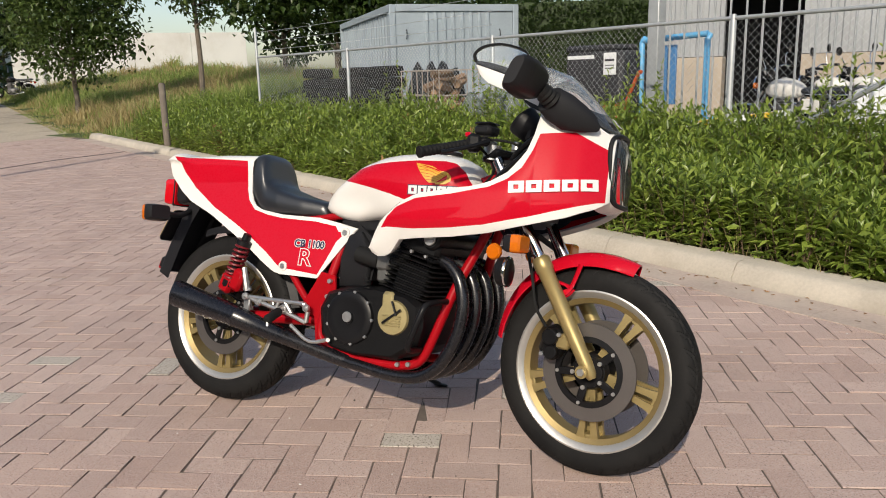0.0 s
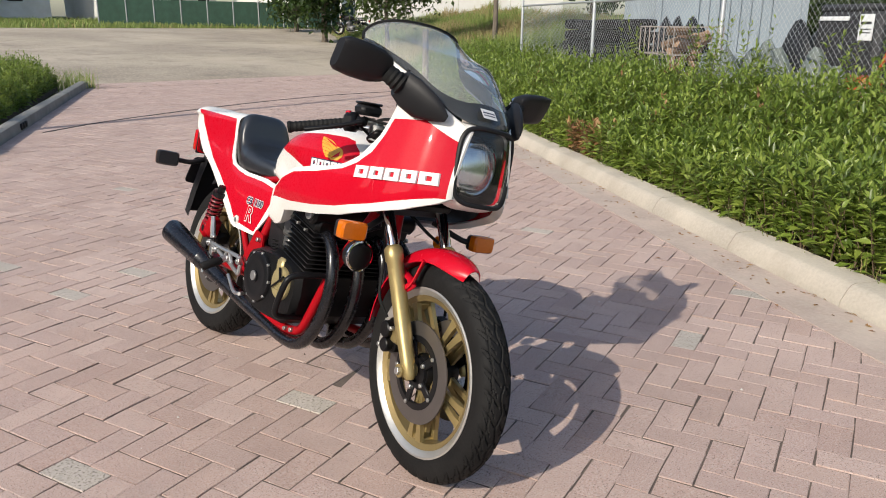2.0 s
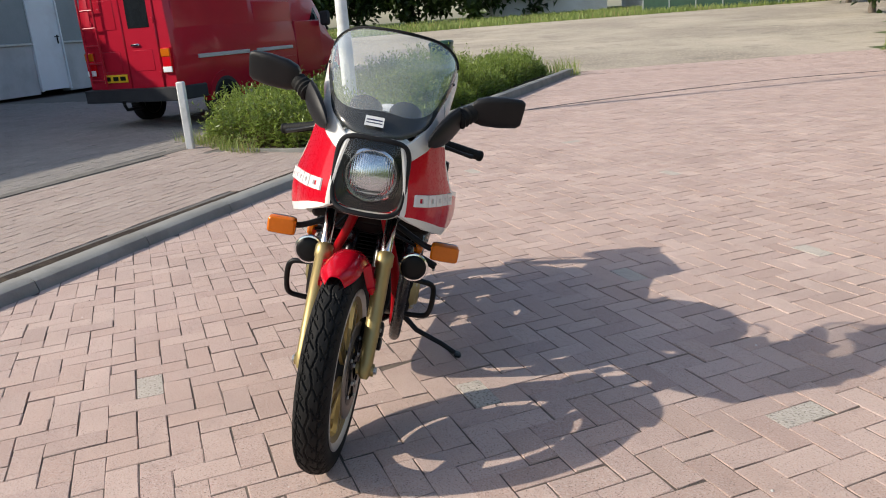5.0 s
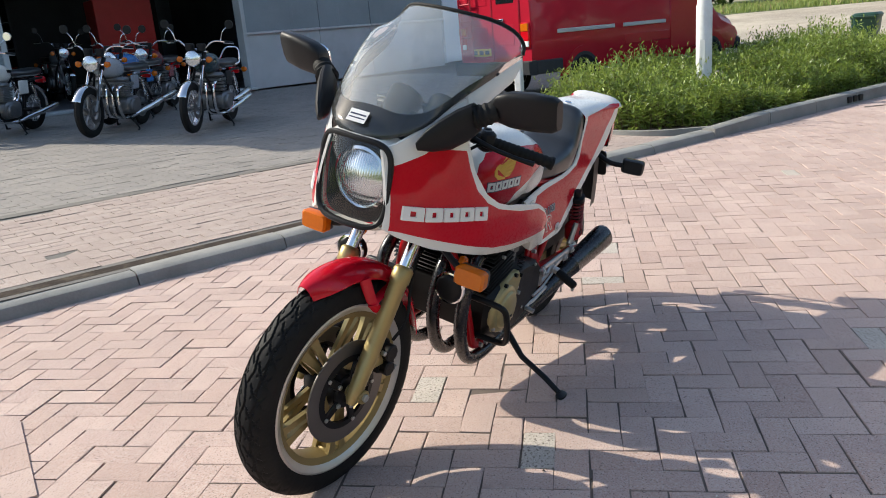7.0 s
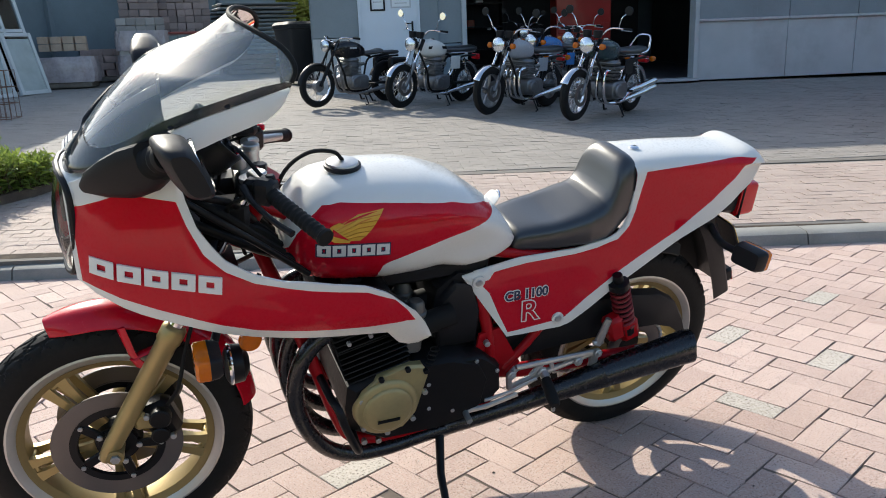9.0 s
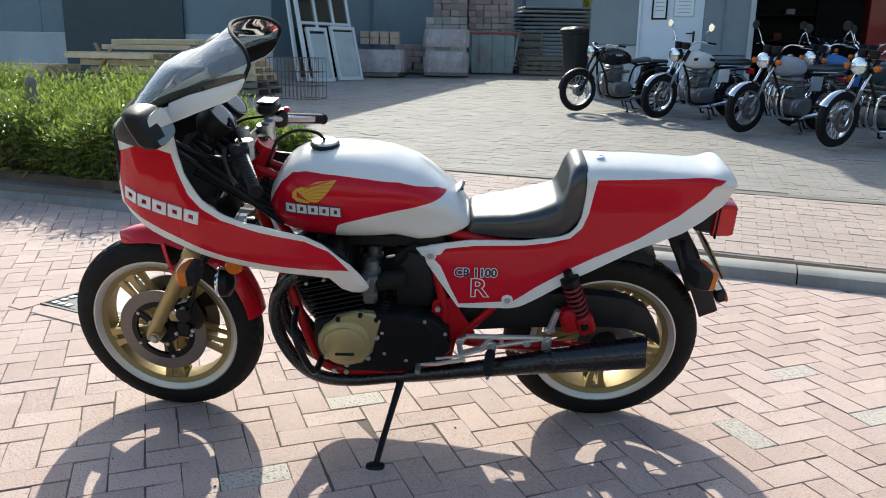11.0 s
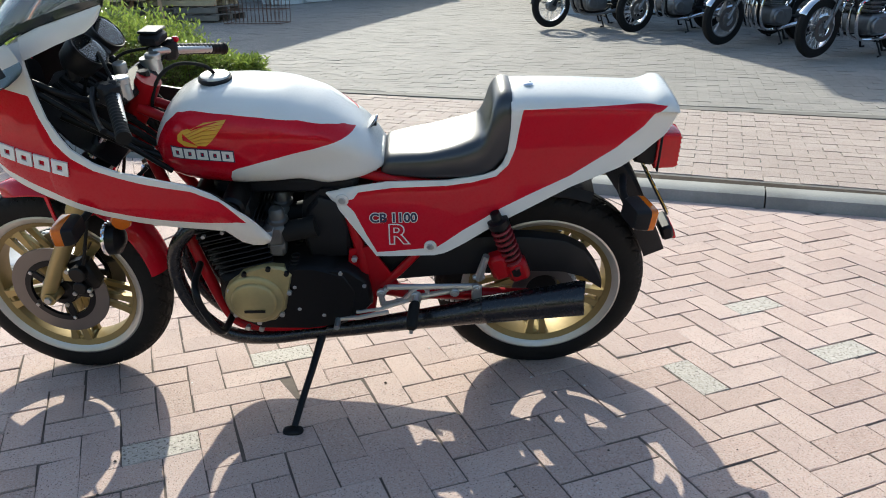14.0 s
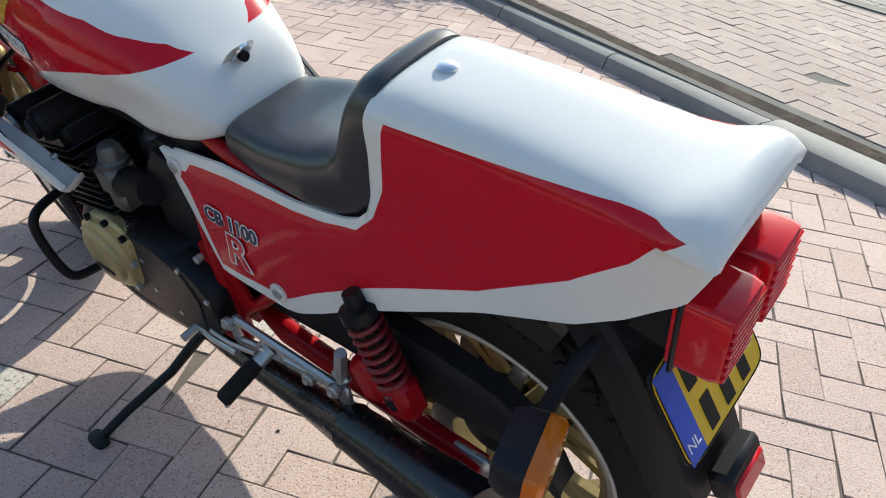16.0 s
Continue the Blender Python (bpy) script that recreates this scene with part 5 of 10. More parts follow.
# cockpit
bars = new("handlebars")
bars.parent = bike
part("top_yoke", Shape().box((1.135, 0, 0.985), (0.07, 0.26, 0.028), 0.01, Matrix.Rotation(radians(-27), 4, "Y")).disc((1.105, 0, 1.0), "z", 0.018, 0.03, 8).moved(STEER), BLACK_SATIN, bars)
part("lower_yoke", Shape().box((1.245, 0, 0.785), (0.08, 0.26, 0.045), 0.012, Matrix.Rotation(radians(-27), 4, "Y")).moved(STEER), BLACK_SATIN, bars)
for s in (1, -1):
    part("clip_on", Shape().tube([(1.125, s * 0.10, 0.972), (1.128, s * 0.10, 1.02)], 0.029, 18).tube([(1.13, s * 0.118, 1.03), (1.105, s * 0.165, 1.02), (1.03, s * 0.30, 0.985)], 0.0115, 12, 10).disc((1.118, s * 0.10, 1.022), "z", 0.022, 0.02, 18).moved(STEER), ALLOY, bars)
    a, b = Vector((1.095, s * 0.205, 1.012)), Vector((1.012, s * 0.342, 0.974))
    d = (b - a).normalized()
    ribs, radii = [], []
    for i in range(25):
        p = a.lerp(b, i / 24)
        ribs += [p - d * 0.0014, p + d * 0.0014]
        radii += [0.0155, 0.0155] if i % 2 else [0.0172, 0.0172]
    part("grip", Shape().tube(ribs + [b + d * 0.004, b + d * 0.012], radii + [0.0195, 0.0185], 14).moved(STEER), RUBBER, bars, "black ribbed rubber grip")
    part("switch_gear", Shape().box(a - d * 0.022, (0.045, 0.05, 0.058), 0.01, Matrix.Rotation(s * radians(-30), 4, "Z")).box(a - d * 0.03 + Vector((-0.015, 0, 0.02)), (0.02, 0.022, 0.022), 0.004).moved(STEER), BLACK_PLASTIC if s > 0 else BLACK_SATIN, bars)
    lever_top = a - d * 0.045 + Vector((0.035, s * 0.01, 0.002))
    part("lever", Shape().tube([lever_top, lever_top + d * 0.06 + Vector((0.012, 0, -0.004)), lever_top + d * 0.13 + Vector((0.012, 0, -0.008)), lever_top + d * 0.175 + Vector((0.004, 0, -0.01))], [0.009, 0.0065, 0.006, 0.008], 10, 14).moved(STEER), BLACK_SATIN, bars, "black lever")
    part("lever_clamp", Shape().box(a - d * 0.045 + Vector((0.012, 0, 0.002)), (0.04, 0.034, 0.03), 0.008, Matrix.Rotation(s * radians(-30), 4, "Z")).moved(STEER), BLACK_SATIN, bars)
part("brake_reservoir", Shape().box((1.128, -0.145, 1.062), (0.062, 0.075, 0.034), 0.010).moved(STEER), BLACK_PLASTIC, bars)
part("reservoir_lid", Shape().box((1.128, -0.145, 1.083), (0.058, 0.071, 0.008), 0.004).moved(STEER), BLACK_SATIN, bars)
part("red_switch", Shape().box((1.085, -0.19, 1.045), (0.02, 0.016, 0.016), 0.004).moved(STEER), RED_GLOSS, bars, "small red switch")
dash = new("instruments")
dash.parent = bike
part("dash_bracket", Shape().box((1.235, 0, 1.055), (0.03, 0.22, 0.05), 0.01), BLACK_PLASTIC, dash)
for y in (-0.065, 0.065):
    m = Matrix.Translation((1.195, y, 1.105)) @ Matrix.Rotation(radians(-48), 4, "Y")
    part("gauge_case", Shape().lathe([(0.030, -0.075), (0.046, -0.055), (0.052, -0.01), (0.052, 0.004), (0.047, 0.006)], (0, 0, 0), "z", 32).moved(m), BLACK_PLASTIC, dash)
    face = part("gauge_face", Shape().disc((0, 0, 0.0), "z", 0.048, 0.006, 32).moved(m), DIAL, dash, "dark round gauge face")
    part("gauge_ring", Shape().lathe([(0.046, 0.004), (0.052, 0.006), (0.054, 0.002), (0.053, -0.006)], (0, 0, 0), "z", 32).moved(m), BLACK_SATIN, dash)
    part("gauge_glass", Shape().disc((0, 0, 0.0055), "z", 0.046, 0.001, 32).moved(m), CLEAR, dash)
    for i in range(9):
        a = radians(-220 + i * 32)
        part("gauge_mark", Shape().box((0.038 * math.cos(a), 0.038 * math.sin(a), 0.0035), (0.010, 0.002, 0.001), 0, Matrix.Rotation(a, 4, "Z")).moved(m), DECAL_WHITE, face)
    part("gauge_needle", Shape().box((0.012, -0.010, 0.0036), (0.036, 0.0022, 0.001), 0, Matrix.Rotation(radians(-40), 4, "Z")).moved(m), AMBER, face)
part("lamp_row", Shape().box((1.19, 0, 1.085), (0.05, 0.022, 0.012), 0.003, Matrix.Rotation(radians(-48), 4, "Y")), BLACK_PLASTIC, dash)
part("ignition_lock", Shape().disc((1.155, 0, 1.03), "z", 0.018, 0.03, 16), ALLOY, dash)
for i, (a, b, c) in enumerate((((1.10, 0.17, 1.03), (1.20, 0.13, 0.98), (1.16, 0.05, 0.82)), ((1.10, -0.17, 1.03), (1.22, -0.12, 1.0), (1.20, -0.06, 0.82)), ((1.12, 0.14, 1.04), (1.18, 0.05, 1.09), (1.20, -0.05, 0.95)), ((1.08, -0.19, 1.02), (1.12, -0.10, 0.93), (0.98, -0.06, 0.82)), ((1.21, 0.065, 1.06), (1.25, 0.06, 0.93), (1.22, 0.05, 0.78)))):
    part("cable", Shape().tube([a, b, c], 0.0045, 7, 18), RUBBER, bars)
part("steering_damper", Shape().tube([(1.02, 0.10, 0.80), (1.14, 0.11, 0.86), (1.28, 0.13, 0.955)], 0.011, 12), BLACK_SATIN, chassis)
part("relay_box", Shape().box((1.20, 0.07, 0.93), (0.10, 0.07, 0.09), 0.014), BLACK_PLASTIC, bike)
part("fuse_box", Shape().box((1.18, -0.08, 0.92), (0.09, 0.08, 0.10), 0.014), BLACK_PLASTIC, bike)
for k in range(7):
    y = -0.13 + 0.043 * k
    part("wiring_loom", Shape().tube([(1.30, y * 0.9, 1.02), (1.22 + 0.015 * math.sin(k * 3), y * 1.1, 0.95 + 0.02 * math.cos(k * 2)), (1.14, y, 0.90), (1.08, y * 0.8, 0.84)], 0.008 + 0.002 * (k % 2), 7, 14), RUBBER, bike)
part("inner_panel", Shape().sheet([[(1.33, y, 1.02 - 0.25 * abs(y)) for y in (-0.15, -0.07, 0, 0.07, 0.15)], [(1.27, y * 0.9, 0.88) for y in (-0.15, -0.07, 0, 0.07, 0.15)], [(1.18, y * 0.8, 0.80) for y in (-0.15, -0.07, 0, 0.07, 0.15)]], (0.004, 0, -0.004)), BLACK_PLASTIC, bike)

# the frame and what hangs on it ride a little higher on the springs than the bodywork's datum
SHAPED = {"front_wheel", "rear_wheel", "fork_leg", "front_caliper", "rear_caliper", "front_mudguard", "side_stand", "hugger", "tail_unit", "tail_lock", "panel_washer", "panel_screw", "model_lettering", "model_lettering_edge", "model_letter", "model_letter_edge", "seat", "fuel_tank", "tank_emblem", "fairing", "fairing_emblem"}
for ob in list(bike.children):
    kind_name = ob.name.split(".")[0]
    if kind_name == "headlight":
        ob.location += Vector((-0.012, 0, 0.008))
    elif kind_name in ("tail_light", "number_plate", "rear_mudguard"):
        ob.location += Vector((0.0, 0, 0.014))
    elif kind_name not in SHAPED:
        ob.location += Vector((-0.006, 0, 0.010))


# ---- the street ----
def n_kerb(x):
    return 3.33 - 0.505 * x


def s_kerb(x):
    return max(-2.275 - 0.39 * x, -2.2135 - 0.355 * x)


def paver(name, colors, joint_dirt, rough=0.85, speck=0.6, mottle=0.45, fleck=1):
    """Concrete or clay paving stones: each with its own tone, speckled and stained."""
    n = Nodes(name)
    info, geo = n.add("ShaderNodeObjectInfo"), n.add("ShaderNodeNewGeometry")
    where = n.add("ShaderNodeVectorMath", operation="ADD")
    n.link(n.place, where.inputs[0])
    n.link(info.outputs["Location"], where.inputs[1])
    w = where.outputs[0]
    own = n.math("FRACT", n.math("ADD", info.outputs["Random"], geo.outputs["Random Per Island"]))
    base = n.ramp(own, [(i / (len(colors) - 1), c) for i, c in enumerate(colors)])
    grit = n.noise(160 * fleck, 4, 0.7, w)
    base = n.mix(n.ramp(grit, [(0.42, 0.0), (0.68, speck)]), base, (0.62, 0.55, 0.50))
    base = n.mix(n.ramp(n.noise(210 * fleck, 2, 0.5, w), [(0.60 if fleck == 1 else 0.54, 0.0), (0.68, 0.85)]), base, (0.085, 0.062, 0.052))
    stain = n.ramp(n.noise(1.3, 6, 0.65, w), [(0.42, 0.0), (0.75, mottle)])
    base = n.mix(stain, base, joint_dirt)
    blot = n.ramp(n.noise(14, 3, 0.6, w), [(0.62, 0.0), (0.78, 0.5)])
    base = n.mix(blot, base, joint_dirt)
    n.put(Base_Color=base, Roughness=n.math("ADD", rough - 0.08, n.math("MULTIPLY", grit, 0.16)))
    n.bump(n.math("ADD", n.math("MULTIPLY", grit, 0.7), n.math("MULTIPLY", n.noise(40, 3, 0.6, w), 0.5)), 0.6, 0.004)
    return n.mat


PINK = paver("pink_klinker", [(0.40, 0.265, 0.22), (0.49, 0.34, 0.28), (0.44, 0.305, 0.262), (0.54, 0.39, 0.33), (0.42, 0.29, 0.245)], (0.30, 0.22, 0.185))
PALE = paver("pale_flecked_paver", [(0.41, 0.365, 0.305), (0.47, 0.42, 0.35)], (0.25, 0.24, 0.21), speck=0.9, fleck=0.55)
WALK = paver("dull_pavement_klinker", [(0.325, 0.240, 0.200), (0.375, 0.285, 0.238), (0.345, 0.262, 0.220), (0.405, 0.315, 0.265)], (0.27, 0.205, 0.17))
GREY = paver("grey_klinker", [(0.185, 0.171, 0.151), (0.225, 0.205, 0.178), (0.202, 0.185, 0.162), (0.171, 0.16, 0.144)], (0.16, 0.15, 0.135))
JOINT = surface("joint_sand", (0.11, 0.085, 0.07), 0.95, var=0.35, scale=3, dirt=(0.24, 0.19, 0.155))
CONCRETE = surface("weathered_concrete", (0.46, 0.41, 0.35), 0.85, var=0.14, scale=2.2, bump=0.3, grain=90, dirt=(0.27, 0.235, 0.20))
KERB_GREY = surface("grey_kerb_concrete", (0.235, 0.232, 0.215), 0.8, var=0.2, scale=3, bump=0.4, grain=90, dirt=(0.15, 0.145, 0.13))
SOIL = surface("planter_soil", (0.085, 0.06, 0.042), 0.95, var=0.35, scale=5, bump=0.6, grain=60, dirt=(0.17, 0.13, 0.09))


def gravel_mat():
    n = Nodes("gravel_and_dust")
    stones = n.add("ShaderNodeTexVoronoi")
    stones.inputs["Scale"].default_value = 14
    n.link(n.place, stones.inputs["Vector"])
    big, mid = n.noise(0.16, 6, 0.6), n.noise(1.1, 6, 0.7)
    base = n.ramp(stones.outputs["Distance"], [(0.1, (0.47, 0.395, 0.295)), (0.6, (0.29, 0.25, 0.195))])
    base = n.mix(n.ramp(big, [(0.4, 0.0), (0.62, 0.75)]), base, (0.52, 0.45, 0.35))
    base = n.mix(n.ramp(mid, [(0.52, 0.0), (0.7, 0.6)]), base, (0.19, 0.165, 0.135))
    n.put(Base_Color=base, Roughness=0.95)
    n.bump(stones.outputs["Distance"], 0.5, 0.02)
    return n.mat


def turf_mat():
    n = Nodes("rough_turf")
    base = n.ramp(n.noise(0.5, 7, 0.7), [(0.3, (0.055, 0.085, 0.02)), (0.55, (0.10, 0.13, 0.035)), (0.75, (0.20, 0.165, 0.07))])
    n.put(Base_Color=n.mix(n.ramp(n.noise(9, 5), [(0.4, 0.0), (0.7, 0.6)]), base, (0.045, 0.065, 0.018)), Roughness=0.95)
    n.bump(n.noise(30, 4), 0.8, 0.05)
    return n.mat


def gz(x, y=0.0):
    """The land rises gently beyond the road's end, and again on the northern verge."""
    base = max(0.0, 0.035 * (-14.0 - x)) if x > -60 else 1.61 + 0.002 * (-60 - x)
    edge = 9.9 + 0.565 * max(0.0, -13.4 - x)
    bank = min(1.3, max(0.0, 0.15 * (y - edge - 0.6))) * min(1.0, max(0.0, (-10.6 - x) / 2.0)) * min(1.0, max(0.0, (46 + x) / 8.0))
    return base + bank


ground = solid("ground", Shape().sheet([[(x, y, gz(x, y) - 0.07) for y in (-400, -60, -25, 0, 8, *range(10, 44, 2), 60, 400)] for x in (-600, -60, -50, *range(-46, -9, 2), 0, 20, 300)]), turf_mat(), "rough green turf reaching the horizon", "ground", kind="structure")
# slab below the stones, then the stones
solid("road_bed", Shape().sheet([[(x, s_kerb(x) - 0.05, -0.0042), (x, n_kerb(x) - 0.05, -0.0042)] for x in (-16.2, -8, 0, 9)], (0, 0, -0.05)), JOINT, "dark sand bed below the road stones", "road", kind="structure")
road = thing("road", "pink brick road laid in herringbone bond", "road", kind="structure")
P = 0.10403
U, V = Vector((math.cos(radians(202.04)), math.sin(radians(202.04)), 0)), Vector((math.cos(radians(112.04)), math.sin(radians(112.04)), 0))
ORIGIN = U * (P * 1.43) - V * (P * 0.18)


def brick_solid(length, width, z=0.0, cut=0.0016, deep=0.03):
    """A paving stone round its own middle, long side along x."""
    a, b = length / 2, width / 2
    v = [(-a, -b, z - deep), (a, -b, z - deep), (a, b, z - deep), (-a, b, z - deep), (-a, -b, z - 0.002), (a, -b, z - 0.002), (a, b, z - 0.002), (-a, b, z - 0.002), (-a + cut, -b + cut, z), (a - cut, -b + cut, z), (a - cut, b - cut, z), (-a + cut, b - cut, z)]
    f = [(8, 9, 10, 11)] + [(4 + i, 4 + (i + 1) % 4, 8 + (i + 1) % 4, 8 + i) for i in range(4)] + [(i, (i + 1) % 4, 4 + (i + 1) % 4, 4 + i) for i in range(4)]
    return v, f


def field(name, stones, mat, parent=None, length=0.2035, width=0.0995):
    """Many paving stones (x, y, angle, z, tilt, tilt) in one mesh."""
    v, f = brick_solid(length, width)
    base, faces = np.array(v), np.array(f)
    s = np.array(stones)
    ca, sa = np.cos(s[:, 2])[:, None], np.sin(s[:, 2])[:, None]
    x, y, z = base[:, 0][None], base[:, 1][None], base[:, 2][None]
    wear = np.random.default_rng(len(s))
    x, y = x + wear.normal(0, 0.0014, (len(s), len(base))), y + wear.normal(0, 0.0014, (len(s), len(base)))
    out = np.stack([s[:, 0:1] + ca * x - sa * y, s[:, 1:2] + sa * x + ca * y, s[:, 3:4] + z + x * s[:, 4:5] + y * s[:, 5:6]], -1).reshape(-1, 3)
    allf = (faces[None] + (np.arange(len(s)) * len(base))[:, None, None]).reshape(-1, 4)
    me = bpy.data.meshes.new(name)
    me.from_pydata(out.tolist(), [], allf.tolist())
    me.materials.append(mat)
    ob = new(name, me)
    if parent:
        ob.parent = parent
    return ob


rng = np.random.default_rng(4)
pale_spots = [(-0.874, -0.43), (-0.495, 0.113), (-1.05, -0.05), (0.92, -0.063), (1.12, 0.49), (-0.043, 1.369), (0.87, -0.85), (1.436, 1.593), (-1.634, -0.612), (1.146, 2.322), (-0.322, 2.382), (-2.6, 2.2), (-3.4, 0.6), (2.6, 0.7), (-4.6, 1.8)]
# iron cover in the road: corner, and the ways along its two edges
COVER, CA, CB, CS = Vector((2.567, -1.055, 0)), Vector((-0.445, -0.895, 0)), Vector((-0.895, 0.445, 0)), 0.55


def on_cover(c, rim):
    d = c - COVER
    return -rim < d.dot(CA) < CS + rim and -rim < d.dot(CB) < CS + rim


stones, near, pale = [], [], []
for i in range(-120, 190):
    for j in range(-130, 150):
        k = (i + j) % 4
        if k not in (0, 2):
            continue
        c = ORIGIN + U * (P * (i + (0.5 if k == 0 else 1.0))) + V * (P * (j + (1.0 if k == 0 else 0.5)))
        if not (-13.6 < c.x < 9.0 and s_kerb(c.x) - 0.07 < c.y < n_kerb(c.x) - 0.22):
            continue
        if on_cover(c, -0.11):
            continue
        angle = radians(112.04 if k == 0 else 202.04) + rng.normal(0, 0.006)
        row = (c.x + rng.normal(0, 0.0012), c.y + rng.normal(0, 0.0012), angle, rng.normal(0, 0.0009), rng.normal(0, 0.004), rng.normal(0, 0.006))
        long_way = Vector((math.cos(angle), math.sin(angle), 0))
        if any(abs((Vector((a, b, 0)) - c).dot(long_way)) < P and abs((Vector((a, b, 0)) - c).cross(long_way).z) < P / 2 for a, b in pale_spots):
            pale.append(row)
        elif -0.85 < c.x < 2.2 and -0.55 < c.y < 1.35 and len(near) < 285:
            near.append(row)
        else:
            stones.append(row)
tagged(field("road_stones", stones, PINK, road), "pink brick road stones", kind="stuff")
# running courses where the road leaves the herringbone
rest = []
for r in range(60):
    for q in range(-5, 60):
        x = -13.65 - 0.1 * r * 0.5 - (q % 1)
        cx, cy = -13.70 - r * 0.1, 2.6 + q * 0.2 + (0.1 if r % 2 else 0)
        if -15.2 - 0.12 * (cy - 6) < cx and s_kerb(cx) + 0.1 < cy < n_kerb(cx) - 0.3:
            rest.append((cx, cy, radians(90), rng.normal(0, 0.001), rng.normal(0, 0.004), rng.normal(0, 0.004)))
tagged(field("road_end_stones", rest, PINK, road, 0.1945, 0.0955), "pink brick stones at the road's end", kind="stuff")
brick_mesh = bpy.data.meshes.new("brick")
bv, bf = brick_solid(0.2035, 0.0995)
brick_mesh.from_pydata(bv, [], bf)
brick_mesh.materials.append(PINK)
def worn_bricks(length, width, mat):
    """A few differently worn stones of one size."""
    out, g = [], random.Random(5)
    for k in range(6):
        me = bpy.data.meshes.new("brick")
        bv, bf = brick_solid(length, width, cut=0.0014 + 0.0005 * k)
        me.from_pydata([(x + g.gauss(0, 0.0013), y + g.gauss(0, 0.0013), z - (abs(g.gauss(0, 0.0012)) if i > 7 else 0)) for i, (x, y, z) in enumerate(bv)], [], bf)
        me.materials.append(mat)
        out.append(me)
    return out


pale_mesh = brick_mesh.copy()
pale_mesh.materials.clear()
pale_mesh.materials.append(PALE)


def lay(row, mesh, owner=None):
    ob = new("brick", mesh)
    ob.parent = owner or road
    x, y, a, z, tx, ty = row
    ob.matrix_local = Matrix.Translation((x, y, z)) @ Matrix.Rotation(a, 4, "Z") @ Matrix.Rotation(-tx, 4, "Y") @ Matrix.Rotation(ty, 4, "X")
    return ob


for row in pale:
    tagged(lay(row, pale_mesh), "pale flecked stone")
IRON = surface("worn_cast_iron", (0.42, 0.41, 0.39), 0.34, 0.75, var=0.2, scale=9, bump=0.1, dirt=(0.26, 0.23, 0.20))
cover = thing("manhole_cover", "worn cast iron cover with a round lid in the road", "manhole cover", Matrix(((CA.x, CB.x, 0, COVER.x), (CA.y, CB.y, 0, COVER.y), (0, 0, -1, 0.006), (0, 0, 0, 1))) @ Matrix.Diagonal((1, 1, -1, 1)))
part("plate", Shape().box((CS / 2, CS / 2, -0.01), (CS - 0.02, CS - 0.02, 0.02), 0.003), surface("dark_cast_iron", (0.05, 0.047, 0.044), 0.6, 0.3, var=0.2), cover)
part("lid", Shape().lathe([(0.0, 0.005), (0.235, 0.005), (0.245, 0.0), (0.245, -0.01)], (CS / 2, CS / 2, 0), "z", 48), IRON, cover, "round polished lid")
for a in range(11):
    for b in range(11):
        x, y = 0.035 + a * 0.0485, 0.035 + b * 0.0485
        if math.hypot(x - CS / 2, y - CS / 2) > 0.275:
            part("stud", Shape().box((x, y, 0.003), (0.036, 0.036, 0.006), 0.004), IRON, cover)
part("cover_frame", Shape().box((CS / 2, -0.008, -0.005), (CS + 0.03, 0.016, 0.018)).box((CS / 2, CS + 0.008, -0.005), (CS + 0.03, 0.016, 0.018)).box((-0.008, CS / 2, -0.005), (0.016, CS, 0.018)).box((CS + 0.008, CS / 2, -0.005), (0.016, CS, 0.018)), surface("frame_iron", (0.06, 0.055, 0.05), 0.6, 0.3), cover)
along = math.atan2(CA.y, CA.x)
for k in range(3):
    for side, start in ((-0.067, -0.015), (CS + 0.067, 0.155)):
        c = COVER + CA * (start + k * 0.205) + CB * side
        lay((c.x, c.y, along, 0.006, 0, 0), brick_mesh)
        c = COVER + CB * (0.17 - start + k * 0.205 - 0.03) + CA * side
        lay((c.x, c.y, along + math.pi / 2, 0.0065, 0, 0), brick_mesh)
# dark drain line across the road
solid("drain_joint", Shape().sheet([[p - Vector((0.03, 0, 0)), p + Vector((0.03, 0, 0))] for p in between([(-7.3, 0.85, 0.004), (-8.1, 2.0, 0.004), (-9.1, 4.2, 0.004), (-9.7, 6.3, 0.004), (-9.75, 7.9, 0.004)], 20)], (0, 0, -0.012)), surface("dark_joint", (0.05, 0.04, 0.035), 0.9), "dark worn joint across the road", "joint", kind="structure")


def strip(name, xs, line_y, offsets, mat, label, category, gap=0.004, step=1.0):
    """A kerb of single stones along a line; offsets: (across, height) round its section."""
    owner = thing(name, label, category, kind="structure")
    x, k = xs[0], 0
    while x < xs[1]:
        x2 = min(x + step * 0.895, xs[1])
        sec = []
        for xx in (x + gap, (x + x2) / 2, x2 - gap):
            d = Vector((0.02, line_y(xx + 0.01) - line_y(xx - 0.01), 0)).normalized()
            nrm = Vector((-d.y, d.x, 0))
            lift = rng.normal(0, 0.0015)
            sec.append([Vector((xx, line_y(xx), 0)) + nrm * o + Vector((0, 0, h + (lift if h > 0 else 0))) for o, h in offsets])
        part("kerb_stone", Shape().loft(sec), mat, owner)
        x = x2
        k += 1
    return owner


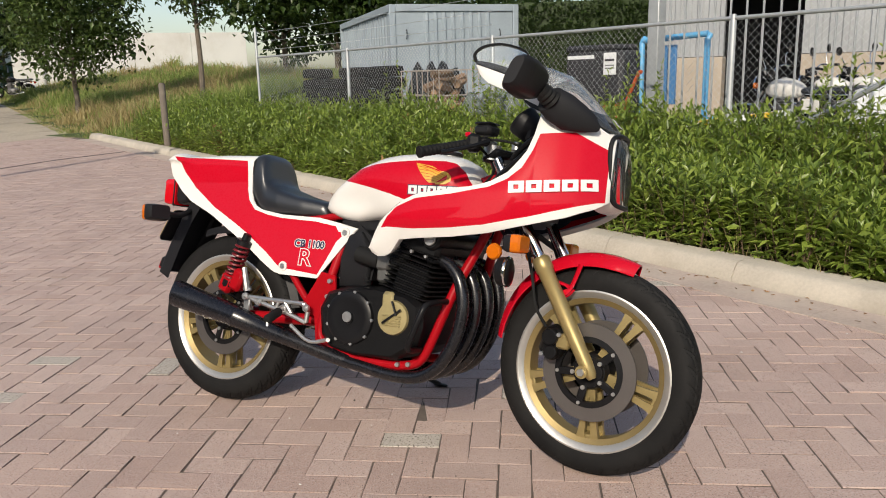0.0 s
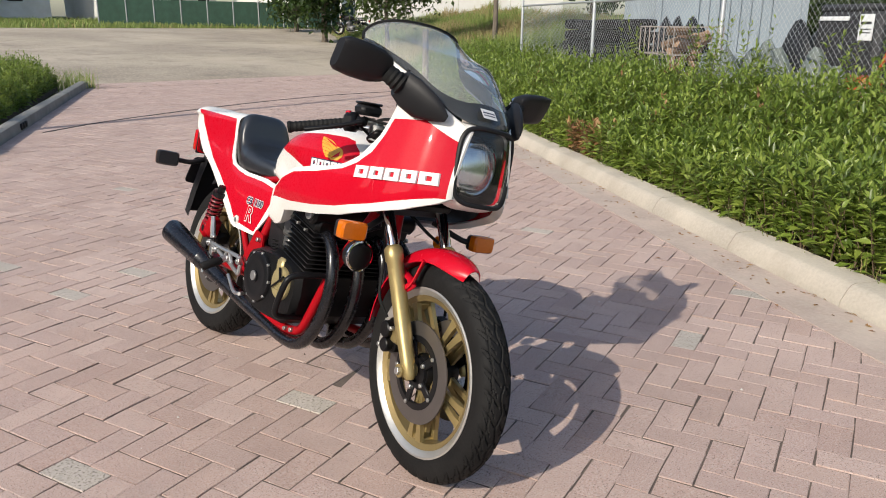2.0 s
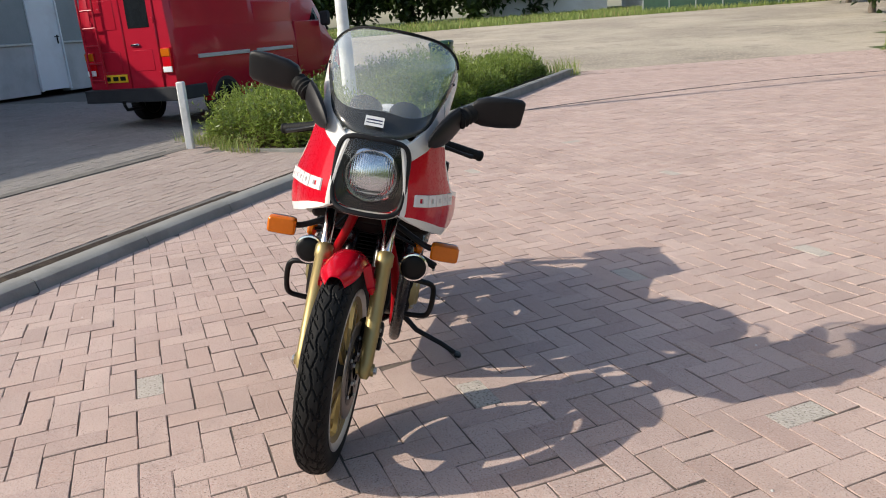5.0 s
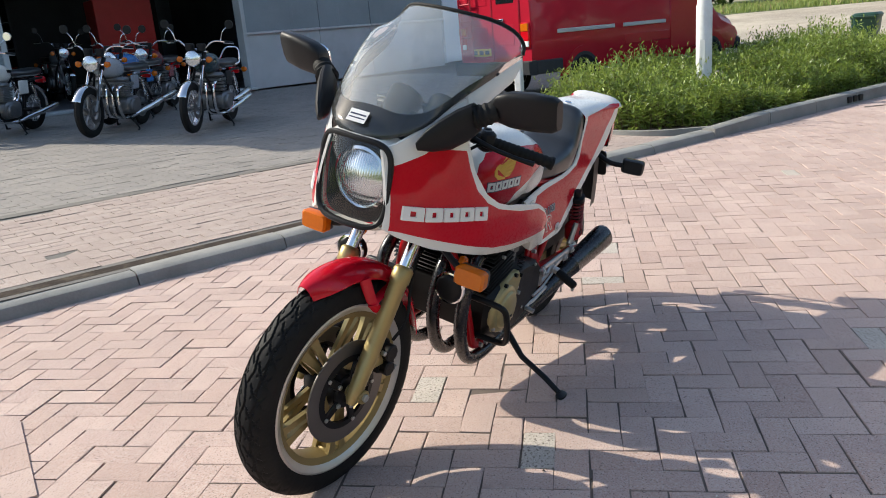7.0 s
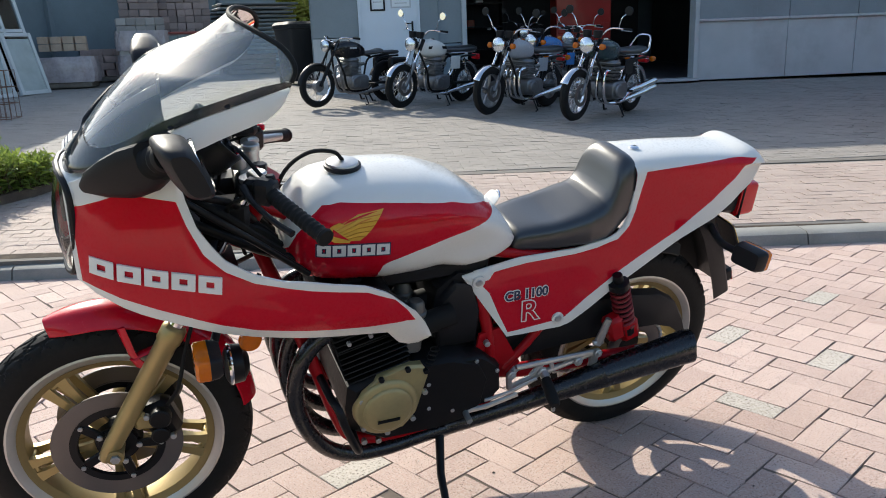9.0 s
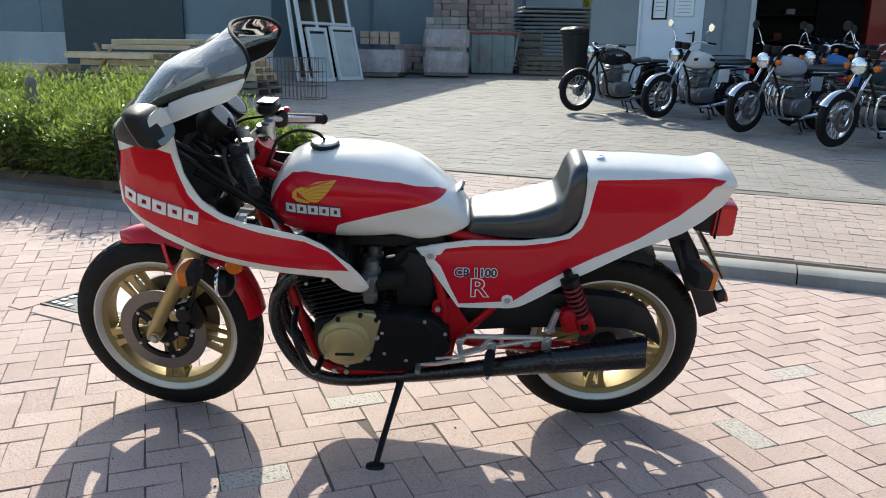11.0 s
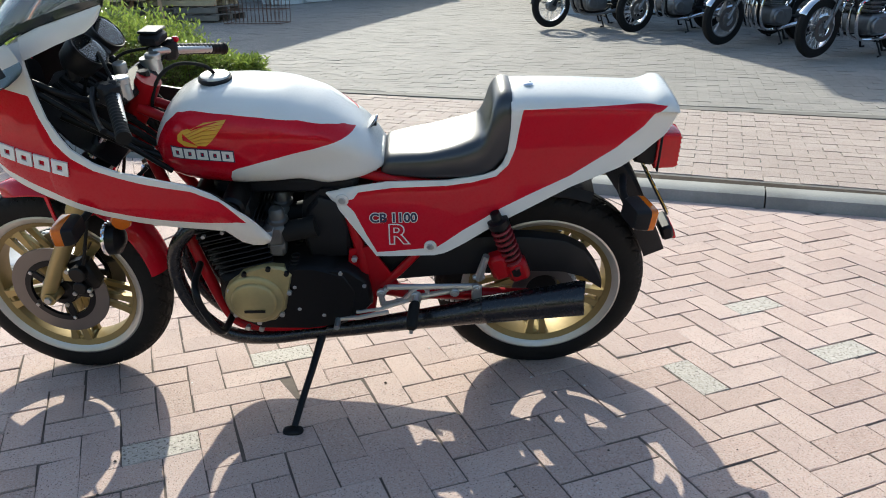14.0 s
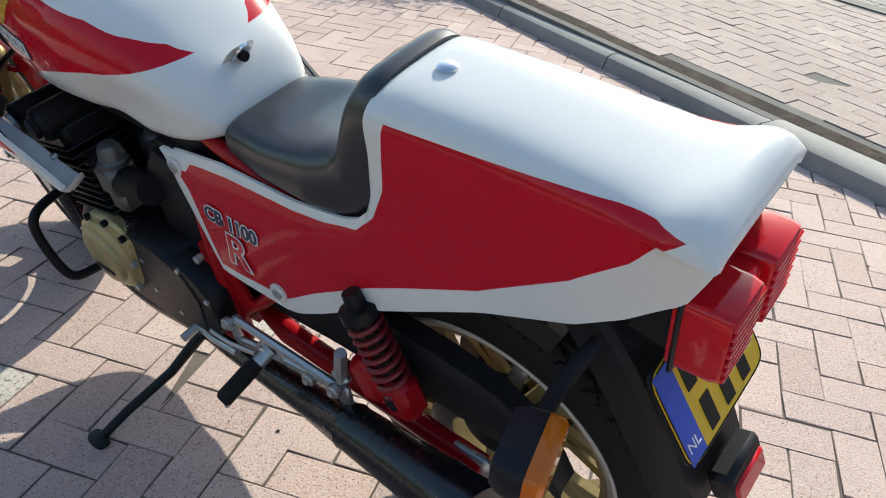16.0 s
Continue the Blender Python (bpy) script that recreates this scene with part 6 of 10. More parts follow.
strip("kerb_north", (-13.6, 9.0), n_kerb, [(0.0, -0.06), (0.0, 0.02), (0.035, 0.085), (0.05, 0.105), (0.075, 0.115), (0.21, 0.118), (0.225, 0.105), (0.225, -0.06)], surface("weathered_kerb_concrete", (0.47, 0.425, 0.355), 0.9, var=0.2, scale=2.5, bump=0.5, grain=60, dirt=(0.35, 0.305, 0.245)), "pale weathered concrete kerb with sloping face", "kerb", gap=0.002)
strip("gutter_north", (-13.6, 9.0), lambda x: n_kerb(x) - 0.32, [(0.0, -0.06), (0.0, 0.004), (0.27, 0.007), (0.275, -0.06)], surface("dusty_gutter_concrete", (0.45, 0.365, 0.31), 0.92, var=0.22, scale=3, bump=0.5, grain=50, dirt=(0.50, 0.44, 0.37)), "flat dusty concrete gutter beside the kerb", "gutter", gap=0.002, step=1.25)
LOW = [(-0.19, -0.06), (-0.19, 0.066), (-0.175, 0.077), (-0.05, 0.075), (-0.022, 0.062), (0.0, 0.0), (0.0, -0.06)]
strip("kerb_south", (-5.0, 9.0), s_kerb, LOW, KERB_GREY, "low grey concrete kerb along the road", "kerb")
HIGH = [(-0.16, -0.06), (-0.16, 0.125), (-0.145, 0.135), (-0.03, 0.135), (-0.01, 0.125), (0.0, 0.0), (0.0, -0.06)]
strip("kerb_planter", (-14.0, -5.9), s_kerb, HIGH, KERB_GREY, "raised grey concrete kerb round the planter", "kerb")
ramp_owner = part("kerb_stone", Shape().loft([[Vector((x, s_kerb(x), 0)) + Vector((0.363, 0.932, 0)) * o + Vector((0, 0, h if h <= 0 else h * k)) for o, h in HIGH] for x, k in ((-5.9, 1.0), (-5.45, 0.85), (-5.0, 0.72))]), KERB_GREY, bpy.data.objects["kerb_planter"])
gully = Shape()
for i in range(3):
    gully.box((-7.55 - i * 0.13, s_kerb(-7.55 - i * 0.13) + 0.002, 0.06), (0.09, 0.03, 0.075), 0.006, Matrix.Rotation(radians(-21.3), 4, "Z"))
solid("kerb_gully", gully, surface("gully_iron", (0.015, 0.015, 0.015), 0.6), "black iron gully slots in the kerb", "drain", kind="structure")
gully = Shape()
for i in range(2):
    gully.box((-5.5 - i * 0.16, n_kerb(-5.5 - i * 0.16) - 0.002, 0.055), (0.11, 0.03, 0.07), 0.006, Matrix.Rotation(radians(-26.8), 4, "Z"))
solid("kerb_gully_north", gully, surface("gully_iron_grey", (0.03, 0.03, 0.03), 0.6), "dark iron gully slots in the kerb", "drain", kind="structure")


def grey_line(x):
    return -4.62 - 0.343 * x


BEFORE_WALK = set(bpy.data.objects)
ZS = 0.036
solid("forecourt_bed", Shape().sheet([[(x, -45, ZS - 0.005), (x, y, ZS - 0.005)] for x, y in ((-22, -7.5), (-17, -4.5), (-14.2, -1.6), (-13.9, s_kerb(-13.9) - 0.17), (-8, s_kerb(-8) - 0.17), (0, s_kerb(0) - 0.17), (9, s_kerb(9) - 0.17), (20, s_kerb(20) - 0.17))], (0, 0, -0.08)), surface("dark_yard_sand", (0.15, 0.138, 0.122), 0.95, var=0.2, scale=3), "dark sand bed below the forecourt stones", "forecourt", kind="structure")
near_walk, near_yard = [], []
apron = thing("pavement", "pink brick pavement strip in running bond", "pavement", kind="structure")
rows_out = []
base_a = math.atan(-0.366)
ex, ey = Vector((math.cos(base_a), math.sin(base_a), 0)), Vector((-math.sin(base_a), math.cos(base_a), 0))
start = Vector((0, -3.4, 0))
for r in range(-22, 22):
    for q in range(-40, 45):
        c = start + ex * (0.2 * q + (0.1 if r % 2 else 0)) + ey * (0.1 * r)
        if grey_line(c.x) + 0.06 < c.y < s_kerb(c.x) - 0.345 and (c.x > -5.3 or c.y < -2.35 - 0.3 * (c.x + 5.3)) and -7.5 < c.x < 7 and not (c.x > 3.0 and c.y < s_kerb(c.x) - 0.3 and c.x > 3.0 + (s_kerb(c.x) - c.y) * 0.5):
            (near_walk if abs(c.x + 0.4) < 1.6 and s_kerb(c.x) - 1.05 < c.y and len(near_walk) < 280 else rows_out).append((c.x, c.y, base_a + rng.normal(0, 0.006), ZS + rng.normal(0, 0.0012), rng.normal(0, 0.006), rng.normal(0, 0.008)))
solid("kerb_soil_joint", Shape().sheet([[(x, s_kerb(x) - 0.315, ZS + 0.001), (x, s_kerb(x) - 0.225, ZS - 0.004)] for x in np.linspace(-5.2, 3.2, 20)], (0, 0, -0.03)), surface("dark_joint_soil", (0.045, 0.033, 0.025), 0.95, var=0.4, scale=14, bump=0.8, grain=60, dirt=(0.11, 0.085, 0.06)), "dark soil in the joint behind the kerb", "joint", kind="structure")
tagged(field("pavement_stones", rows_out, WALK, apron, 0.1958, 0.0962), "pink brick pavement stones", kind="stuff")
yard = thing("forecourt", "grey brick forecourt before the workshop", "forecourt", kind="structure")
rows_out = []
base_a = math.atan(-0.31)
ex, ey = Vector((math.cos(base_a), math.sin(base_a), 0)), Vector((-math.sin(base_a), math.cos(base_a), 0))
start = Vector((0, -8, 0))
for r in range(-90, 62):
    for q in range(-75, 60):
        c = start + ex * (0.2 * q + (0.1 if r % 2 else 0)) + ey * (0.1 * r)
        if c.y < grey_line(c.x) - 0.11 and -13 < c.x < 9 and c.y > -17 - 0.0 * c.x and c.y > -11.75 - 0.3 * (c.x + 3.8) * (1 if c.x < -2.3 else 0) - (5.2 if c.x >= -2.3 else 0):
            (near_yard if -2.6 < c.x < 1.4 and grey_line(c.x) - 1.6 < c.y and len(near_yard) < 280 else rows_out).append((c.x, c.y, base_a + rng.normal(0, 0.008), ZS + rng.normal(0, 0.0012), rng.normal(0, 0.006), rng.normal(0, 0.008)))
tagged(field("forecourt_stones", rows_out, GREY, yard, 0.197, 0.0972), "grey brick forecourt stones", kind="stuff")
solid("edge_band", Shape().sheet([[(x, grey_line(x) - 0.085, ZS + 0.004), (x, grey_line(x) + 0.035, ZS + 0.004)] for x in np.linspace(-7.2, 8, 16)], (0, 0, -0.03)), surface("edge_band_stone", (0.16, 0.145, 0.125), 0.85, var=0.2, scale=8), "narrow grey edging between two pavings", "edging", kind="structure")
LOT = [(-13.4, 3.2, 9.75), (-14.2, -2.0, 10.3), (-16, -3.6, 11.4), (-20, -6.0, 13.6), (-26, -8.5, 17.0), (-33, -10.0, 20.8), (-39, -7.0, 23.5), (-41, 2.0, 24.0)]
gravel = Shape().sheet([[(x, a + (b - a) * q, gz(x) - 0.03) for q in (0, 0.25, 0.5, 0.75, 1)] for x, a, b in LOT], (0, 0, -0.03))
solid("gravel_lot", gravel, gravel_mat(), "dusty grey gravel lot beyond the road", "gravel", kind="structure")

BEFORE_SOUTH = set(bpy.data.objects)


# ---- the workshop and the yard south of the road ----
def clad(name, color, pitch, depth=0.6, rough=0.5, dirt=None, vertical=True):
    """Coated sheet steel with shallow ribs and streaks."""
    n = Nodes(name)
    x, y, z = n.xyz()
    rib = n.math("ABSOLUTE", n.math("SINE", n.math("MULTIPLY", x if vertical else z, math.pi / pitch)))
    wash = n.noise(0.9, 6, 0.65)
    base = n.ramp(wash, [(0.3, tuple(c * 0.86 for c in color)), (0.7, tuple(c * 1.1 for c in color))])
    fine = n.noise(45, 4)
    base = n.mix(n.ramp(fine, [(0.5, 0.0), (0.8, 0.35)]), base, dirt or tuple(c * 0.7 for c in color))
    n.put(Base_Color=base, Roughness=n.math("ADD", rough - 0.06, n.math("MULTIPLY", fine, 0.14)), Metallic=0.0)
    n.bump(n.math("LESS_THAN", rib, 0.1), depth, 0.01)
    return n.mat


CLAD = clad("blue_grey_cladding", (0.20, 0.235, 0.255), 1.2, 0.4)
CLAD_DARK = clad("slate_blue_cladding", (0.15, 0.195, 0.225), 1.0, 0.4)
PLINTH = surface("grey_concrete_plinth", (0.42, 0.44, 0.445), 0.85, var=0.12, scale=1.6, bump=0.2, grain=60, dirt=(0.31, 0.315, 0.315))
DOOR_WHITE = surface("white_door_paint", (0.62, 0.67, 0.72), 0.45, var=0.05, scale=2, dirt=(0.50, 0.53, 0.56))
PAPER = surface("white_paper", (0.74, 0.76, 0.77), 0.8, var=0.04)
# near-black inner walls: the shade behind open doors is put into this colour
SHADED_INSIDE = surface("shade_dark_inner_wall", (0.035, 0.036, 0.04), 0.8, var=0.3, scale=1.5)
ZINC = surface("galvanised_steel", (0.42, 0.44, 0.45), 0.5, 0.6, var=0.15, scale=9, dirt=(0.30, 0.30, 0.30))
WHITE_POST = surface("white_post_paint", (0.66, 0.67, 0.66), 0.5, var=0.07, scale=5, dirt=(0.46, 0.45, 0.42))
WOOD_GREY = surface("weathered_wood", (0.19, 0.16, 0.13), 0.85, var=0.25, scale=7, bump=0.4, grain=50, each=0.3)
WOOD_NEW = surface("yellow_pallet_wood", (0.60, 0.46, 0.28), 0.75, var=0.2, scale=6, bump=0.3, grain=60, each=0.5)
BRICK_STACK = surface("pink_stacked_brick", (0.36, 0.27, 0.245), 0.85, var=0.2, scale=9, bump=0.3, each=0.7)
BLOCK_STACK = surface("grey_stacked_block", (0.33, 0.31, 0.295), 0.85, var=0.2, scale=7, bump=0.3, each=0.7)
FILM = surface("clear_wrapping_film", (0.38, 0.33, 0.34), 0.3, var=0.3, scale=4, bump=0.5, grain=18, coat=0.5)
RUST = surface("rusty_wire", (0.16, 0.085, 0.055), 0.75, 0.3, var=0.3)
VAN_RED = surface("red_van_paint", (0.40, 0.012, 0.03), 0.3, var=0.08, scale=2, coat=0.5)
BUMPER = surface("dark_grey_bumper", (0.035, 0.036, 0.04), 0.6, var=0.2)
TRIM_GREY = surface("grey_trim_strip", (0.45, 0.45, 0.46), 0.45, var=0.06)
DARK_GLASS = surface("dark_vehicle_glass", (0.012, 0.014, 0.016), 0.06, var=0.1, coat=0.6)

# frame of the workshop's front: u along the wall to the west, v out of the wall to the road
WALL_O = Vector((-2.14, -12.3, ZS))
WALL_U = Vector((-1, 0.3, 0)).normalized()
WALL_M = Matrix.Translation(WALL_O) @ Matrix(((WALL_U.x, WALL_U.y, 0, 0), (WALL_U.y, -WALL_U.x, 0, 0), (0, 0, 1, 0), (0, 0, 0, 1)))
K = 1.044  # metres of wall for each metre of x


def wu(x):
    return (-2.14 - x) * K


EAVE = 4.85
workshop = thing("workshop", "blue-grey clad workshop with open garage door", "building", WALL_M)
wall_v = 0.0
top_d, top_g = 2.15, 3.4


def wall_piece(name, u0, u1, z0, z1, mat, label="", out=0.0, thick=0.25):
    return part(name, Shape().box(((u0 + u1) / 2, out - thick / 2, (z0 + z1) / 2), (u1 - u0, thick, z1 - z0), 0.006), mat, workshop, label)


spans = [(0, wu(-2.95)), (wu(-4.02), wu(-4.8)), (wu(-9.07), wu(-10.85)), (wu(-10.85), wu(-12.2)), (wu(-12.2), wu(-14.4)), (wu(-15.3), wu(-19.0))]
for i, (a, b) in enumerate(spans):
    plinth_top = 0.98 if i == 0 else 0.82 if i == 1 else 1.06
    wall_piece("plinth", a + 0.004, b - 0.004, -0.05, plinth_top, PLINTH if i != 1 else CLAD_DARK, "grey concrete plinth", 0.0 if i > 1 else 0.02)
    wall_piece("cladding_panel", a + 0.004, b - 0.004, plinth_top + 0.012, EAVE, CLAD, "", 0.03)
    if i > 1:
        wall_piece("drip_edge", a + 0.002, b - 0.002, plinth_top - 0.02, plinth_top + 0.03, ZINC, "", 0.055, 0.06)
wall_piece("cladding_panel", wu(-2.95), wu(-4.02), top_d, EAVE, CLAD, "", 0.03)
wall_piece("cladding_panel", wu(-4.8), wu(-9.07), top_g, EAVE, CLAD, "", 0.03)
wall_piece("cladding_panel", wu(-14.4), wu(-15.3), top_d, EAVE, CLAD, "", 0.03)
for u in (wu(-4.8), wu(-9.07)):
    part("door_jamb", Shape().box((u, -0.06, top_g / 2), (0.09, 0.26, top_g), 0.008), PLINTH, workshop)
part("threshold", Shape().box((wu(-6.93), 0.03, -0.02), (wu(-9.07) - wu(-4.8), 0.5, 0.05), 0.01), PLINTH, workshop, "pale concrete threshold")
part("wall", Shape().box((-0.02 + 0.14, -4.5, EAVE / 2), (0.28, 9.0, EAVE), 0.01).box((wu(-19.0) - 0.14, -4.5, EAVE / 2), (0.28, 9.0, EAVE), 0.01).box((wu(-10.5), -9.0, EAVE / 2), (wu(-19.0), 0.28, EAVE), 0.01), CLAD_DARK, workshop, "side and back walls")
part("roof", Shape().box((wu(-10.5), -4.4, EAVE + 0.12), (wu(-19.0) + 0.3, 9.5, 0.24), 0.02), CLAD_DARK, workshop)
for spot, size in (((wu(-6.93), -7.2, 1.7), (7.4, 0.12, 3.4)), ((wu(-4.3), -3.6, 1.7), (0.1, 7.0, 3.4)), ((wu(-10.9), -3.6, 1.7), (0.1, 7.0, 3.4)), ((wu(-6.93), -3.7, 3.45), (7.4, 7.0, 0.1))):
    part("inner_wall", Shape().box(spot, size), SHADED_INSIDE, workshop, "inner wall of the workshop, coloured dark for the shade indoors")
solid("workshop_floor", Shape().box((0, 0, 0), (7.3, 6.9, 0.04)).moved(WALL_M @ Matrix.Translation((wu(-7.4), -3.75, 0.0))), surface("workshop_floor_paint", (0.10, 0.10, 0.105), 0.55, var=0.3, scale=1.5), "dark grey workshop floor", "floor", kind="structure")


def wall_door(name, u0, u1, with_papers, label):
    d = thing(name, label, "door", WALL_M, kind="structure")
    part("door_leaf", Shape().box(((u0 + u1) / 2, 0.0, 1.06), (u1 - u0 - 0.08, 0.05, 2.08), 0.006), DOOR_WHITE, d)
    fr = Shape()
    for u in (u0 + 0.02, u1 - 0.02):
        fr.box((u, 0.0, 1.07), (0.045, 0.12, 2.14), 0.004)
    part("door_frame", fr.box(((u0 + u1) / 2, 0, 2.125), (u1 - u0, 0.12, 0.05), 0.004), DOOR_WHITE, d)
    side = u1 - 0.14
    handle = part("door_handle", Shape().box((side, 0.035, 1.14), (0.035, 0.02, 0.2), 0.006).tube([(side, 0.03, 1.2), (side, 0.08, 1.2), (side - 0.13, 0.085, 1.2)], 0.011, 8), BLACK_SATIN, d, "black lever handle")
    if with_papers:
        m = u0 + 0.36
        fr = Shape()
        for a, b, w, h in ((0, 0.28, 0.27, 0.03), (0, -0.17, 0.27, 0.03), (-0.12, 0.055, 0.03, 0.45), (0.12, 0.055, 0.03, 0.45)):
            fr.box((m + a, 0.034, 1.62 + b), (w, 0.018, h), 0.003)
        part("notice_frame", fr, BLACK_SATIN, d, "black notice frame")
        part("notice", Shape().box((m, 0.028, 1.675), (0.22, 0.004, 0.42)), PAPER, d)
        part("notice", Shape().box((m + 0.42, 0.028, 1.65), (0.32, 0.004, 0.3)), PAPER, d)
        part("notice_border", Shape().box((m + 0.42, 0.0265, 1.65), (0.37, 0.003, 0.35)), surface("grey_border", (0.45, 0.47, 0.49), 0.7), d)
        bars = Shape()
        for k in range(4):
            bars.box((m, 0.031, 1.80 - k * 0.07), (0.15, 0.002, 0.014))
            bars.box((m + 0.42, 0.031, 1.74 - k * 0.06), (0.22, 0.002, 0.012))
        part("notice_lines", bars, surface("grey_print", (0.35, 0.36, 0.38), 0.8), d)
    return d


wall_door("door_1", wu(-2.95), wu(-4.02), True, "closed white steel door with two notices")
wall_door("door_2", wu(-14.4), wu(-15.3), False, "closed white steel door beside the van")
part("house_number_plate", Shape().box((wu(-4.13), 0.05, 2.06), (0.09, 0.006, 0.13), 0.002), PAPER, workshop, "small white number plate, unreadable")
part("downpipe", Shape().tube([(wu(-4.35), 0.05, 0.9), (wu(-4.35), 0.05, EAVE)], 0.012, 6), CLAD_DARK, workshop)
# inside the workshop
def inside(u, v, z=0.02, turn=0.0):
    return WALL_M @ Matrix.Translation((u, v, z)) @ Matrix.Rotation(turn, 4, "Z")


CABINET_RED = surface("dark_red_cabinet", (0.22, 0.02, 0.015), 0.4, var=0.1, coat=0.3)
tool = thing("tool_cabinet", "tall dark red tool cabinet inside the workshop", "cabinet", inside(wu(-7.35), -1.6))
part("body", Shape().box((0, 0, 0.95), (1.15, 0.5, 1.9), 0.015), CABINET_RED, tool)
for k in range(5):
    dr = part("drawer", Shape().box((0, 0.258, 0.2 + 0.2 * k), (1.07, 0.02, 0.18), 0.006), CABINET_RED, tool)
    part("handle", Shape().box((0, 0.275, 0.25 + 0.2 * k), (0.7, 0.015, 0.02), 0.004), ALLOY, dr)
sh = thing("workshop_shelf", "dark steel shelf with boxes inside the workshop", "shelf", inside(wu(-5.6), -6.6))
for a in (-1.1, 1.1):
    part("upright", Shape().box((a, 0, 1.2), (0.05, 0.5, 2.4), 0.004), BUMPER, sh)
for z in (0.4, 1.0, 1.6, 2.2):
    part("shelf_board", Shape().box((0, 0, z), (2.2, 0.5, 0.04), 0.004), BUMPER, sh)
for k in range(9):
    u = -0.95 + 0.24 * k
    solid("storage_box", Shape().box((0, 0, 0.1), (0.2, 0.35, 0.16 + 0.03 * (k % 3)), 0.01).moved(inside(wu(-5.6) + u, -6.6, 0.4 + 0.6 * (k % 4))), (PAPER, BUMPER, CABINET_RED)[k % 3], "small storage box on a workshop shelf", "box", group="boxes on the workshop shelf")

# the second building
def long_wall(name, a, b, h, plinth, label, gate=None, posts=()):
    a, b = Vector((*a, ZS)), Vector((*b, ZS))
    u = (b - a).normalized()
    m = Matrix.Translation(a) @ Matrix(((u.x, u.y, 0, 0), (u.y, -u.x, 0, 0), (0, 0, 1, 0), (0, 0, 0, 1)))
    length = (b - a).length
    top = h if callable(h) else lambda u: h
    owner = thing(name, label, "building", m)
    cuts = [0.0, *(gate or ()), length] if gate else [0.0, length]
    for i in range(len(cuts) - 1):
        if gate and i == 1:
            part("gate_leaf", Shape().box(((cuts[1] + cuts[2]) / 2, -0.35, 1.9), (cuts[2] - cuts[1], 0.1, 3.9), 0.01), CLAD_DARK, owner, "dark recessed gate")
            part("lintel", Shape().box(((cuts[1] + cuts[2]) / 2, -0.15, 4.0), (cuts[2] - cuts[1], 0.3, 0.5), 0.01), CLAD_DARK, owner)
            continue
        p, q = cuts[i], cuts[i + 1]
        part("plinth", Shape().box(((p + q) / 2, -0.12, plinth / 2), (q - p, 0.3, plinth), 0.01), PLINTH, owner)
        k = max(1, int((q - p) / 2.4))
        for s in range(k):
            w = (q - p) / k
            a0, a1 = p + w * s + 0.006, p + w * (s + 1) - 0.006
            part("cladding_panel", Shape().loft([[Vector((u, y, z)) for y, z in ((0.01, plinth), (0.01, top(u)), (-0.21, top(u)), (-0.21, plinth))] for u in (a0, (a0 + a1) / 2, a1)]), CLAD_DARK, owner)
    part("roof", Shape().loft([[Vector((u, y, top(u) + z)) for y, z in ((0.02, -0.02), (0.02, 0.15), (-6, 0.15), (-6, -0.02))] for u in np.linspace(0, length, 13)]), CLAD_DARK, owner)
    for p in posts:
        part("steel_column", Shape().box((p, 0.06, top(p) / 2), (0.12, 0.12, top(p)), 0.01), CLAD_DARK, owner)
    return owner


long_wall("storage_hall", (16, -17.5), (4.6, -16.2), 3.9, 0.95, "slate blue clad hall with concrete plinth", gate=None)
long_wall("storage_annex", (4.6, -16.2), (-4.0, -24.5), lambda u: max(2.3, min(6.1, 6.1 - 0.57 * u)), 0.5, "slate blue clad annex behind the stacked bricks", posts=(3.0, 6.0, 9.0))
solid("hall_gate", Shape().box((0, 0, 1.75), (3.0, 0.06, 3.5), 0.01).moved(pose(8.2, -16.53, ZS, 0, 0, -6.5)), surface("dark_gate_paint", (0.035, 0.05, 0.06), 0.5, var=0.15), "dark closed gate in the storage hall", "gate", kind="structure")


def pallet(m, mat=WOOD_NEW, label="wooden pallet lying in a stack", group="wooden pallets in the yard", size=(1.2, 0.8)):
    p = thing("wooden_pallet", label, "pallet", m, group)
    a, b = size
    for y in (-b / 2 + 0.05, 0, b / 2 - 0.05):
        part("bearer", Shape().box((0, y, 0.05), (a, 0.09, 0.09), 0.006), mat, p)
    k = int(a / 0.2)
    for i in range(k):
        part("deck_board", Shape().box((-a / 2 + 0.06 + i * (a - 0.12) / (k - 1), 0, 0.107), (0.1, b, 0.02), 0.003), mat, p)
    return p


PILE = Vector((6.0, -12.0, ZS))
for k in range(6):
    w = math.radians(-20 + (7, -5, 3, -8, 5, 0)[k])
    pallet(Matrix.Translation(PILE + Vector(((0.1, -0.25, 0.2, -0.1, 0.05, 0.3)[k], (0, 0.2, -0.1, 0.1, 0, 0.1)[k], 0.125 * k))) @ Matrix.Rotation(w, 4, "Z"), WOOD_GREY if k < 3 else WOOD_NEW, "weathered wooden pallet in a loose stack" if k < 3 else "new yellow wooden pallet on the stack", size=(1.9, 1.1))
beams = Matrix.Translation(PILE + Vector((-0.35, -0.1, 0.78))) @ Matrix.Rotation(radians(-20), 4, "Z")
for k in range(5):
    solid("timber_beam", Shape().box((0, 0, 0.05), (1.9, 0.13, 0.085), 0.006).moved(beams @ Matrix.Translation((0.05 * k, -0.3 + 0.15 * k, 0.0)) @ Matrix.Rotation(0.02 * (k - 2), 4, "Z")), WOOD_NEW, "fresh yellow timber beam on the pallet stack", "beam", group="timber beams on the pallets")
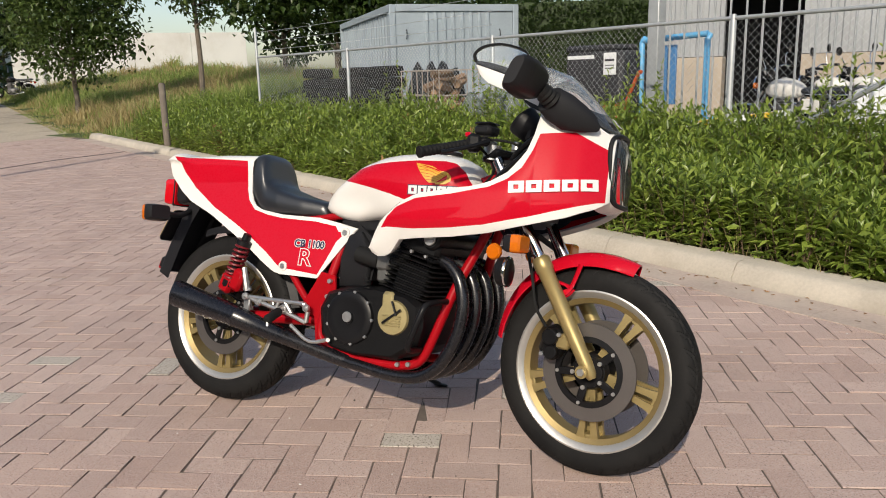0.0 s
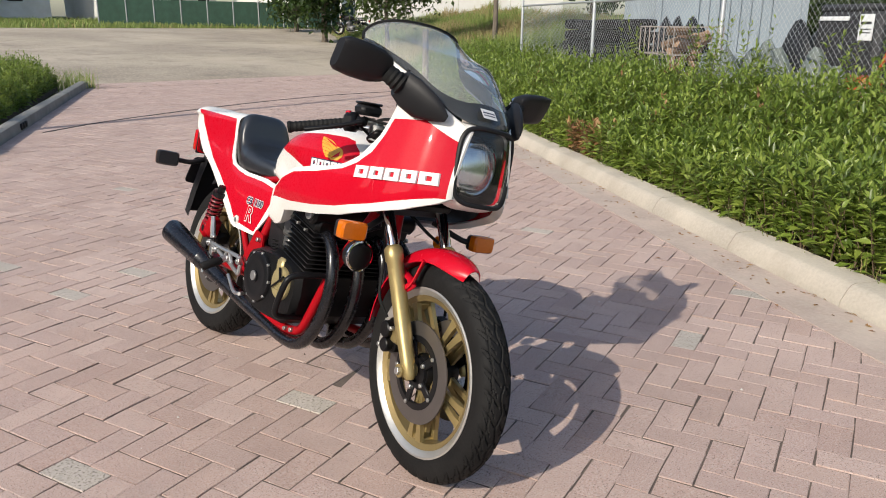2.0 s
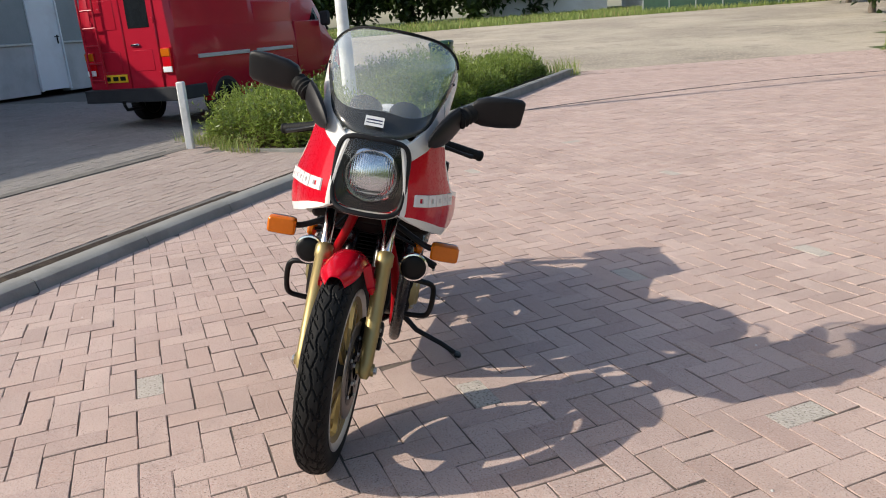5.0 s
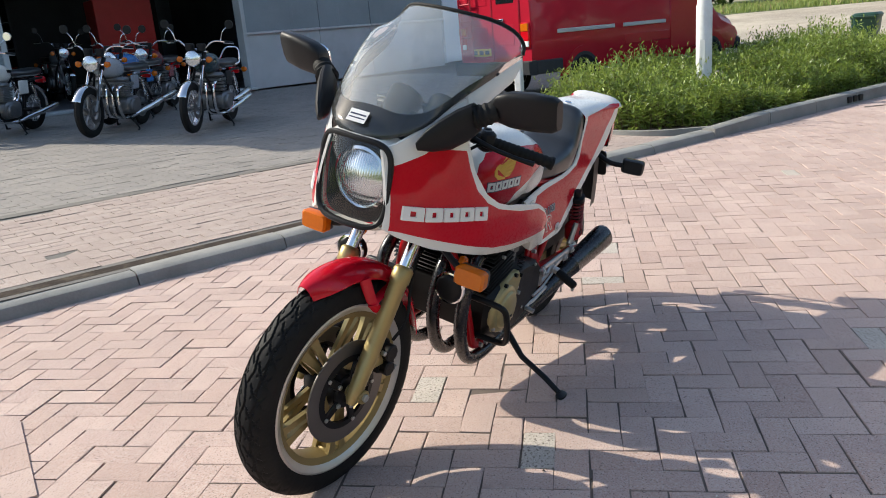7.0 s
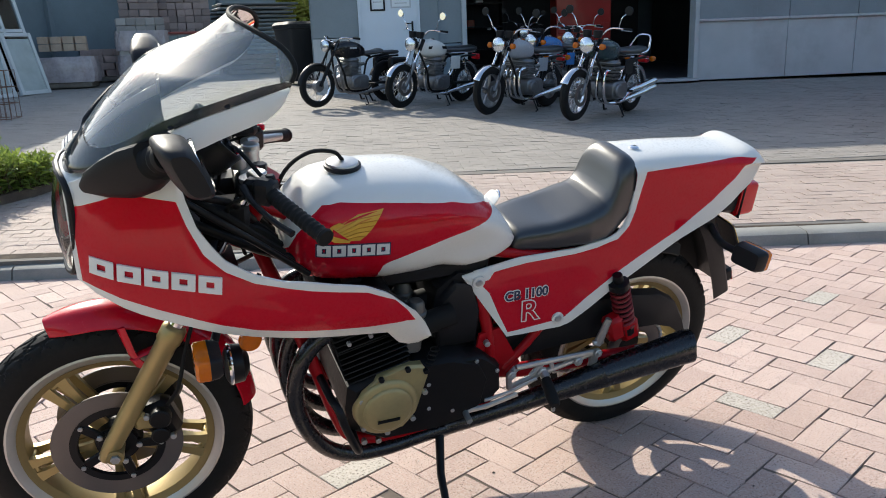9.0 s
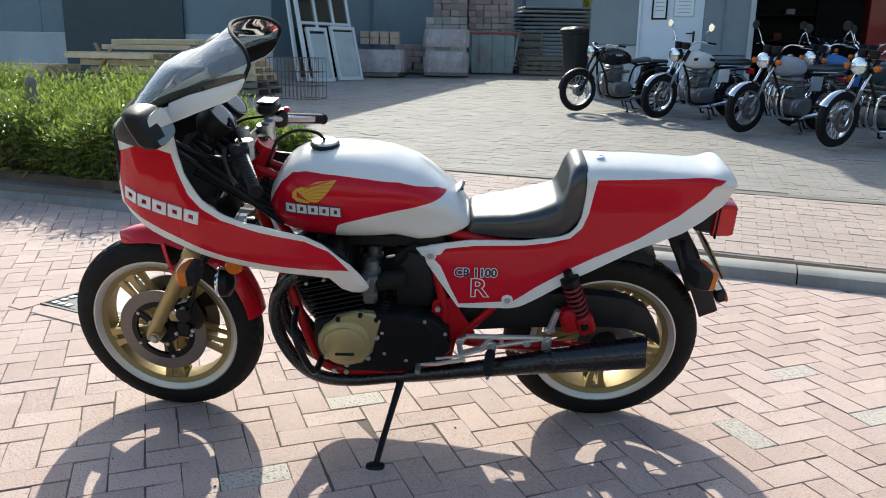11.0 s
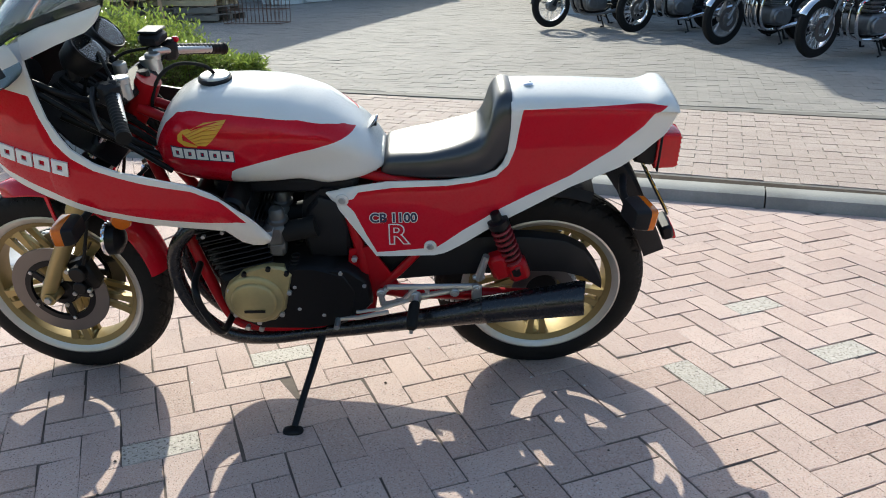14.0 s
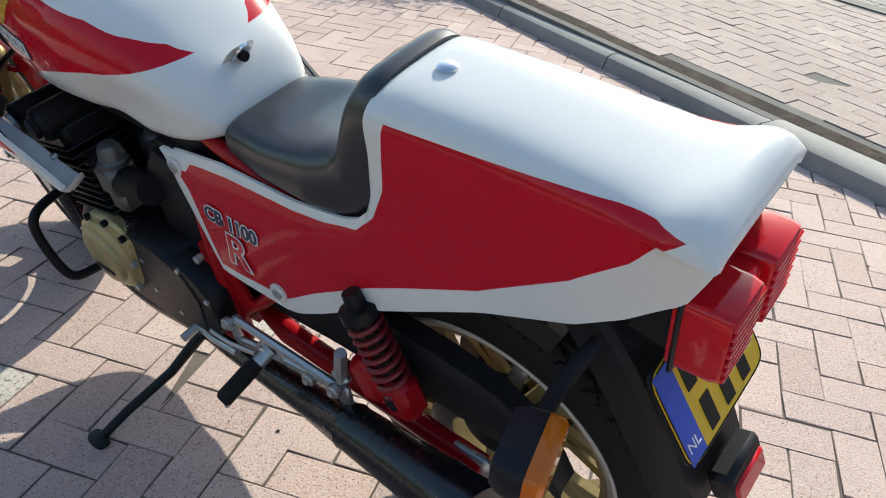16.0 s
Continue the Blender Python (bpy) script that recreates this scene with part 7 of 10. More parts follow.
for k in range(4):
    solid("timber_beam", Shape().box((0, 0, 0.05), (1.8, 0.13, 0.085), 0.006).moved(beams @ Matrix.Translation((0.02 * k, -0.22 + 0.16 * k, 0.095)) @ Matrix.Rotation(0.015 * (k - 1), 4, "Z")), WOOD_NEW, "fresh yellow timber beam on the pallet stack", "beam", group="timber beams on the pallets")
for k, (x, y, a) in enumerate(((7.9, -11.6, -14), (8.2, -12.3, -24), (4.5, -12.3, -17))):
    for j in range((2, 4, 5)[k]):
        pallet(Matrix.Translation((x + 0.05 * j, y, ZS + 0.125 * j)) @ Matrix.Rotation(radians(a + 3 * j), 4, "Z"), WOOD_NEW if j > 1 else WOOD_GREY, "wooden pallet in a low loose stack", size=(1.5, 1.0))
LATH = surface("orange_brown_lath", (0.34, 0.20, 0.10), 0.75, var=0.25, scale=5, bump=0.2, each=0.6)
for k in range(9):
    foot_, top_ = PILE + Vector((-1.35 + 0.30 * k, 0.95 + 0.10 * math.sin(k * 2.1), 0.02)), PILE + Vector((-1.1 + 0.28 * k + 0.5 * math.sin(k * 1.7), 0.35, 0.55 + 0.2 * math.sin(k * 2.9)))
    along_ = top_ - foot_
    m = Matrix.Translation((foot_ + top_) / 2) @ along_.to_track_quat("X", "Z").to_matrix().to_4x4()
    solid("loose_lath", Shape().box((0, 0, 0), (along_.length + 0.25 * (k % 3), 0.06, 0.022), 0.003).moved(m), LATH, "loose wooden lath leaning on the pallet stack", "lath", group="loose laths on the pallets")
# wire rack
rack = thing("wire_rack", "rusty welded wire rack beside the pallets", "rack", pose(3.25, -11.22, ZS, 0, 0, -11))
for i in range(15):
    x = -0.5 + i / 14
    for y in (0, -0.5):
        part("upright_wire", Shape().tube([(x, y, 0), (x, y, 0.72)], 0.005, 5), RUST, rack)
for z in (0.02, 0.24, 0.48, 0.72):
    part("cross_wire", Shape().tube([(-0.5, 0, z), (0.5, 0, z), (0.5, -0.5, z), (-0.5, -0.5, z), (-0.5, 0, z)], 0.006, 5), RUST, rack)
# leaning window frames
PVC = surface("white_window_frame", (0.60, 0.62, 0.62), 0.4, var=0.06, scale=3)


def leaning_window(x, y, w, h, lean, turn, bars, label):
    m = Matrix.Translation((x, y, ZS)) @ Matrix.Rotation(radians(turn), 4, "Z") @ Matrix.Rotation(radians(lean), 4, "X")
    wd = thing("window_frame", label, "window", m, "window frames leaning in the yard")
    fr = Shape()
    for a in (-w / 2 + 0.04, w / 2 - 0.04):
        fr.box((a, 0, h / 2), (0.08, 0.07, h), 0.006)
    for z in (0.04, h - 0.04):
        fr.box((0, 0, z), (w - 0.16, 0.07, 0.08), 0.006)
    part("sash", fr, PVC, wd)
    for a, z0, z1 in bars:
        part("glazing_bar", Shape().box((a, 0, (z0 + z1) / 2), (0.07, 0.06, z1 - z0), 0.005) if z1 - z0 > 0.01 else Shape().box((0, 0, z0), (w - 0.16, 0.06, 0.06), 0.005), PVC, wd)
    pane = part("pane", Shape().box((0, 0, h / 2), (w - 0.16, 0.012, h - 0.16)), WINDOW, wd)
    pane.visible_shadow = False
    return wd


leaning_window(3.10, -15.70, 1.65, 2.95, 12, 53, [(-0.27, 0.08, 2.87), (0.27, 0.08, 2.87), (0, 1.30, 1.30), (0, 2.05, 2.05)], "large white window frame leaning against others")
leaning_window(3.28, -15.84, 1.80, 3.1, 10, 52, [(0.0, 0.08, 3.0)], "tall white window frame leaning in the stack")
low = leaning_window(2.74, -15.98, 0.80, 1.25, 14, 53, [], "low frame with pale coated glass leaning on the frames")
part("coating", Shape().box((0, 0.012, 0.6), (0.62, 0.004, 1.05)), surface("whitened_glass", (0.42, 0.47, 0.46), 0.4, var=0.2, scale=3), low, "pale whitish film on the glass")
low = leaning_window(3.26, -15.38, 0.62, 1.22, 13, 53, [], "narrow frame with pale coated glass leaning on the frames")
part("coating", Shape().box((0, 0.012, 0.58), (0.46, 0.004, 1.0)), bpy.data.materials["whitened_glass"], low, "pale whitish film on the glass")


def stack(x, y, turn, w, d, rows, mat, size, label, category="brick stack", on=True):
    """Loose blocks on a pallet, course by course."""
    s = thing("brick_stack", label, category, pose(x, y, ZS, 0, 0, turn), "stacks of building blocks")
    if on:
        part("pallet_base", Shape().box((0, 0, 0.06), (w + 0.06, d + 0.06, 0.11), 0.02), WOOD_GREY, s)
    a, b, h = size
    block = Shape().box((0, 0, 0), (w / int(w / a) - 0.012, d / int(d / b) - 0.012, h - 0.008), 0.004).mesh("block", mat)
    for r in range(rows):
        nx, ny = int(w / a), int(d / b)
        for i in range(nx):
            for j in range(ny):
                if r == rows - 1 and (i + j) % 3 == 0 and i > nx * 0.6:
                    continue
                if 0 < i < nx - 1 and 0 < j < ny - 1 and r < rows - 1:
                    continue
                piece = new("block", block)
                piece.parent = s
                piece.matrix_local = Matrix.Translation((-w / 2 + (i + 0.5) * w / nx + rng.normal(0, 0.008), -d / 2 + (j + 0.5) * d / ny + rng.normal(0, 0.008), 0.12 + h * (r + 0.5))) @ Matrix.Rotation(rng.normal(0, 0.02), 4, "Z")
    return s


stack(2.15, -17.4, -10, 1.0, 0.8, 3, BLOCK_STACK, (0.25, 0.2, 0.16), "grey blocks on a pallet under a film wrap")
wrapped = Shape().loft([[Vector((px * s, py * s, z)) for px, py in round_rect(0.62, 0.45, 5, 28)] for z, s in ((0.12, 1.0), (0.3, 1.04), (0.5, 1.02), (0.66, 0.97))])
for i, p in enumerate(wrapped.v):
    p.x += 0.02 * math.sin(i * 2.7)
    p.y += 0.02 * math.sin(i * 1.9)
solid("film_wrap", wrapped.moved(pose(2.15, -17.4, ZS, 0, 0, -10)), FILM, "torn clear film wrapped round the lower blocks", "wrapping")
for k in range(2):
    for i in range(4):
        solid("loose_block", Shape().box((0, 0, 0.08), (0.22, 0.2, 0.15), 0.006).moved(pose(1.8 + 0.25 * i, -17.42 - 0.03 * i, ZS + 0.62 + 0.16 * k + 0.16, 0, 0, -10 + 4 * math.sin(i * 3 + k))), surface("sandy_block_%s" % "ab"[k], (0.42, 0.32, 0.24), 0.85, var=0.2, scale=8, bump=0.3) if i == 0 else bpy.data.materials["sandy_block_%s" % "ab"[k]], "sandy brick block on top of the wrapped pallet", "block", group="loose blocks on the pallet")
stack(0.52, -18.0, 0, 1.05, 0.85, 8, BLOCK_STACK, (0.21, 0.21, 0.165), "grey split blocks stacked on a pallet")
for z0, z1, k in ((0.10, 0.62, 3), (0.72, 1.16, 5)):
    wrapped = Shape().loft([[Vector((px * s, py * s, z)) for px, py in round_rect(0.57, 0.47, 7, 40)] for z, s in ((z0, 1.0), (z0 + (z1 - z0) * 0.35, 1.03), (z0 + (z1 - z0) * 0.7, 1.01), (z1, 0.98))])
    for i, p in enumerate(wrapped.v):
        p.x += 0.018 * math.sin(i * 2.3 + k)
        p.y += 0.018 * math.sin(i * 1.7 + k)
    solid("film_wrap", wrapped.moved(pose(0.52, -18.0, ZS)), FILM, "pale crumpled film wrapped round the stacked blocks", "wrapping", group="film wraps")
stack(1.4, -18.9, 0, 1.0, 0.8, 4, BRICK_STACK, (0.24, 0.2, 0.16), "pinkish blocks stacked on a pallet")
stack(0.55, -20.2, 0, 1.2, 0.9, 11, BRICK_STACK, (0.21, 0.2, 0.17), "tall wrapped stack of pinkish bricks")
stack(-0.75, -20.9, 0, 1.3, 0.9, 13, BRICK_STACK, (0.21, 0.2, 0.17), "tall wrapped stack of pinkish bricks")
stack(1.7, -21.0, 0, 1.0, 0.9, 12, BLOCK_STACK, (0.21, 0.2, 0.17), "tall stack of grey blocks")
# skip
SKIP_BLUE = surface("faded_skip_paint", (0.27, 0.33, 0.32), 0.6, var=0.2, scale=2, dirt=(0.20, 0.12, 0.08))
skip = thing("skip", "faded grey-green steel skip by the bricks", "skip", pose(-0.72, -19.6, ZS, 0, 0, 3))
sec = [(-0.72, 1.06), (-0.55, 0.0), (0.55, 0.0), (0.72, 1.06), (0.68, 1.06), (0.52, 0.05), (-0.52, 0.05), (-0.68, 1.06)]
part("tub", Shape().loft([[Vector((x * k, y, z)) for x, z in sec] for y, k in ((0.5, 1.0), (-0.9, 1.0))]).box((0, -0.88, 0.5), (1.15, 0.05, 1.0), 0.01).box((0, 0.48, 0.5), (1.15, 0.05, 1.0), 0.01), SKIP_BLUE, skip)
part("rim", Shape().tube([(-0.7, 0.5, 1.06), (0.7, 0.5, 1.06), (0.7, -0.9, 1.06), (-0.7, -0.9, 1.06), (-0.7, 0.5, 1.06)], 0.035, 6), surface("faded_red_rim", (0.34, 0.09, 0.07), 0.6, var=0.2), skip, "rust-red rim")
for x in (-0.35, 0, 0.35):
    part("rib", Shape().box((x, 0.53, 0.5), (0.06, 0.05, 1.0), 0.01), SKIP_BLUE, skip)
# metal sheet stacks, crate and bins
SHEET = surface("dull_sheet_steel", (0.19, 0.21, 0.22), 0.5, 0.4, var=0.25, scale=3, each=0.5)
st = thing("metal_sheet_stack", "pile of dull grey metal panels", "metal sheets", pose(-2.6, -20.75, ZS, 0, 0, 5))
for k in range(16):
    part("metal_sheet", Shape().box((rng.normal(0, 0.05), rng.normal(0, 0.05), 0.1 + 0.11 * k), (2.1, 1.2, 0.05), 0.008), SHEET, st)
for k in range(4):
    pallet(Matrix.Translation((-2.1, -19.2, ZS + 0.125 * k)) @ Matrix.Rotation(0.1 * k, 4, "Z"), WOOD_GREY, "weathered wooden pallet beside the skip")
cr = thing("slatted_crate", "weathered slatted wooden crate", "crate", pose(-1.85, -20.0, ZS, 0, 0, 4))
for x in (-0.3, 0.3):
    part("corner_post", Shape().box((x, 0, 0.55), (0.07, 0.07, 1.1), 0.006), WOOD_GREY, cr)
for k in range(5):
    part("slat", Shape().box((0, 0.045, 0.15 + 0.21 * k), (0.72, 0.022, 0.13), 0.005), WOOD_GREY, cr)


def wheelie(m, mat, label, group, s=1.0):
    b = thing("wheelie_bin", label, "bin", m, group)
    ring = lambda w, d, z: [Vector((px, py, z)) for px, py in round_rect(w * s, d * s, 7, 20)]
    part("bin_body", Shape().loft([ring(0.23, 0.27, 0.06 * s), ring(0.24, 0.29, 0.2 * s), ring(0.29, 0.36, 0.96 * s), ring(0.31, 0.38, 0.97 * s), ring(0.31, 0.38, 1.01 * s)]), mat, b)
    part("bin_lid", Shape().loft([ring(0.32, 0.39, 1.012 * s), ring(0.32, 0.39, 1.04 * s), ring(0.28, 0.33, 1.09 * s)]), mat, b)
    part("bin_handle", Shape().tube([(-0.24 * s, -0.43 * s, 1.0 * s), (0.24 * s, -0.43 * s, 1.0 * s)], 0.018, 8), mat, b)
    for x in (-0.2 * s, 0.2 * s):
        part("bin_wheel", Shape().disc((x, -0.28 * s, 0.1 * s), "x", 0.1 * s, 0.05, 16), RUBBER, b)
    return b


BIN_BLACK = surface("black_bin_plastic", (0.02, 0.021, 0.023), 0.5, var=0.15)
BIN_GREEN = surface("dark_green_bin_plastic", (0.012, 0.05, 0.03), 0.45, var=0.15)
wheelie(pose(-2.42, -14.9, ZS, 0, 0, 12), BIN_BLACK, "large black wheelie bin beside the workshop corner", "", 1.18)
# standing crop beyond the gap is with the plants

# ---- posts and the lamp ----
lamp = thing("lamp_post", "tall white painted lamp post in the planter", "lamp post", pose(-7.36, -0.83, 0.0))
part("pole", Shape().lathe([(0.098, 0.0), (0.098, 1.3), (0.085, 1.34), (0.07, 3.2), (0.05, 6.0)], axis="z", seg=24, caps=True), WHITE_POST, lamp)
part("door_hatch", Shape().box((0.094, 0, 0.75), (0.012, 0.075, 0.3), 0.004), WHITE_POST, lamp)
part("lamp_head", Shape().loft([[Vector((0.15 + px, py, z)) for px, py in round_rect(0.34 * s, 0.12 * s, 3, 20)] for z, s in ((5.98, 0.8), (6.02, 1.0), (6.1, 0.6))]), ZINC, lamp)
solid("concrete_stub", Shape().lathe([(0.075, 0.0), (0.07, 0.36), (0.05, 0.395)], (-7.62, -0.7, 0.1), "z", 16, True), CONCRETE, "short pale concrete stub in the planter", "post")
solid("white_marker_post", Shape().box((-5.7, -2.65, 0.40), (0.09, 0.09, 0.86), 0.012), WHITE_POST, "white square marker post at the planter corner", "post")
solid("white_stub_post", Shape().box((-13.4, 0.0, 0.35), (0.12, 0.12, 0.75), 0.02), WHITE_POST, "low white post in the planter", "post")
solid("wooden_marker_post", Shape().lathe([(0.055, -0.1), (0.05, 0.85), (0.03, 0.88)], (4.15, -4.35, 0.0), "z", 10, True), WOOD_GREY, "dark wooden post in the planter", "post")
for dx, s in ((0, 0.84), (0.62, 0.80)):
    wheelie(pose(-17.1 - dx, 0.65 - 0.15 * dx, 0.02, 0, 0, 80), BIN_GREEN, "dark green wheelie bin at the gravel's edge", "green bins", s)

# ---- the van ----
VAN_M = Matrix.Translation((-7.66, -3.3, ZS)) @ Matrix(((-0.9157, -0.4019, 0, 0), (0.4019, -0.9157, 0, 0), (0, 0, 1, 0), (0, 0, 0, 1)))
van = thing("van", "red panel van with a roof ladder at its rear", "van", VAN_M)
VW, VL = 1.70, 5.2
prof = []
for x, zt, wn_, zb in ((0.0, 2.12, 0.97, 0.46), (0.06, 2.2, 1.0, 0.42), (1.2, 2.24, 1.0, 0.40), (3.0, 2.24, 1.0, 0.40), (3.7, 2.22, 0.99, 0.40), (4.15, 1.72, 0.98, 0.40), (4.6, 1.12, 0.96, 0.40), (5.05, 0.98, 0.93, 0.42), (5.2, 0.86, 0.88, 0.46)):
    h = VW / 2 * wn_
    ring = []
    for z, k in ((zb, 0.96), (zb + 0.12, 1.0), (min(1.05, zt - 0.2), 1.01), (zt - 0.34, 0.955 if zt > 1.5 else 0.97), (zt - 0.09, 0.88), (zt, 0.74)):
        ring.append(Vector((x, VW / 2 - h * k, z)))
    ring += [Vector((x, VW - p.y, p.z)) for p in reversed(ring)]
    prof.append(ring)
part("body", Shape().loft(prof), VAN_RED, van, "red painted body")
part("bumper", Shape().loft([[Vector((x, VW / 2 + s * (VW / 2 + 0.02), z)) for x, z in ((-0.1, 0.42), (-0.11, 0.6), (0.05, 0.62), (0.05, 0.4))] for s in (-1, 1)]), BUMPER, van, "dark grey rear bumper")
part("side_bumper", Shape().box((0.32, -0.005, 0.51), (0.55, 0.05, 0.2), 0.02), BUMPER, van)
part("tow_bar", Shape().tube([(0.1, VW / 2, 0.32), (-0.2, VW / 2, 0.32), (-0.24, VW / 2, 0.4)], 0.025, 8).disc((-0.24, VW / 2, 0.43), "z", 0.028, 0.05, 12), BLACK_SATIN, van)
for s, nm in ((0.02, 1), (VW - 0.02, -1)):
    lamp_u = part("tail_lamp", Shape().box((-0.012, s + nm * 0.10, 0.98), (0.05, 0.17, 0.36), 0.012), RED_LENS, van, "red and amber tail lamp")
    part("amber_field", Shape().box((-0.03, s + nm * 0.10, 1.09), (0.03, 0.16, 0.11), 0.006), AMBER, lamp_u)
    part("reversing_field", Shape().box((-0.03, s + nm * 0.10, 0.855), (0.03, 0.16, 0.08), 0.006), PAPER, lamp_u)
for y0, y1 in ((0.24, VW / 2 - 0.006), (VW / 2 + 0.006, VW - 0.24)):
    d = part("rear_door", Shape().box((-0.006, (y0 + y1) / 2, 1.25), (0.03, y1 - y0, 1.36), 0.012), VAN_RED, van)
    part("door_window", Shape().box((-0.018, (y0 + y1) / 2, 1.66), (0.02, y1 - y0 - 0.2, 0.42), 0.03), DARK_GLASS if y0 < 0.5 else VAN_RED, d)
    part("pressing", Shape().box((-0.018, (y0 + y1) / 2, 1.0), (0.02, y1 - y0 - 0.22, 0.3), 0.02), VAN_RED, d)
    part("hinge", Shape().box((-0.02, y0 + 0.03 if y0 < 0.5 else y1 - 0.03, 1.55), (0.03, 0.05, 0.07), 0.008).box((-0.02, y0 + 0.03 if y0 < 0.5 else y1 - 0.03, 0.8), (0.03, 0.05, 0.07), 0.008), VAN_RED, d)
part("door_handle", Shape().box((-0.035, VW / 2 - 0.2, 1.22), (0.03, 0.16, 0.04), 0.01), CHROME, van, "bright door handle")
num = part("number_plate", Shape().box((-0.03, VW / 2 + 0.28, 0.76), (0.012, 0.46, 0.115), 0.004), PLATE, van, "yellow number plate with unreadable marks")
part("plate_marks", Shape().box((-0.038, VW / 2 + 0.14, 0.76), (0.004, 0.1, 0.06)).box((-0.038, VW / 2 + 0.28, 0.76), (0.004, 0.1, 0.06)).box((-0.038, VW / 2 + 0.42, 0.76), (0.004, 0.08, 0.06)), BLACK_SATIN, num)
for y in (VW - 0.42, VW - 0.14):
    part("ladder_rail", Shape().tube([(-0.08, y, 0.66), (-0.09, y, 2.1), (0.02, y, 2.3), (0.3, y, 2.36)], 0.016, 8, 14), VAN_RED, van)
for k in range(6):
    part("ladder_rung", Shape().tube([(-0.085, VW - 0.42, 0.75 + 0.25 * k), (-0.085, VW - 0.14, 0.75 + 0.25 * k)], 0.014, 8), VAN_RED, van)
for z, x0, x1 in ((1.0, 0.5, 1.75), (1.0, 1.95, 3.0)):
    part("trim_strip", Shape().box(((x0 + x1) / 2, -0.012, z), (x1 - x0, 0.03, 0.06), 0.008), TRIM_GREY, van, "pale grey side strip")
for x in (1.05, 4.25):
    arch = Shape().lathe([(0.33, -0.02), (0.42, -0.025), (0.42, 0.1), (0.33, 0.1)], (x, 0.0, 0.34), "y", 24, part=(0, math.pi))
    part("wheel_arch", arch, VAN_RED, van)
    part("arch_lining", Shape().disc((x, 0.08, 0.36), "y", 0.37, 0.2, 24), BUMPER, van)
    for y in (0.09, VW - 0.09):
        w = part("wheel", Shape().lathe([(0.19, -0.09), (0.26, -0.1), (0.31, -0.085), (0.325, -0.05), (0.325, 0.05), (0.31, 0.085), (0.26, 0.1), (0.19, 0.09)], (x, y - 0.02 if y < 1 else y, 0.325), "y", 32, True), RUBBER, van, "black tyre")
        part("wheel_disc", Shape().lathe([(0.02, -0.075), (0.1, -0.07), (0.14, -0.05), (0.19, -0.095), (0.195, -0.02)], (x, y - 0.02 if y < 1 else y, 0.325), "y", 24), ALLOY, w)
for x0, x1 in ((0.1, 1.9), (2.0, 3.1)):
    part("side_pressing", Shape().box(((x0 + x1) / 2, 0.03, 1.5), (x1 - x0, 0.035, 0.55), 0.03).box(((x0 + x1) / 2, 0.005, 0.78), (x1 - x0, 0.03, 0.16), 0.015) if x1 > 2 else Shape().box(((x0 + x1) / 2, 0.03, 1.52), (x1 - x0, 0.035, 0.6), 0.03), VAN_RED, van)
cab = part("cab_door", Shape().box((3.55, 0.0, 0.98), (0.85, 0.03, 0.9), 0.02), VAN_RED, van)
part("cab_window", Shape().loft([[Vector((x, y, z)) for x, z, y in ((3.2, 1.42, 0.02), (4.02, 1.42, 0.02), (3.72, 1.98, 0.09), (3.2, 1.98, 0.09))], [Vector((x, y + 0.03, z)) for x, z, y in ((3.2, 1.42, 0.02), (4.02, 1.42, 0.02), (3.72, 1.98, 0.09), (3.2, 1.98, 0.09))]]), DARK_GLASS, cab)
part("windscreen", Shape().sheet([[(3.78, 0.25, 2.14), (3.78, VW - 0.25, 2.14)], [(4.52, 0.14, 1.24), (4.52, VW - 0.14, 1.24)]], (0.03, 0, 0.03)), DARK_GLASS, van)
part("wing_mirror", Shape().box((4.0, -0.13, 1.45), (0.08, 0.2, 0.26), 0.03), BUMPER, van)
part("front_bumper", Shape().box((5.18, VW / 2, 0.5), (0.16, VW - 0.1, 0.22), 0.04), BUMPER, van)
for y in (0.3, VW - 0.3):
    part("headlight", Shape().disc((5.16, y, 0.74), "x", 0.1, 0.08, 20), LAMP, van)


# ---- the parked classic motorcycles ----
def old_paint(name, color):
    return surface(name, color, 0.28, var=0.07, scale=5, coat=0.7)


SPOKE = surface("bright_spoke", (0.62, 0.62, 0.63), 0.3, 0.9, var=0.05)
OLD_ALLOY = surface("dull_engine_alloy", (0.20, 0.20, 0.205), 0.4, 0.7, var=0.2, scale=14, bump=0.1)


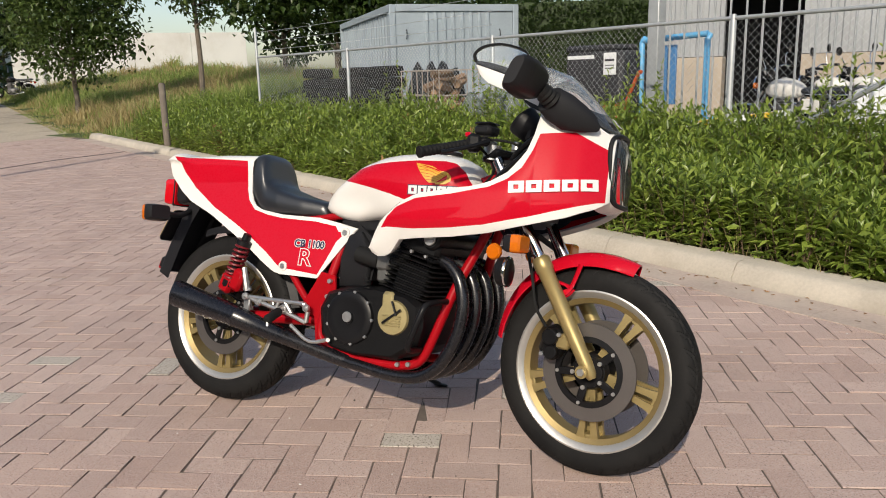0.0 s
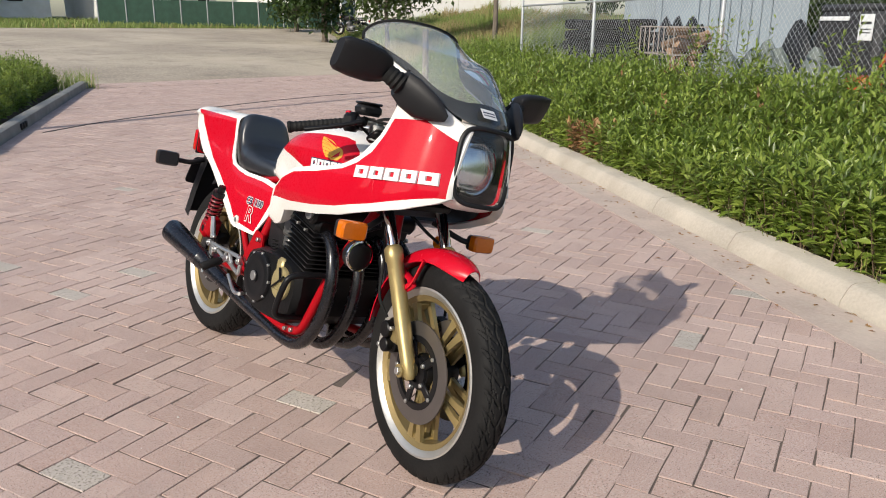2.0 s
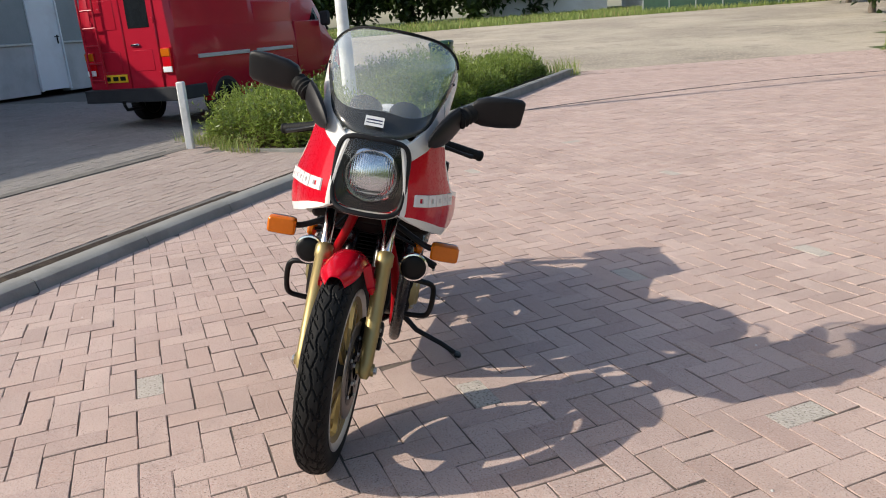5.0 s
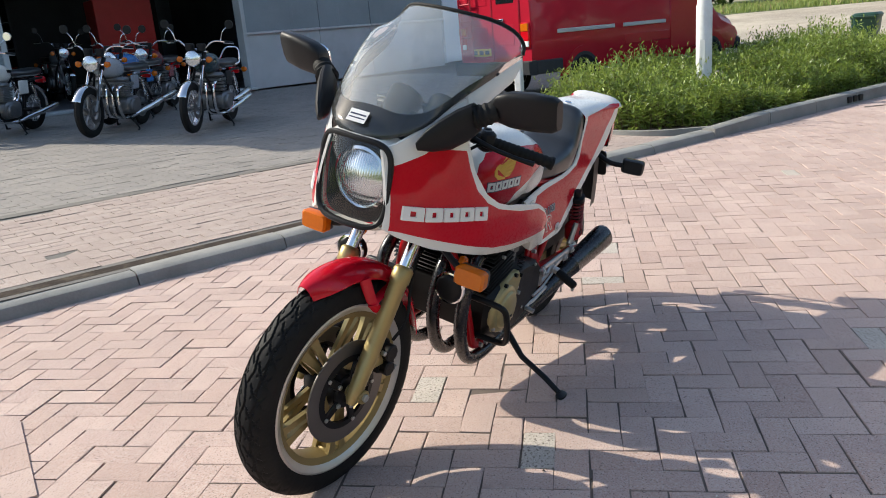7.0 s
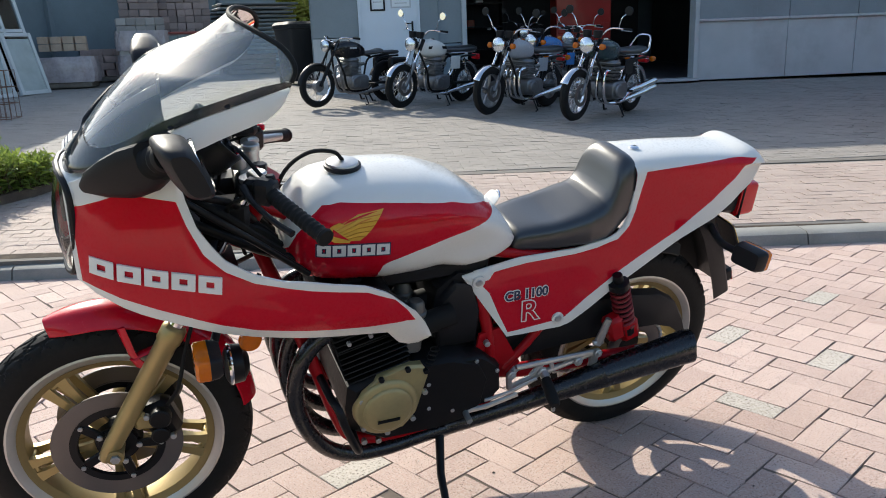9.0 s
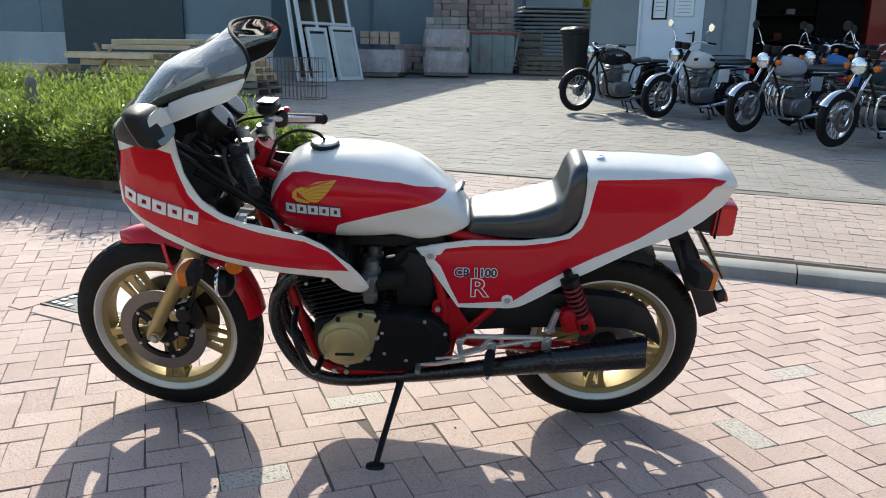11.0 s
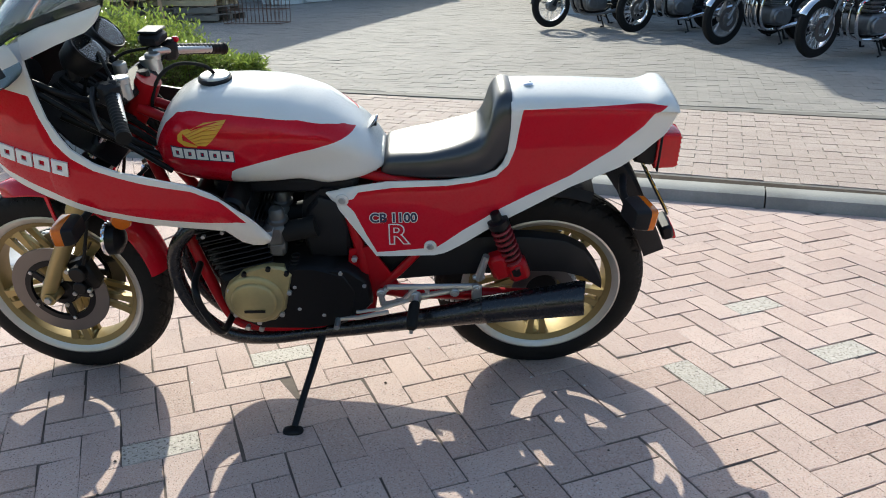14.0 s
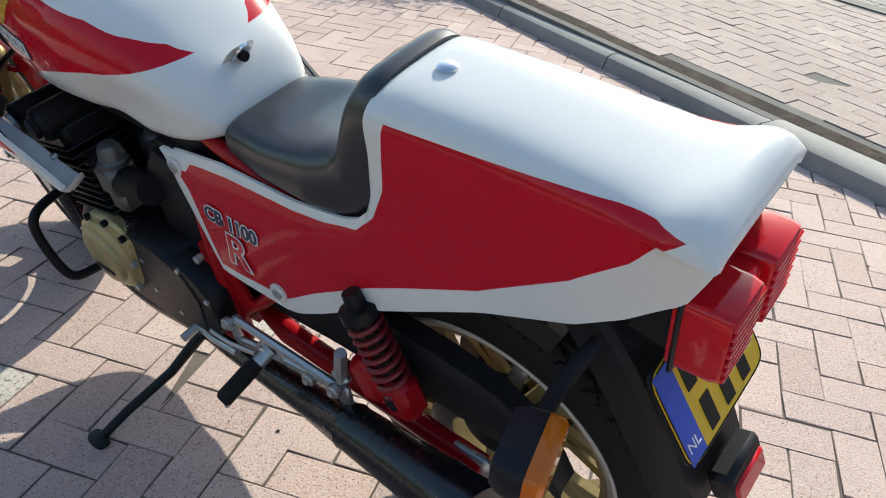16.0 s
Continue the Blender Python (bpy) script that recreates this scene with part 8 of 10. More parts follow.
def spoked_wheel(owner, name, x, r, width, mag, disc):
    w = part(name, Shape().lathe([(r - width * 1.05, -width * 0.36), (r - width * 0.5, -width * 0.5), (r - width * 0.15, -width * 0.38), (r, 0), (r - width * 0.15, width * 0.38), (r - width * 0.5, width * 0.5), (r - width * 1.05, width * 0.36)], (x, 0, r), "y", 40), RUBBER, owner, "black tyre")
    ri = r - width * 1.05
    part("rim", Shape().lathe([(ri + 0.004, -width * 0.36), (ri - 0.012, -width * 0.34), (ri - 0.018, 0), (ri - 0.012, width * 0.34), (ri + 0.004, width * 0.36)], (x, 0, r), "y", 40), CHROME if not mag else OLD_ALLOY, w, "bright rim")
    part("hub", Shape().lathe([(0.02, -0.07), (0.05, -0.065), (0.06, -0.03), (0.045, 0), (0.06, 0.03), (0.05, 0.065), (0.02, 0.07)], (x, 0, r), "y", 20, True), OLD_ALLOY, w)
    if mag:
        for k in range(5):
            a = 2 * math.pi * k / 5 + 0.3
            c, s = math.cos(a), math.sin(a)
            part("spoke", Shape().tube([(x + c * 0.04, 0, r + s * 0.04), (x + c * (ri - 0.01), 0, r + s * (ri - 0.01))], [0.026, 0.018], 6, flat=0.7), OLD_ALLOY, w)
    else:
        sp = Shape()
        for k in range(36):
            a = 2 * math.pi * k / 36
            b = a + (0.5 if k % 4 < 2 else -0.5)
            y = 0.045 if k % 2 else -0.045
            sp.tube([(x + 0.05 * math.cos(b), y, r + 0.05 * math.sin(b)), (x + (ri - 0.01) * math.cos(a), 0, r + (ri - 0.01) * math.sin(a))], 0.0022, 4, caps=False)
        part("wire_spokes", sp, SPOKE, w)
    if disc:
        part("brake_disc", Shape().lathe([(0.09, disc * 0.075), (0.14, disc * 0.075), (0.14, disc * 0.081), (0.09, disc * 0.081)], (x, 0, r), "y", 32), STEEL, w)
    else:
        part("brake_drum", Shape().disc((x, 0.02, r), "y", 0.085, 0.1, 28), OLD_ALLOY, w)
    return w


def classic(spot, heading, tank, label, base=1.42, mag=False, disc=1, cyl=4, vintage=False, flip=0.0, pipes=2, lean=-5.0, stripe=None, amber=True, seat_mat=VINYL, grab=False, group="parked classic motorcycles", fork_mat=CHROME, side_mat=None):
    """A parked standard motorcycle; spot: where its front tyre stands; x is ahead, the rear tyre stands at the origin."""
    h = radians(heading)
    rear = Vector((spot[0] - base * math.cos(h), spot[1] - base * math.sin(h), ZS + 0.004))
    bike = thing("classic_motorcycle", label, "motorcycle", Matrix.Translation(rear) @ Matrix.Rotation(h, 4, "Z") @ Matrix.Rotation(radians(lean), 4, "X"), group)
    rf, rr = (0.325, 0.315)
    dark = BLACK_SATIN
    spoked_wheel(bike, "front_wheel", base, rf, 0.085 if vintage else 0.095, mag, 0 if vintage else disc)
    spoked_wheel(bike, "rear_wheel", 0, rr, 0.1 if vintage else 0.115, mag, 0)
    rake = 0.50
    head = Vector((base - 0.31, 0, 0.90))
    axle = Vector((base, 0, rf))
    top = head + Vector((-0.05, 0, 0.09))
    for y in (-0.085, 0.085):
        mid = axle.lerp(top, 0.5)
        low = part("fork_leg", Shape().tube([(axle.x, y, axle.z), (mid.x, y, mid.z)], 0.026, 10), OLD_ALLOY if not vintage else dark, bike)
        part("fork_tube", Shape().tube([(mid.x, y, mid.z), (top.x, y, top.z)], 0.018, 10), fork_mat, low)
        part("fork_cover", Shape().tube([tuple(mid.lerp(top, 0.55) + Vector((0, y, 0))), tuple(top + Vector((0, y, 0)))], 0.029, 10), dark if fork_mat is not dark else tank, low)
    fender = Shape()
    rows = []
    for a in np.linspace(radians(28 if not vintage else 5), radians(150), 18):
        rows.append([(base + (rf + 0.022 - 0.02 * k * k) * math.cos(a), 0.054 * k, rf + (rf + 0.022 - 0.02 * k * k) * math.sin(a)) for k in (-1, -0.6, 0, 0.6, 1)])
    part("front_fender", fender.sheet(rows, (0, 0, -0.004)), (CHROME if not vintage else dark), bike)
    rows = []
    for a in np.linspace(radians(20), radians(178), 18):
        rows.append([((rr + 0.035 - 0.022 * k * k) * math.cos(a), 0.07 * k, rr + (rr + 0.035 - 0.022 * k * k) * math.sin(a)) for k in (-1, -0.6, 0, 0.6, 1)])
    part("rear_fender", Shape().sheet(rows, (0, 0, -0.004)), CHROME if not vintage else dark, bike)
    # lamp, dials, bars
    lx, lz = head.x + 0.13, head.z + 0.02
    lr = 0.095 if not vintage else 0.085
    lampb = part("headlight", Shape().lathe([(0.02, -0.13), (0.06, -0.1), (lr * 0.95, -0.03), (lr, 0.0), (lr, 0.03)], (lx, 0, lz), "x", 28, True), dark if not vintage else dark, bike, "round headlight")
    part("lens", Shape().lathe([(0.001, 0.05), (lr * 0.5, 0.045), (lr * 0.92, 0.032)], (lx, 0, lz), "x", 28), LAMP, lampb)
    part("bezel", Shape().lathe([(lr * 0.92, 0.034), (lr * 1.03, 0.028), (lr * 1.04, 0.005)], (lx, 0, lz), "x", 28), CHROME, lampb, "chrome bezel")
    if not vintage:
        for y in (-0.075, 0.075):
            part("gauge", Shape().lathe([(0.05, -0.06), (0.058, 0.0), (0.058, 0.03), (0.045, 0.034)], (head.x + 0.02, y, head.z + 0.17), "z", 20, True), BLACK_PLASTIC, bike)
    bz = head.z + (0.16 if not vintage else 0.1)
    for s in (-1, 1):
        bar = part("handlebar", Shape().tube([(head.x - 0.02, 0, bz - 0.03), (head.x - 0.01, s * 0.1, bz - 0.02), (head.x - 0.03, s * 0.22, bz + 0.07 + flip), (head.x - 0.16, s * 0.36, bz + 0.06 + flip)], 0.011, 8, 16), CHROME, bike)
        part("grip", Shape().tube([(head.x - 0.13, s * 0.335, bz + 0.065 + flip), (head.x - 0.22, s * 0.41, bz + 0.055 + flip)], 0.017, 8), RUBBER, bar, "black rubber grip")
        part("lever", Shape().tube([(head.x - 0.09, s * 0.33, bz + 0.05 + flip), (head.x - 0.17, s * 0.44, bz + 0.04 + flip)], 0.006, 6), ALLOY, bar)
        if not vintage:
            m = part("mirror", Shape().disc((head.x - 0.08, s * 0.42, bz + 0.28), "x", 0.055, 0.025, 20), dark if not stripe else CHROME, bike)
            part("mirror_stalk", Shape().tube([(head.x - 0.1, s * 0.29, bz + 0.07), (head.x - 0.07, s * 0.34, bz + 0.2), (head.x - 0.085, s * 0.42, bz + 0.26)], 0.006, 6, 8), CHROME, m)
        if amber:
            for x, z in ((head.x + 0.08, lz - 0.01), (-0.2, 0.72)):
                i = part("indicator", Shape().lathe([(0.012, -0.03), (0.036, -0.02), (0.038, 0.02), (0.02, 0.03)], (x, s * 0.19, z), "x", 18, True), AMBER, bike, "amber indicator")
                part("indicator_stalk", Shape().tube([(x - 0.01, s * 0.08, z), (x - 0.01, s * 0.17, z)], 0.009, 6), CHROME, i)
    # frame
    tube = Shape()
    for y in (-0.12, 0.12):
        tube.tube([(head.x, y * 0.2, head.z - 0.05), (head.x - 0.1, y, 0.55), (head.x - 0.2, y, 0.26), (0.62, y, 0.22), (0.42, y, 0.3), (0.33, y, 0.62), (0.2, y, 0.72), (-0.15, y, 0.74)], 0.017, 8, 40)
    tube.tube([(head.x, 0, head.z - 0.02), (0.5, 0, 0.78), (0.33, 0, 0.72)], 0.024, 8, 12)
    part("bike_frame", tube, dark, bike)
    for y in (-0.14, 0.14):
        part("swing_arm", Shape().tube([(0.0, y * 0.8, rr), (0.42, y * 0.9, 0.33)], 0.022, 8), dark, bike)
        if not vintage:
            sh = part("shock", Shape().tube([(0.02, y, rr + 0.05), (0.16, y, 0.70)], 0.018, 8), CHROME, bike)
            spring = Shape()
            pts = [Vector((0.04, y, rr + 0.1)).lerp(Vector((0.15, y, 0.66)), q) + Vector((0.03 * math.cos(50 * q), 0.03 * math.sin(50 * q), 0)) for q in np.linspace(0, 1, 60)]
            part("spring", spring.tube(pts, 0.005, 5), CHROME, sh)
    # tank
    rings = []
    t0, t1 = 0.50, head.x + 0.02
    for q in np.linspace(0, 1, 14):
        x = t0 + (t1 - t0) * q
        e = math.sin(math.pi * min(1, max(0.0, q * 0.93 + 0.06))) ** 0.45
        w, tz, bz2 = (0.145 * e if not vintage else 0.125 * e), 0.80 + 0.165 * e + 0.04 * q, 0.80 - 0.085 * e + 0.01 * q
        rings.append([Vector((x, py, (tz + bz2) / 2 + pz)) for py, pz in round_rect(w, (tz - bz2) / 2, 2.9, 24)])
    tk = part("fuel_tank", Shape().loft(rings), tank, bike)
    part("filler_cap", Shape().lathe([(0.035, -0.01), (0.037, 0.012), (0.02, 0.02)], (0.78, 0, 0.985), "z", 18, True), CHROME, tk)
    if stripe:
        for s in (-1, 1):
            part("tank_stripe", Shape().loft([[Vector((x, s * (0.136 - 0.02 * abs(x - 0.8)), z)) for z in (0.845 + dz, 0.885 + dz)] + [Vector((x, s * 0.11, z)) for z in (0.885 + dz, 0.845 + dz)] for x, dz in ((0.58, 0.0), (0.7, 0.012), (0.85, 0.014), (0.98, 0.008))]), stripe, tk)
    else:
        for s in (-1, 1):
            part("tank_badge", Shape().box((0.79, s * 0.137, 0.88), (0.13, 0.006, 0.025), 0.002), TRIM_GREY, tk)
    # seat
    rings = []
    if vintage:
        part("saddle", Shape().loft([[Vector((x, py, z + pz)) for py, pz in round_rect(w, 0.035, 2.6, 20)] for x, w, z in ((0.5, 0.03, 0.78), (0.42, 0.09, 0.79), (0.26, 0.14, 0.8), (0.17, 0.13, 0.82), (0.15, 0.08, 0.82))]), VINYL, bike, "sprung saddle")
        part("rear_pad", Shape().box((-0.06, 0, 0.79), (0.3, 0.2, 0.06), 0.025), VINYL, bike)
        for s in (-1, 1):
            part("pannier", Shape().box((-0.08, s * 0.19, 0.55), (0.36, 0.13, 0.33), 0.03), dark, bike)
    else:
        for x, w, z, t in ((0.52, 0.09, 0.825, 0.03), (0.46, 0.12, 0.825, 0.05), (0.25, 0.13, 0.815, 0.055), (0.0, 0.125, 0.825, 0.055), (-0.16, 0.115, 0.835, 0.05), (-0.22, 0.09, 0.84, 0.03)):
            rings.append([Vector((x, py, z + pz)) for py, pz in round_rect(w, t, 3.2, 20)])
        st = part("seat", Shape().loft(rings), seat_mat, bike, "black bench seat")
        for s in (-1, 1):
            part("seat_trim", Shape().tube([(0.45, s * 0.122, 0.79), (0.0, s * 0.128, 0.785), (-0.2, s * 0.1, 0.80)], 0.006, 6, 10), CHROME, st)
            part("side_cover", Shape().box((0.37, s * 0.145, 0.64), (0.22, 0.02, 0.19), 0.012), side_mat or tank, bike)
        part("tail_lamp", Shape().box((-0.31, 0, 0.70), (0.06, 0.15, 0.09), 0.015), RED_LENS, bike)
        if grab:
            part("grab_rail", Shape().tube([(0.06, 0.15, 0.80), (-0.12, 0.15, 0.84), (-0.25, 0.1, 1.0), (-0.26, 0, 1.03), (-0.25, -0.1, 1.0), (-0.12, -0.15, 0.84), (0.06, -0.15, 0.80)], 0.011, 8, 30), CHROME, bike, "chrome grab rail")
    # engine
    wide = {1: 0.10, 2: 0.2, 4: 0.25, 6: 0.29}[cyl]
    part("crankcase", Shape().loft([[Vector((px + 0.70, y, pz + 0.36)) for px, pz in round_rect(0.2 * k, 0.125 * k, 3.2, 24)] for y, k in ((-wide, 0.72), (-wide * 0.85, 0.95), (0, 1.0), (wide * 0.85, 0.95), (wide, 0.72))]), OLD_ALLOY, bike)
    for s in (-1, 1):
        part("engine_cover", Shape().disc((0.80, s * (wide + 0.005), 0.36), "y", 0.085, 0.05, 24, 0.3), OLD_ALLOY, bike)
    for k in range(9):
        part("cooling_fin", Shape().box((0.78, 0, 0.485 + 0.022 * k), (0.2 + 0.01 * (k % 2), wide * (1.75 if k < 7 else 1.6), 0.009), 0.003), OLD_ALLOY if k % 2 or cyl != 4 else BLACK_ENGINE, bike)
    part("cylinder_block", Shape().box((0.78, 0, 0.57), (0.165, wide * 1.55, 0.2), 0.02), OLD_ALLOY, bike)
    part("cylinder_head_cover", Shape().box((0.77, 0, 0.695), (0.19, wide * 1.6, 0.07), 0.03), OLD_ALLOY, bike)
    for k in range(max(1, cyl // 2 * 2)):
        y = (k - (cyl - 1) / 2) * (wide * 1.5 / cyl)
        part("carburettor", Shape().tube([(0.66, y, 0.62), (0.53, y, 0.63)], 0.026, 8), CARB, bike)
    # exhaust
    for k in range(cyl):
        y = (k - (cyl - 1) / 2) * (wide * 1.6 / max(1, cyl)) if cyl > 1 else 0.06
        s = 1 if y > 0 else -1
        part("exhaust_header", Shape().tube([(0.86, y, 0.62), (0.98, y, 0.58), (1.0, y, 0.40), (0.92, y * 1.02, 0.22), (0.72, s * 0.17, 0.19), (0.5, s * 0.19, 0.21)], 0.019, 8, 22), CHROME if not vintage else OLD_ALLOY, bike)
    for s in (-1, 1):
        for j in range(1 if pipes == 2 else 2):
            z = 0.24 + 0.085 * j
            part("silencer", Shape().tube([(0.55, s * 0.19, 0.21), (0.38, s * 0.2, z), (0.1, s * 0.21, z + 0.04), (-0.24, s * 0.22, z + 0.1), (-0.3, s * 0.22, z + 0.11)], [0.02, 0.03, 0.043, 0.043, 0.034], 12, 16), CHROME if not vintage else OLD_ALLOY, bike, "chrome silencer")
        part("footrest", Shape().tube([(0.5, s * 0.16, 0.33), (0.5, s * 0.3, 0.34)], 0.013, 8), RUBBER, bike)
    part("side_stand", Shape().tube([(0.62, 0.14, 0.24), (0.60, 0.26, 0.02), (0.66, 0.27, 0.015)], 0.011, 8), dark, bike)
    part("centre_stand", Shape().tube([(0.52, 0.12, 0.24), (0.42, 0.14, 0.05), (0.36, 0.14, 0.05)], 0.014, 8).tube([(0.52, -0.12, 0.24), (0.42, -0.14, 0.05), (0.36, -0.14, 0.05)], 0.014, 8).tube([(0.47, -0.13, 0.145), (0.47, 0.13, 0.145)], 0.011, 8), dark, bike)
    part("brake_hose", Shape().tube([(head.x + 0.03, 0.12, bz), (head.x + 0.2, 0.13, 0.8), (axle.x - 0.06, 0.1, rf + 0.1)], 0.005, 6, 12), RUBBER, bike)
    return bike


T_BLACK = old_paint("black_tank_paint", (0.012, 0.012, 0.014))
T_WHITE = old_paint("white_tank_paint", (0.68, 0.67, 0.63))
T_SILVER = old_paint("silver_tank_paint", (0.33, 0.35, 0.38))
T_GREEN = old_paint("dark_blue_green_tank_paint", (0.02, 0.045, 0.055))
T_BLUE = old_paint("bright_blue_tank_paint", (0.03, 0.16, 0.42))
T_RED = old_paint("dark_red_tank_paint", (0.20, 0.012, 0.018))
classic((-1.55, -9.9), 22, T_BLACK, "black vintage motorcycle with panniers and sprung saddle", base=1.40, cyl=2, vintage=True, amber=False, lean=-4, fork_mat=BLACK_SATIN, flip=-0.03)
classic((-2.6, -9.05), 26, T_WHITE, "white twin motorcycle with black striped tank and wire wheels", cyl=2, stripe=BLACK_SATIN, amber=False, lean=-6)
classic((-3.33, -7.6), 26, T_SILVER, "silver six-cylinder motorcycle with amber indicators", mag=True, cyl=6, lean=-5)
classic((-3.95, -6.43), 26, T_GREEN, "dark blue-green four-cylinder motorcycle with chrome grab rail", cyl=4, pipes=4, grab=True, lean=-5, side_mat=BLACK_PLASTIC)
classic((-4.35, -8.55), 24, T_BLUE, "bright blue motorcycle parked behind the silver one", cyl=4, lean=-5)
classic((-5.3, -9.0), 30, T_RED, "dark red motorcycle in the second row", cyl=4, lean=-5)
classic((-7.7, -12.3), 60, T_BLACK, "dark motorcycle inside the open workshop", cyl=2, lean=-5, group="")
classic((-6.6, -12.6), 70, T_SILVER, "silver motorcycle inside the open workshop", cyl=2, lean=-5, group="")


BEFORE_NORTH = set(bpy.data.objects)
# ---- the yard behind the wire fence ----
def f_line(x):
    return 6.66 - 0.507 * x


def bed_back(x):
    """The back edge of the northern bed, where the fence stands."""
    return 5.56 - 0.505 * x


FD = Vector((0.892, -0.452, 0))
FN = Vector((0.452, 0.892, 0))
NORTH_YARD = surface("worn_yard_concrete", (0.30, 0.285, 0.26), 0.9, var=0.2, scale=0.8, bump=0.2, grain=40, dirt=(0.19, 0.175, 0.155))
solid("yard_ground", Shape().sheet([[(x, f_line(x) - 0.05, 0.05), (x, 45, 0.05)] for x in (-10.3, -4, 0, 6, 16)], (0, 0, -0.1)), NORTH_YARD, "worn pale concrete yard behind the fence", "yard", kind="structure")
WIRE = surface("galvanised_fence_wire", (0.50, 0.52, 0.53), 0.42, 0.5, var=0.1)
POST = surface("galvanised_fence_post", (0.40, 0.42, 0.43), 0.5, 0.4, var=0.12, scale=9)
fence = thing("wire_fence", "galvanised chain-link fence along the planter", "fence", kind="")
F0, F1, FT = -9.9, 8.0, 1.66
start = Vector((F0, f_line(F0), 0))
flen = (F1 - F0) / 0.892
for s in (0.0, 4.15, 8.3, 12.1, 16.2, 20.0):
    p = start + FD * s
    tall = s == 0
    part("fence_post", Shape().lathe([(0.03, 0.0), (0.03, 2.28 if tall else FT + 0.02), (0.02, 2.3 if tall else FT + 0.04)], tuple(p), "z", 12, True), POST, fence)
part("top_rail", Shape().tube([tuple(start + Vector((0, 0, FT))), tuple(start + FD * flen + Vector((0, 0, FT)))], 0.021, 10), POST, fence, "round top rail")
pitch, r = 0.062, 0.0019
mesh = Shape()
step = pitch / math.sqrt(2) * 1.0
run = FT - 0.12
k = 0
s = -run
wires_v, wires_f = [], []
while s < flen:
    for sign in (1, -1):
        a, b = max(s, 0.0), min(s + run, flen)
        if b <= a:
            continue
        z0, z1 = (0.1 + (a - s), 0.1 + (b - s)) if sign > 0 else (FT - 0.02 - (a - s), FT - 0.02 - (b - s))
        p, q = start + FD * a + Vector((0, 0, z0)), start + FD * b + Vector((0, 0, z1))
        side, up = FN * r, Vector((0, 0, r))
        off = FN * (0.002 * sign)
        i = len(wires_v)
        wires_v += [tuple(p + off + side), tuple(p + off + up), tuple(p + off - side), tuple(q + off + side), tuple(q + off + up), tuple(q + off - side)]
        wires_f += [(i, i + 1, i + 4, i + 3), (i + 1, i + 2, i + 5, i + 4), (i + 2, i, i + 3, i + 5)]
    s += 0.083
me = bpy.data.meshes.new("chain_link")
me.from_pydata(wires_v, [], wires_f)
me.materials.append(WIRE)
net = new("chain_link", me)
net.parent = fence
tagged(net, "diamond wire mesh", kind="stuff")
for z in (1.82, 2.0, 2.2):
    part("barbed_wire", Shape().tube([tuple(start + Vector((0, 0, z))), tuple(start + FD * 3 + Vector((0, 0, z - 0.02))), tuple(start + FD * 8.3 + Vector((0, 0, z + 0.02)))], 0.004, 5, 8), WIRE, fence)
gp = start + FD * 12.1
part("brace", Shape().tube([tuple(gp + FD * 0.1 + Vector((0, 0, 0.25))), tuple(gp + FD * 2.6 + Vector((0, 0, FT - 0.05)))], 0.026, 8), POST, fence, "diagonal brace")
# sliding bar gate behind the fence
GO = Vector((-0.2, 7.75, 0.05))
gate = thing("bar_gate", "galvanised gate of upright bars behind the fence", "gate", Matrix.Translation(GO) @ Matrix.Rotation(radians(-24), 4, "Z"))
part("gate_post", Shape().box((0, 0, 1.5), (0.16, 0.16, 3.0), 0.01), POST, gate, "wide square gate post")
part("gate_rail", Shape().box((2.9, 0, 0.15), (5.6, 0.06, 0.08), 0.006), POST, gate)
part("gate_rail", Shape().box((2.9, 0, 2.25), (5.6, 0.06, 0.06), 0.006), POST, gate)
for k in range(28):
    part("gate_bar", Shape().tube([(0.2 + 0.2 * k, 0, 0.15), (0.2 + 0.2 * k, 0, 2.25)], 0.013, 6), POST, gate)
# container
BOX_BLUE = clad("blue_grey_container_paint", (0.29, 0.345, 0.385), 5.0, 0.0, dirt=(0.19, 0.22, 0.25))
cd = Vector((0.72, 0.694, 0))
CM = Matrix.Translation((-6.84, 12.43, 0.05)) @ Matrix(((cd.x, -cd.y, 0, 0), (cd.y, cd.x, 0, 0), (0, 0, 1, 0), (0, 0, 0, 1)))
box = thing("shipping_container", "blue-grey steel shipping container in the yard", "container", CM)
CW, CL, CH = 2.95, 6.4, 2.62
for x in (0.06, CW - 0.06):
    for y in (0.06, CL - 0.06):
        part("corner_post", Shape().box((x, y, CH / 2), (0.13, 0.13, CH), 0.01), BOX_BLUE, box)
for y in (0.05, CL - 0.05):
    for z in (0.08, CH - 0.07):
        part("end_rail", Shape().box((CW / 2, y, z), (CW - 0.26, 0.12, 0.15), 0.008), BOX_BLUE, box)
for x in (0.05, CW - 0.05):
    for z in (0.08, CH - 0.07):
        part("side_rail", Shape().box((x, CL / 2, z), (0.1, CL - 0.26, 0.15), 0.008), BOX_BLUE, box)


def corrugated(length, h, pitch=0.29, depth=0.055):
    pts, x = [], 0.0
    while x < length:
        for a, d in ((0, 0), (0.38, 0), (0.5, depth), (0.88, depth)):
            if x + a * pitch < length:
                pts.append((x + a * pitch, d))
        x += pitch
    pts.append((length, 0))
    return pts


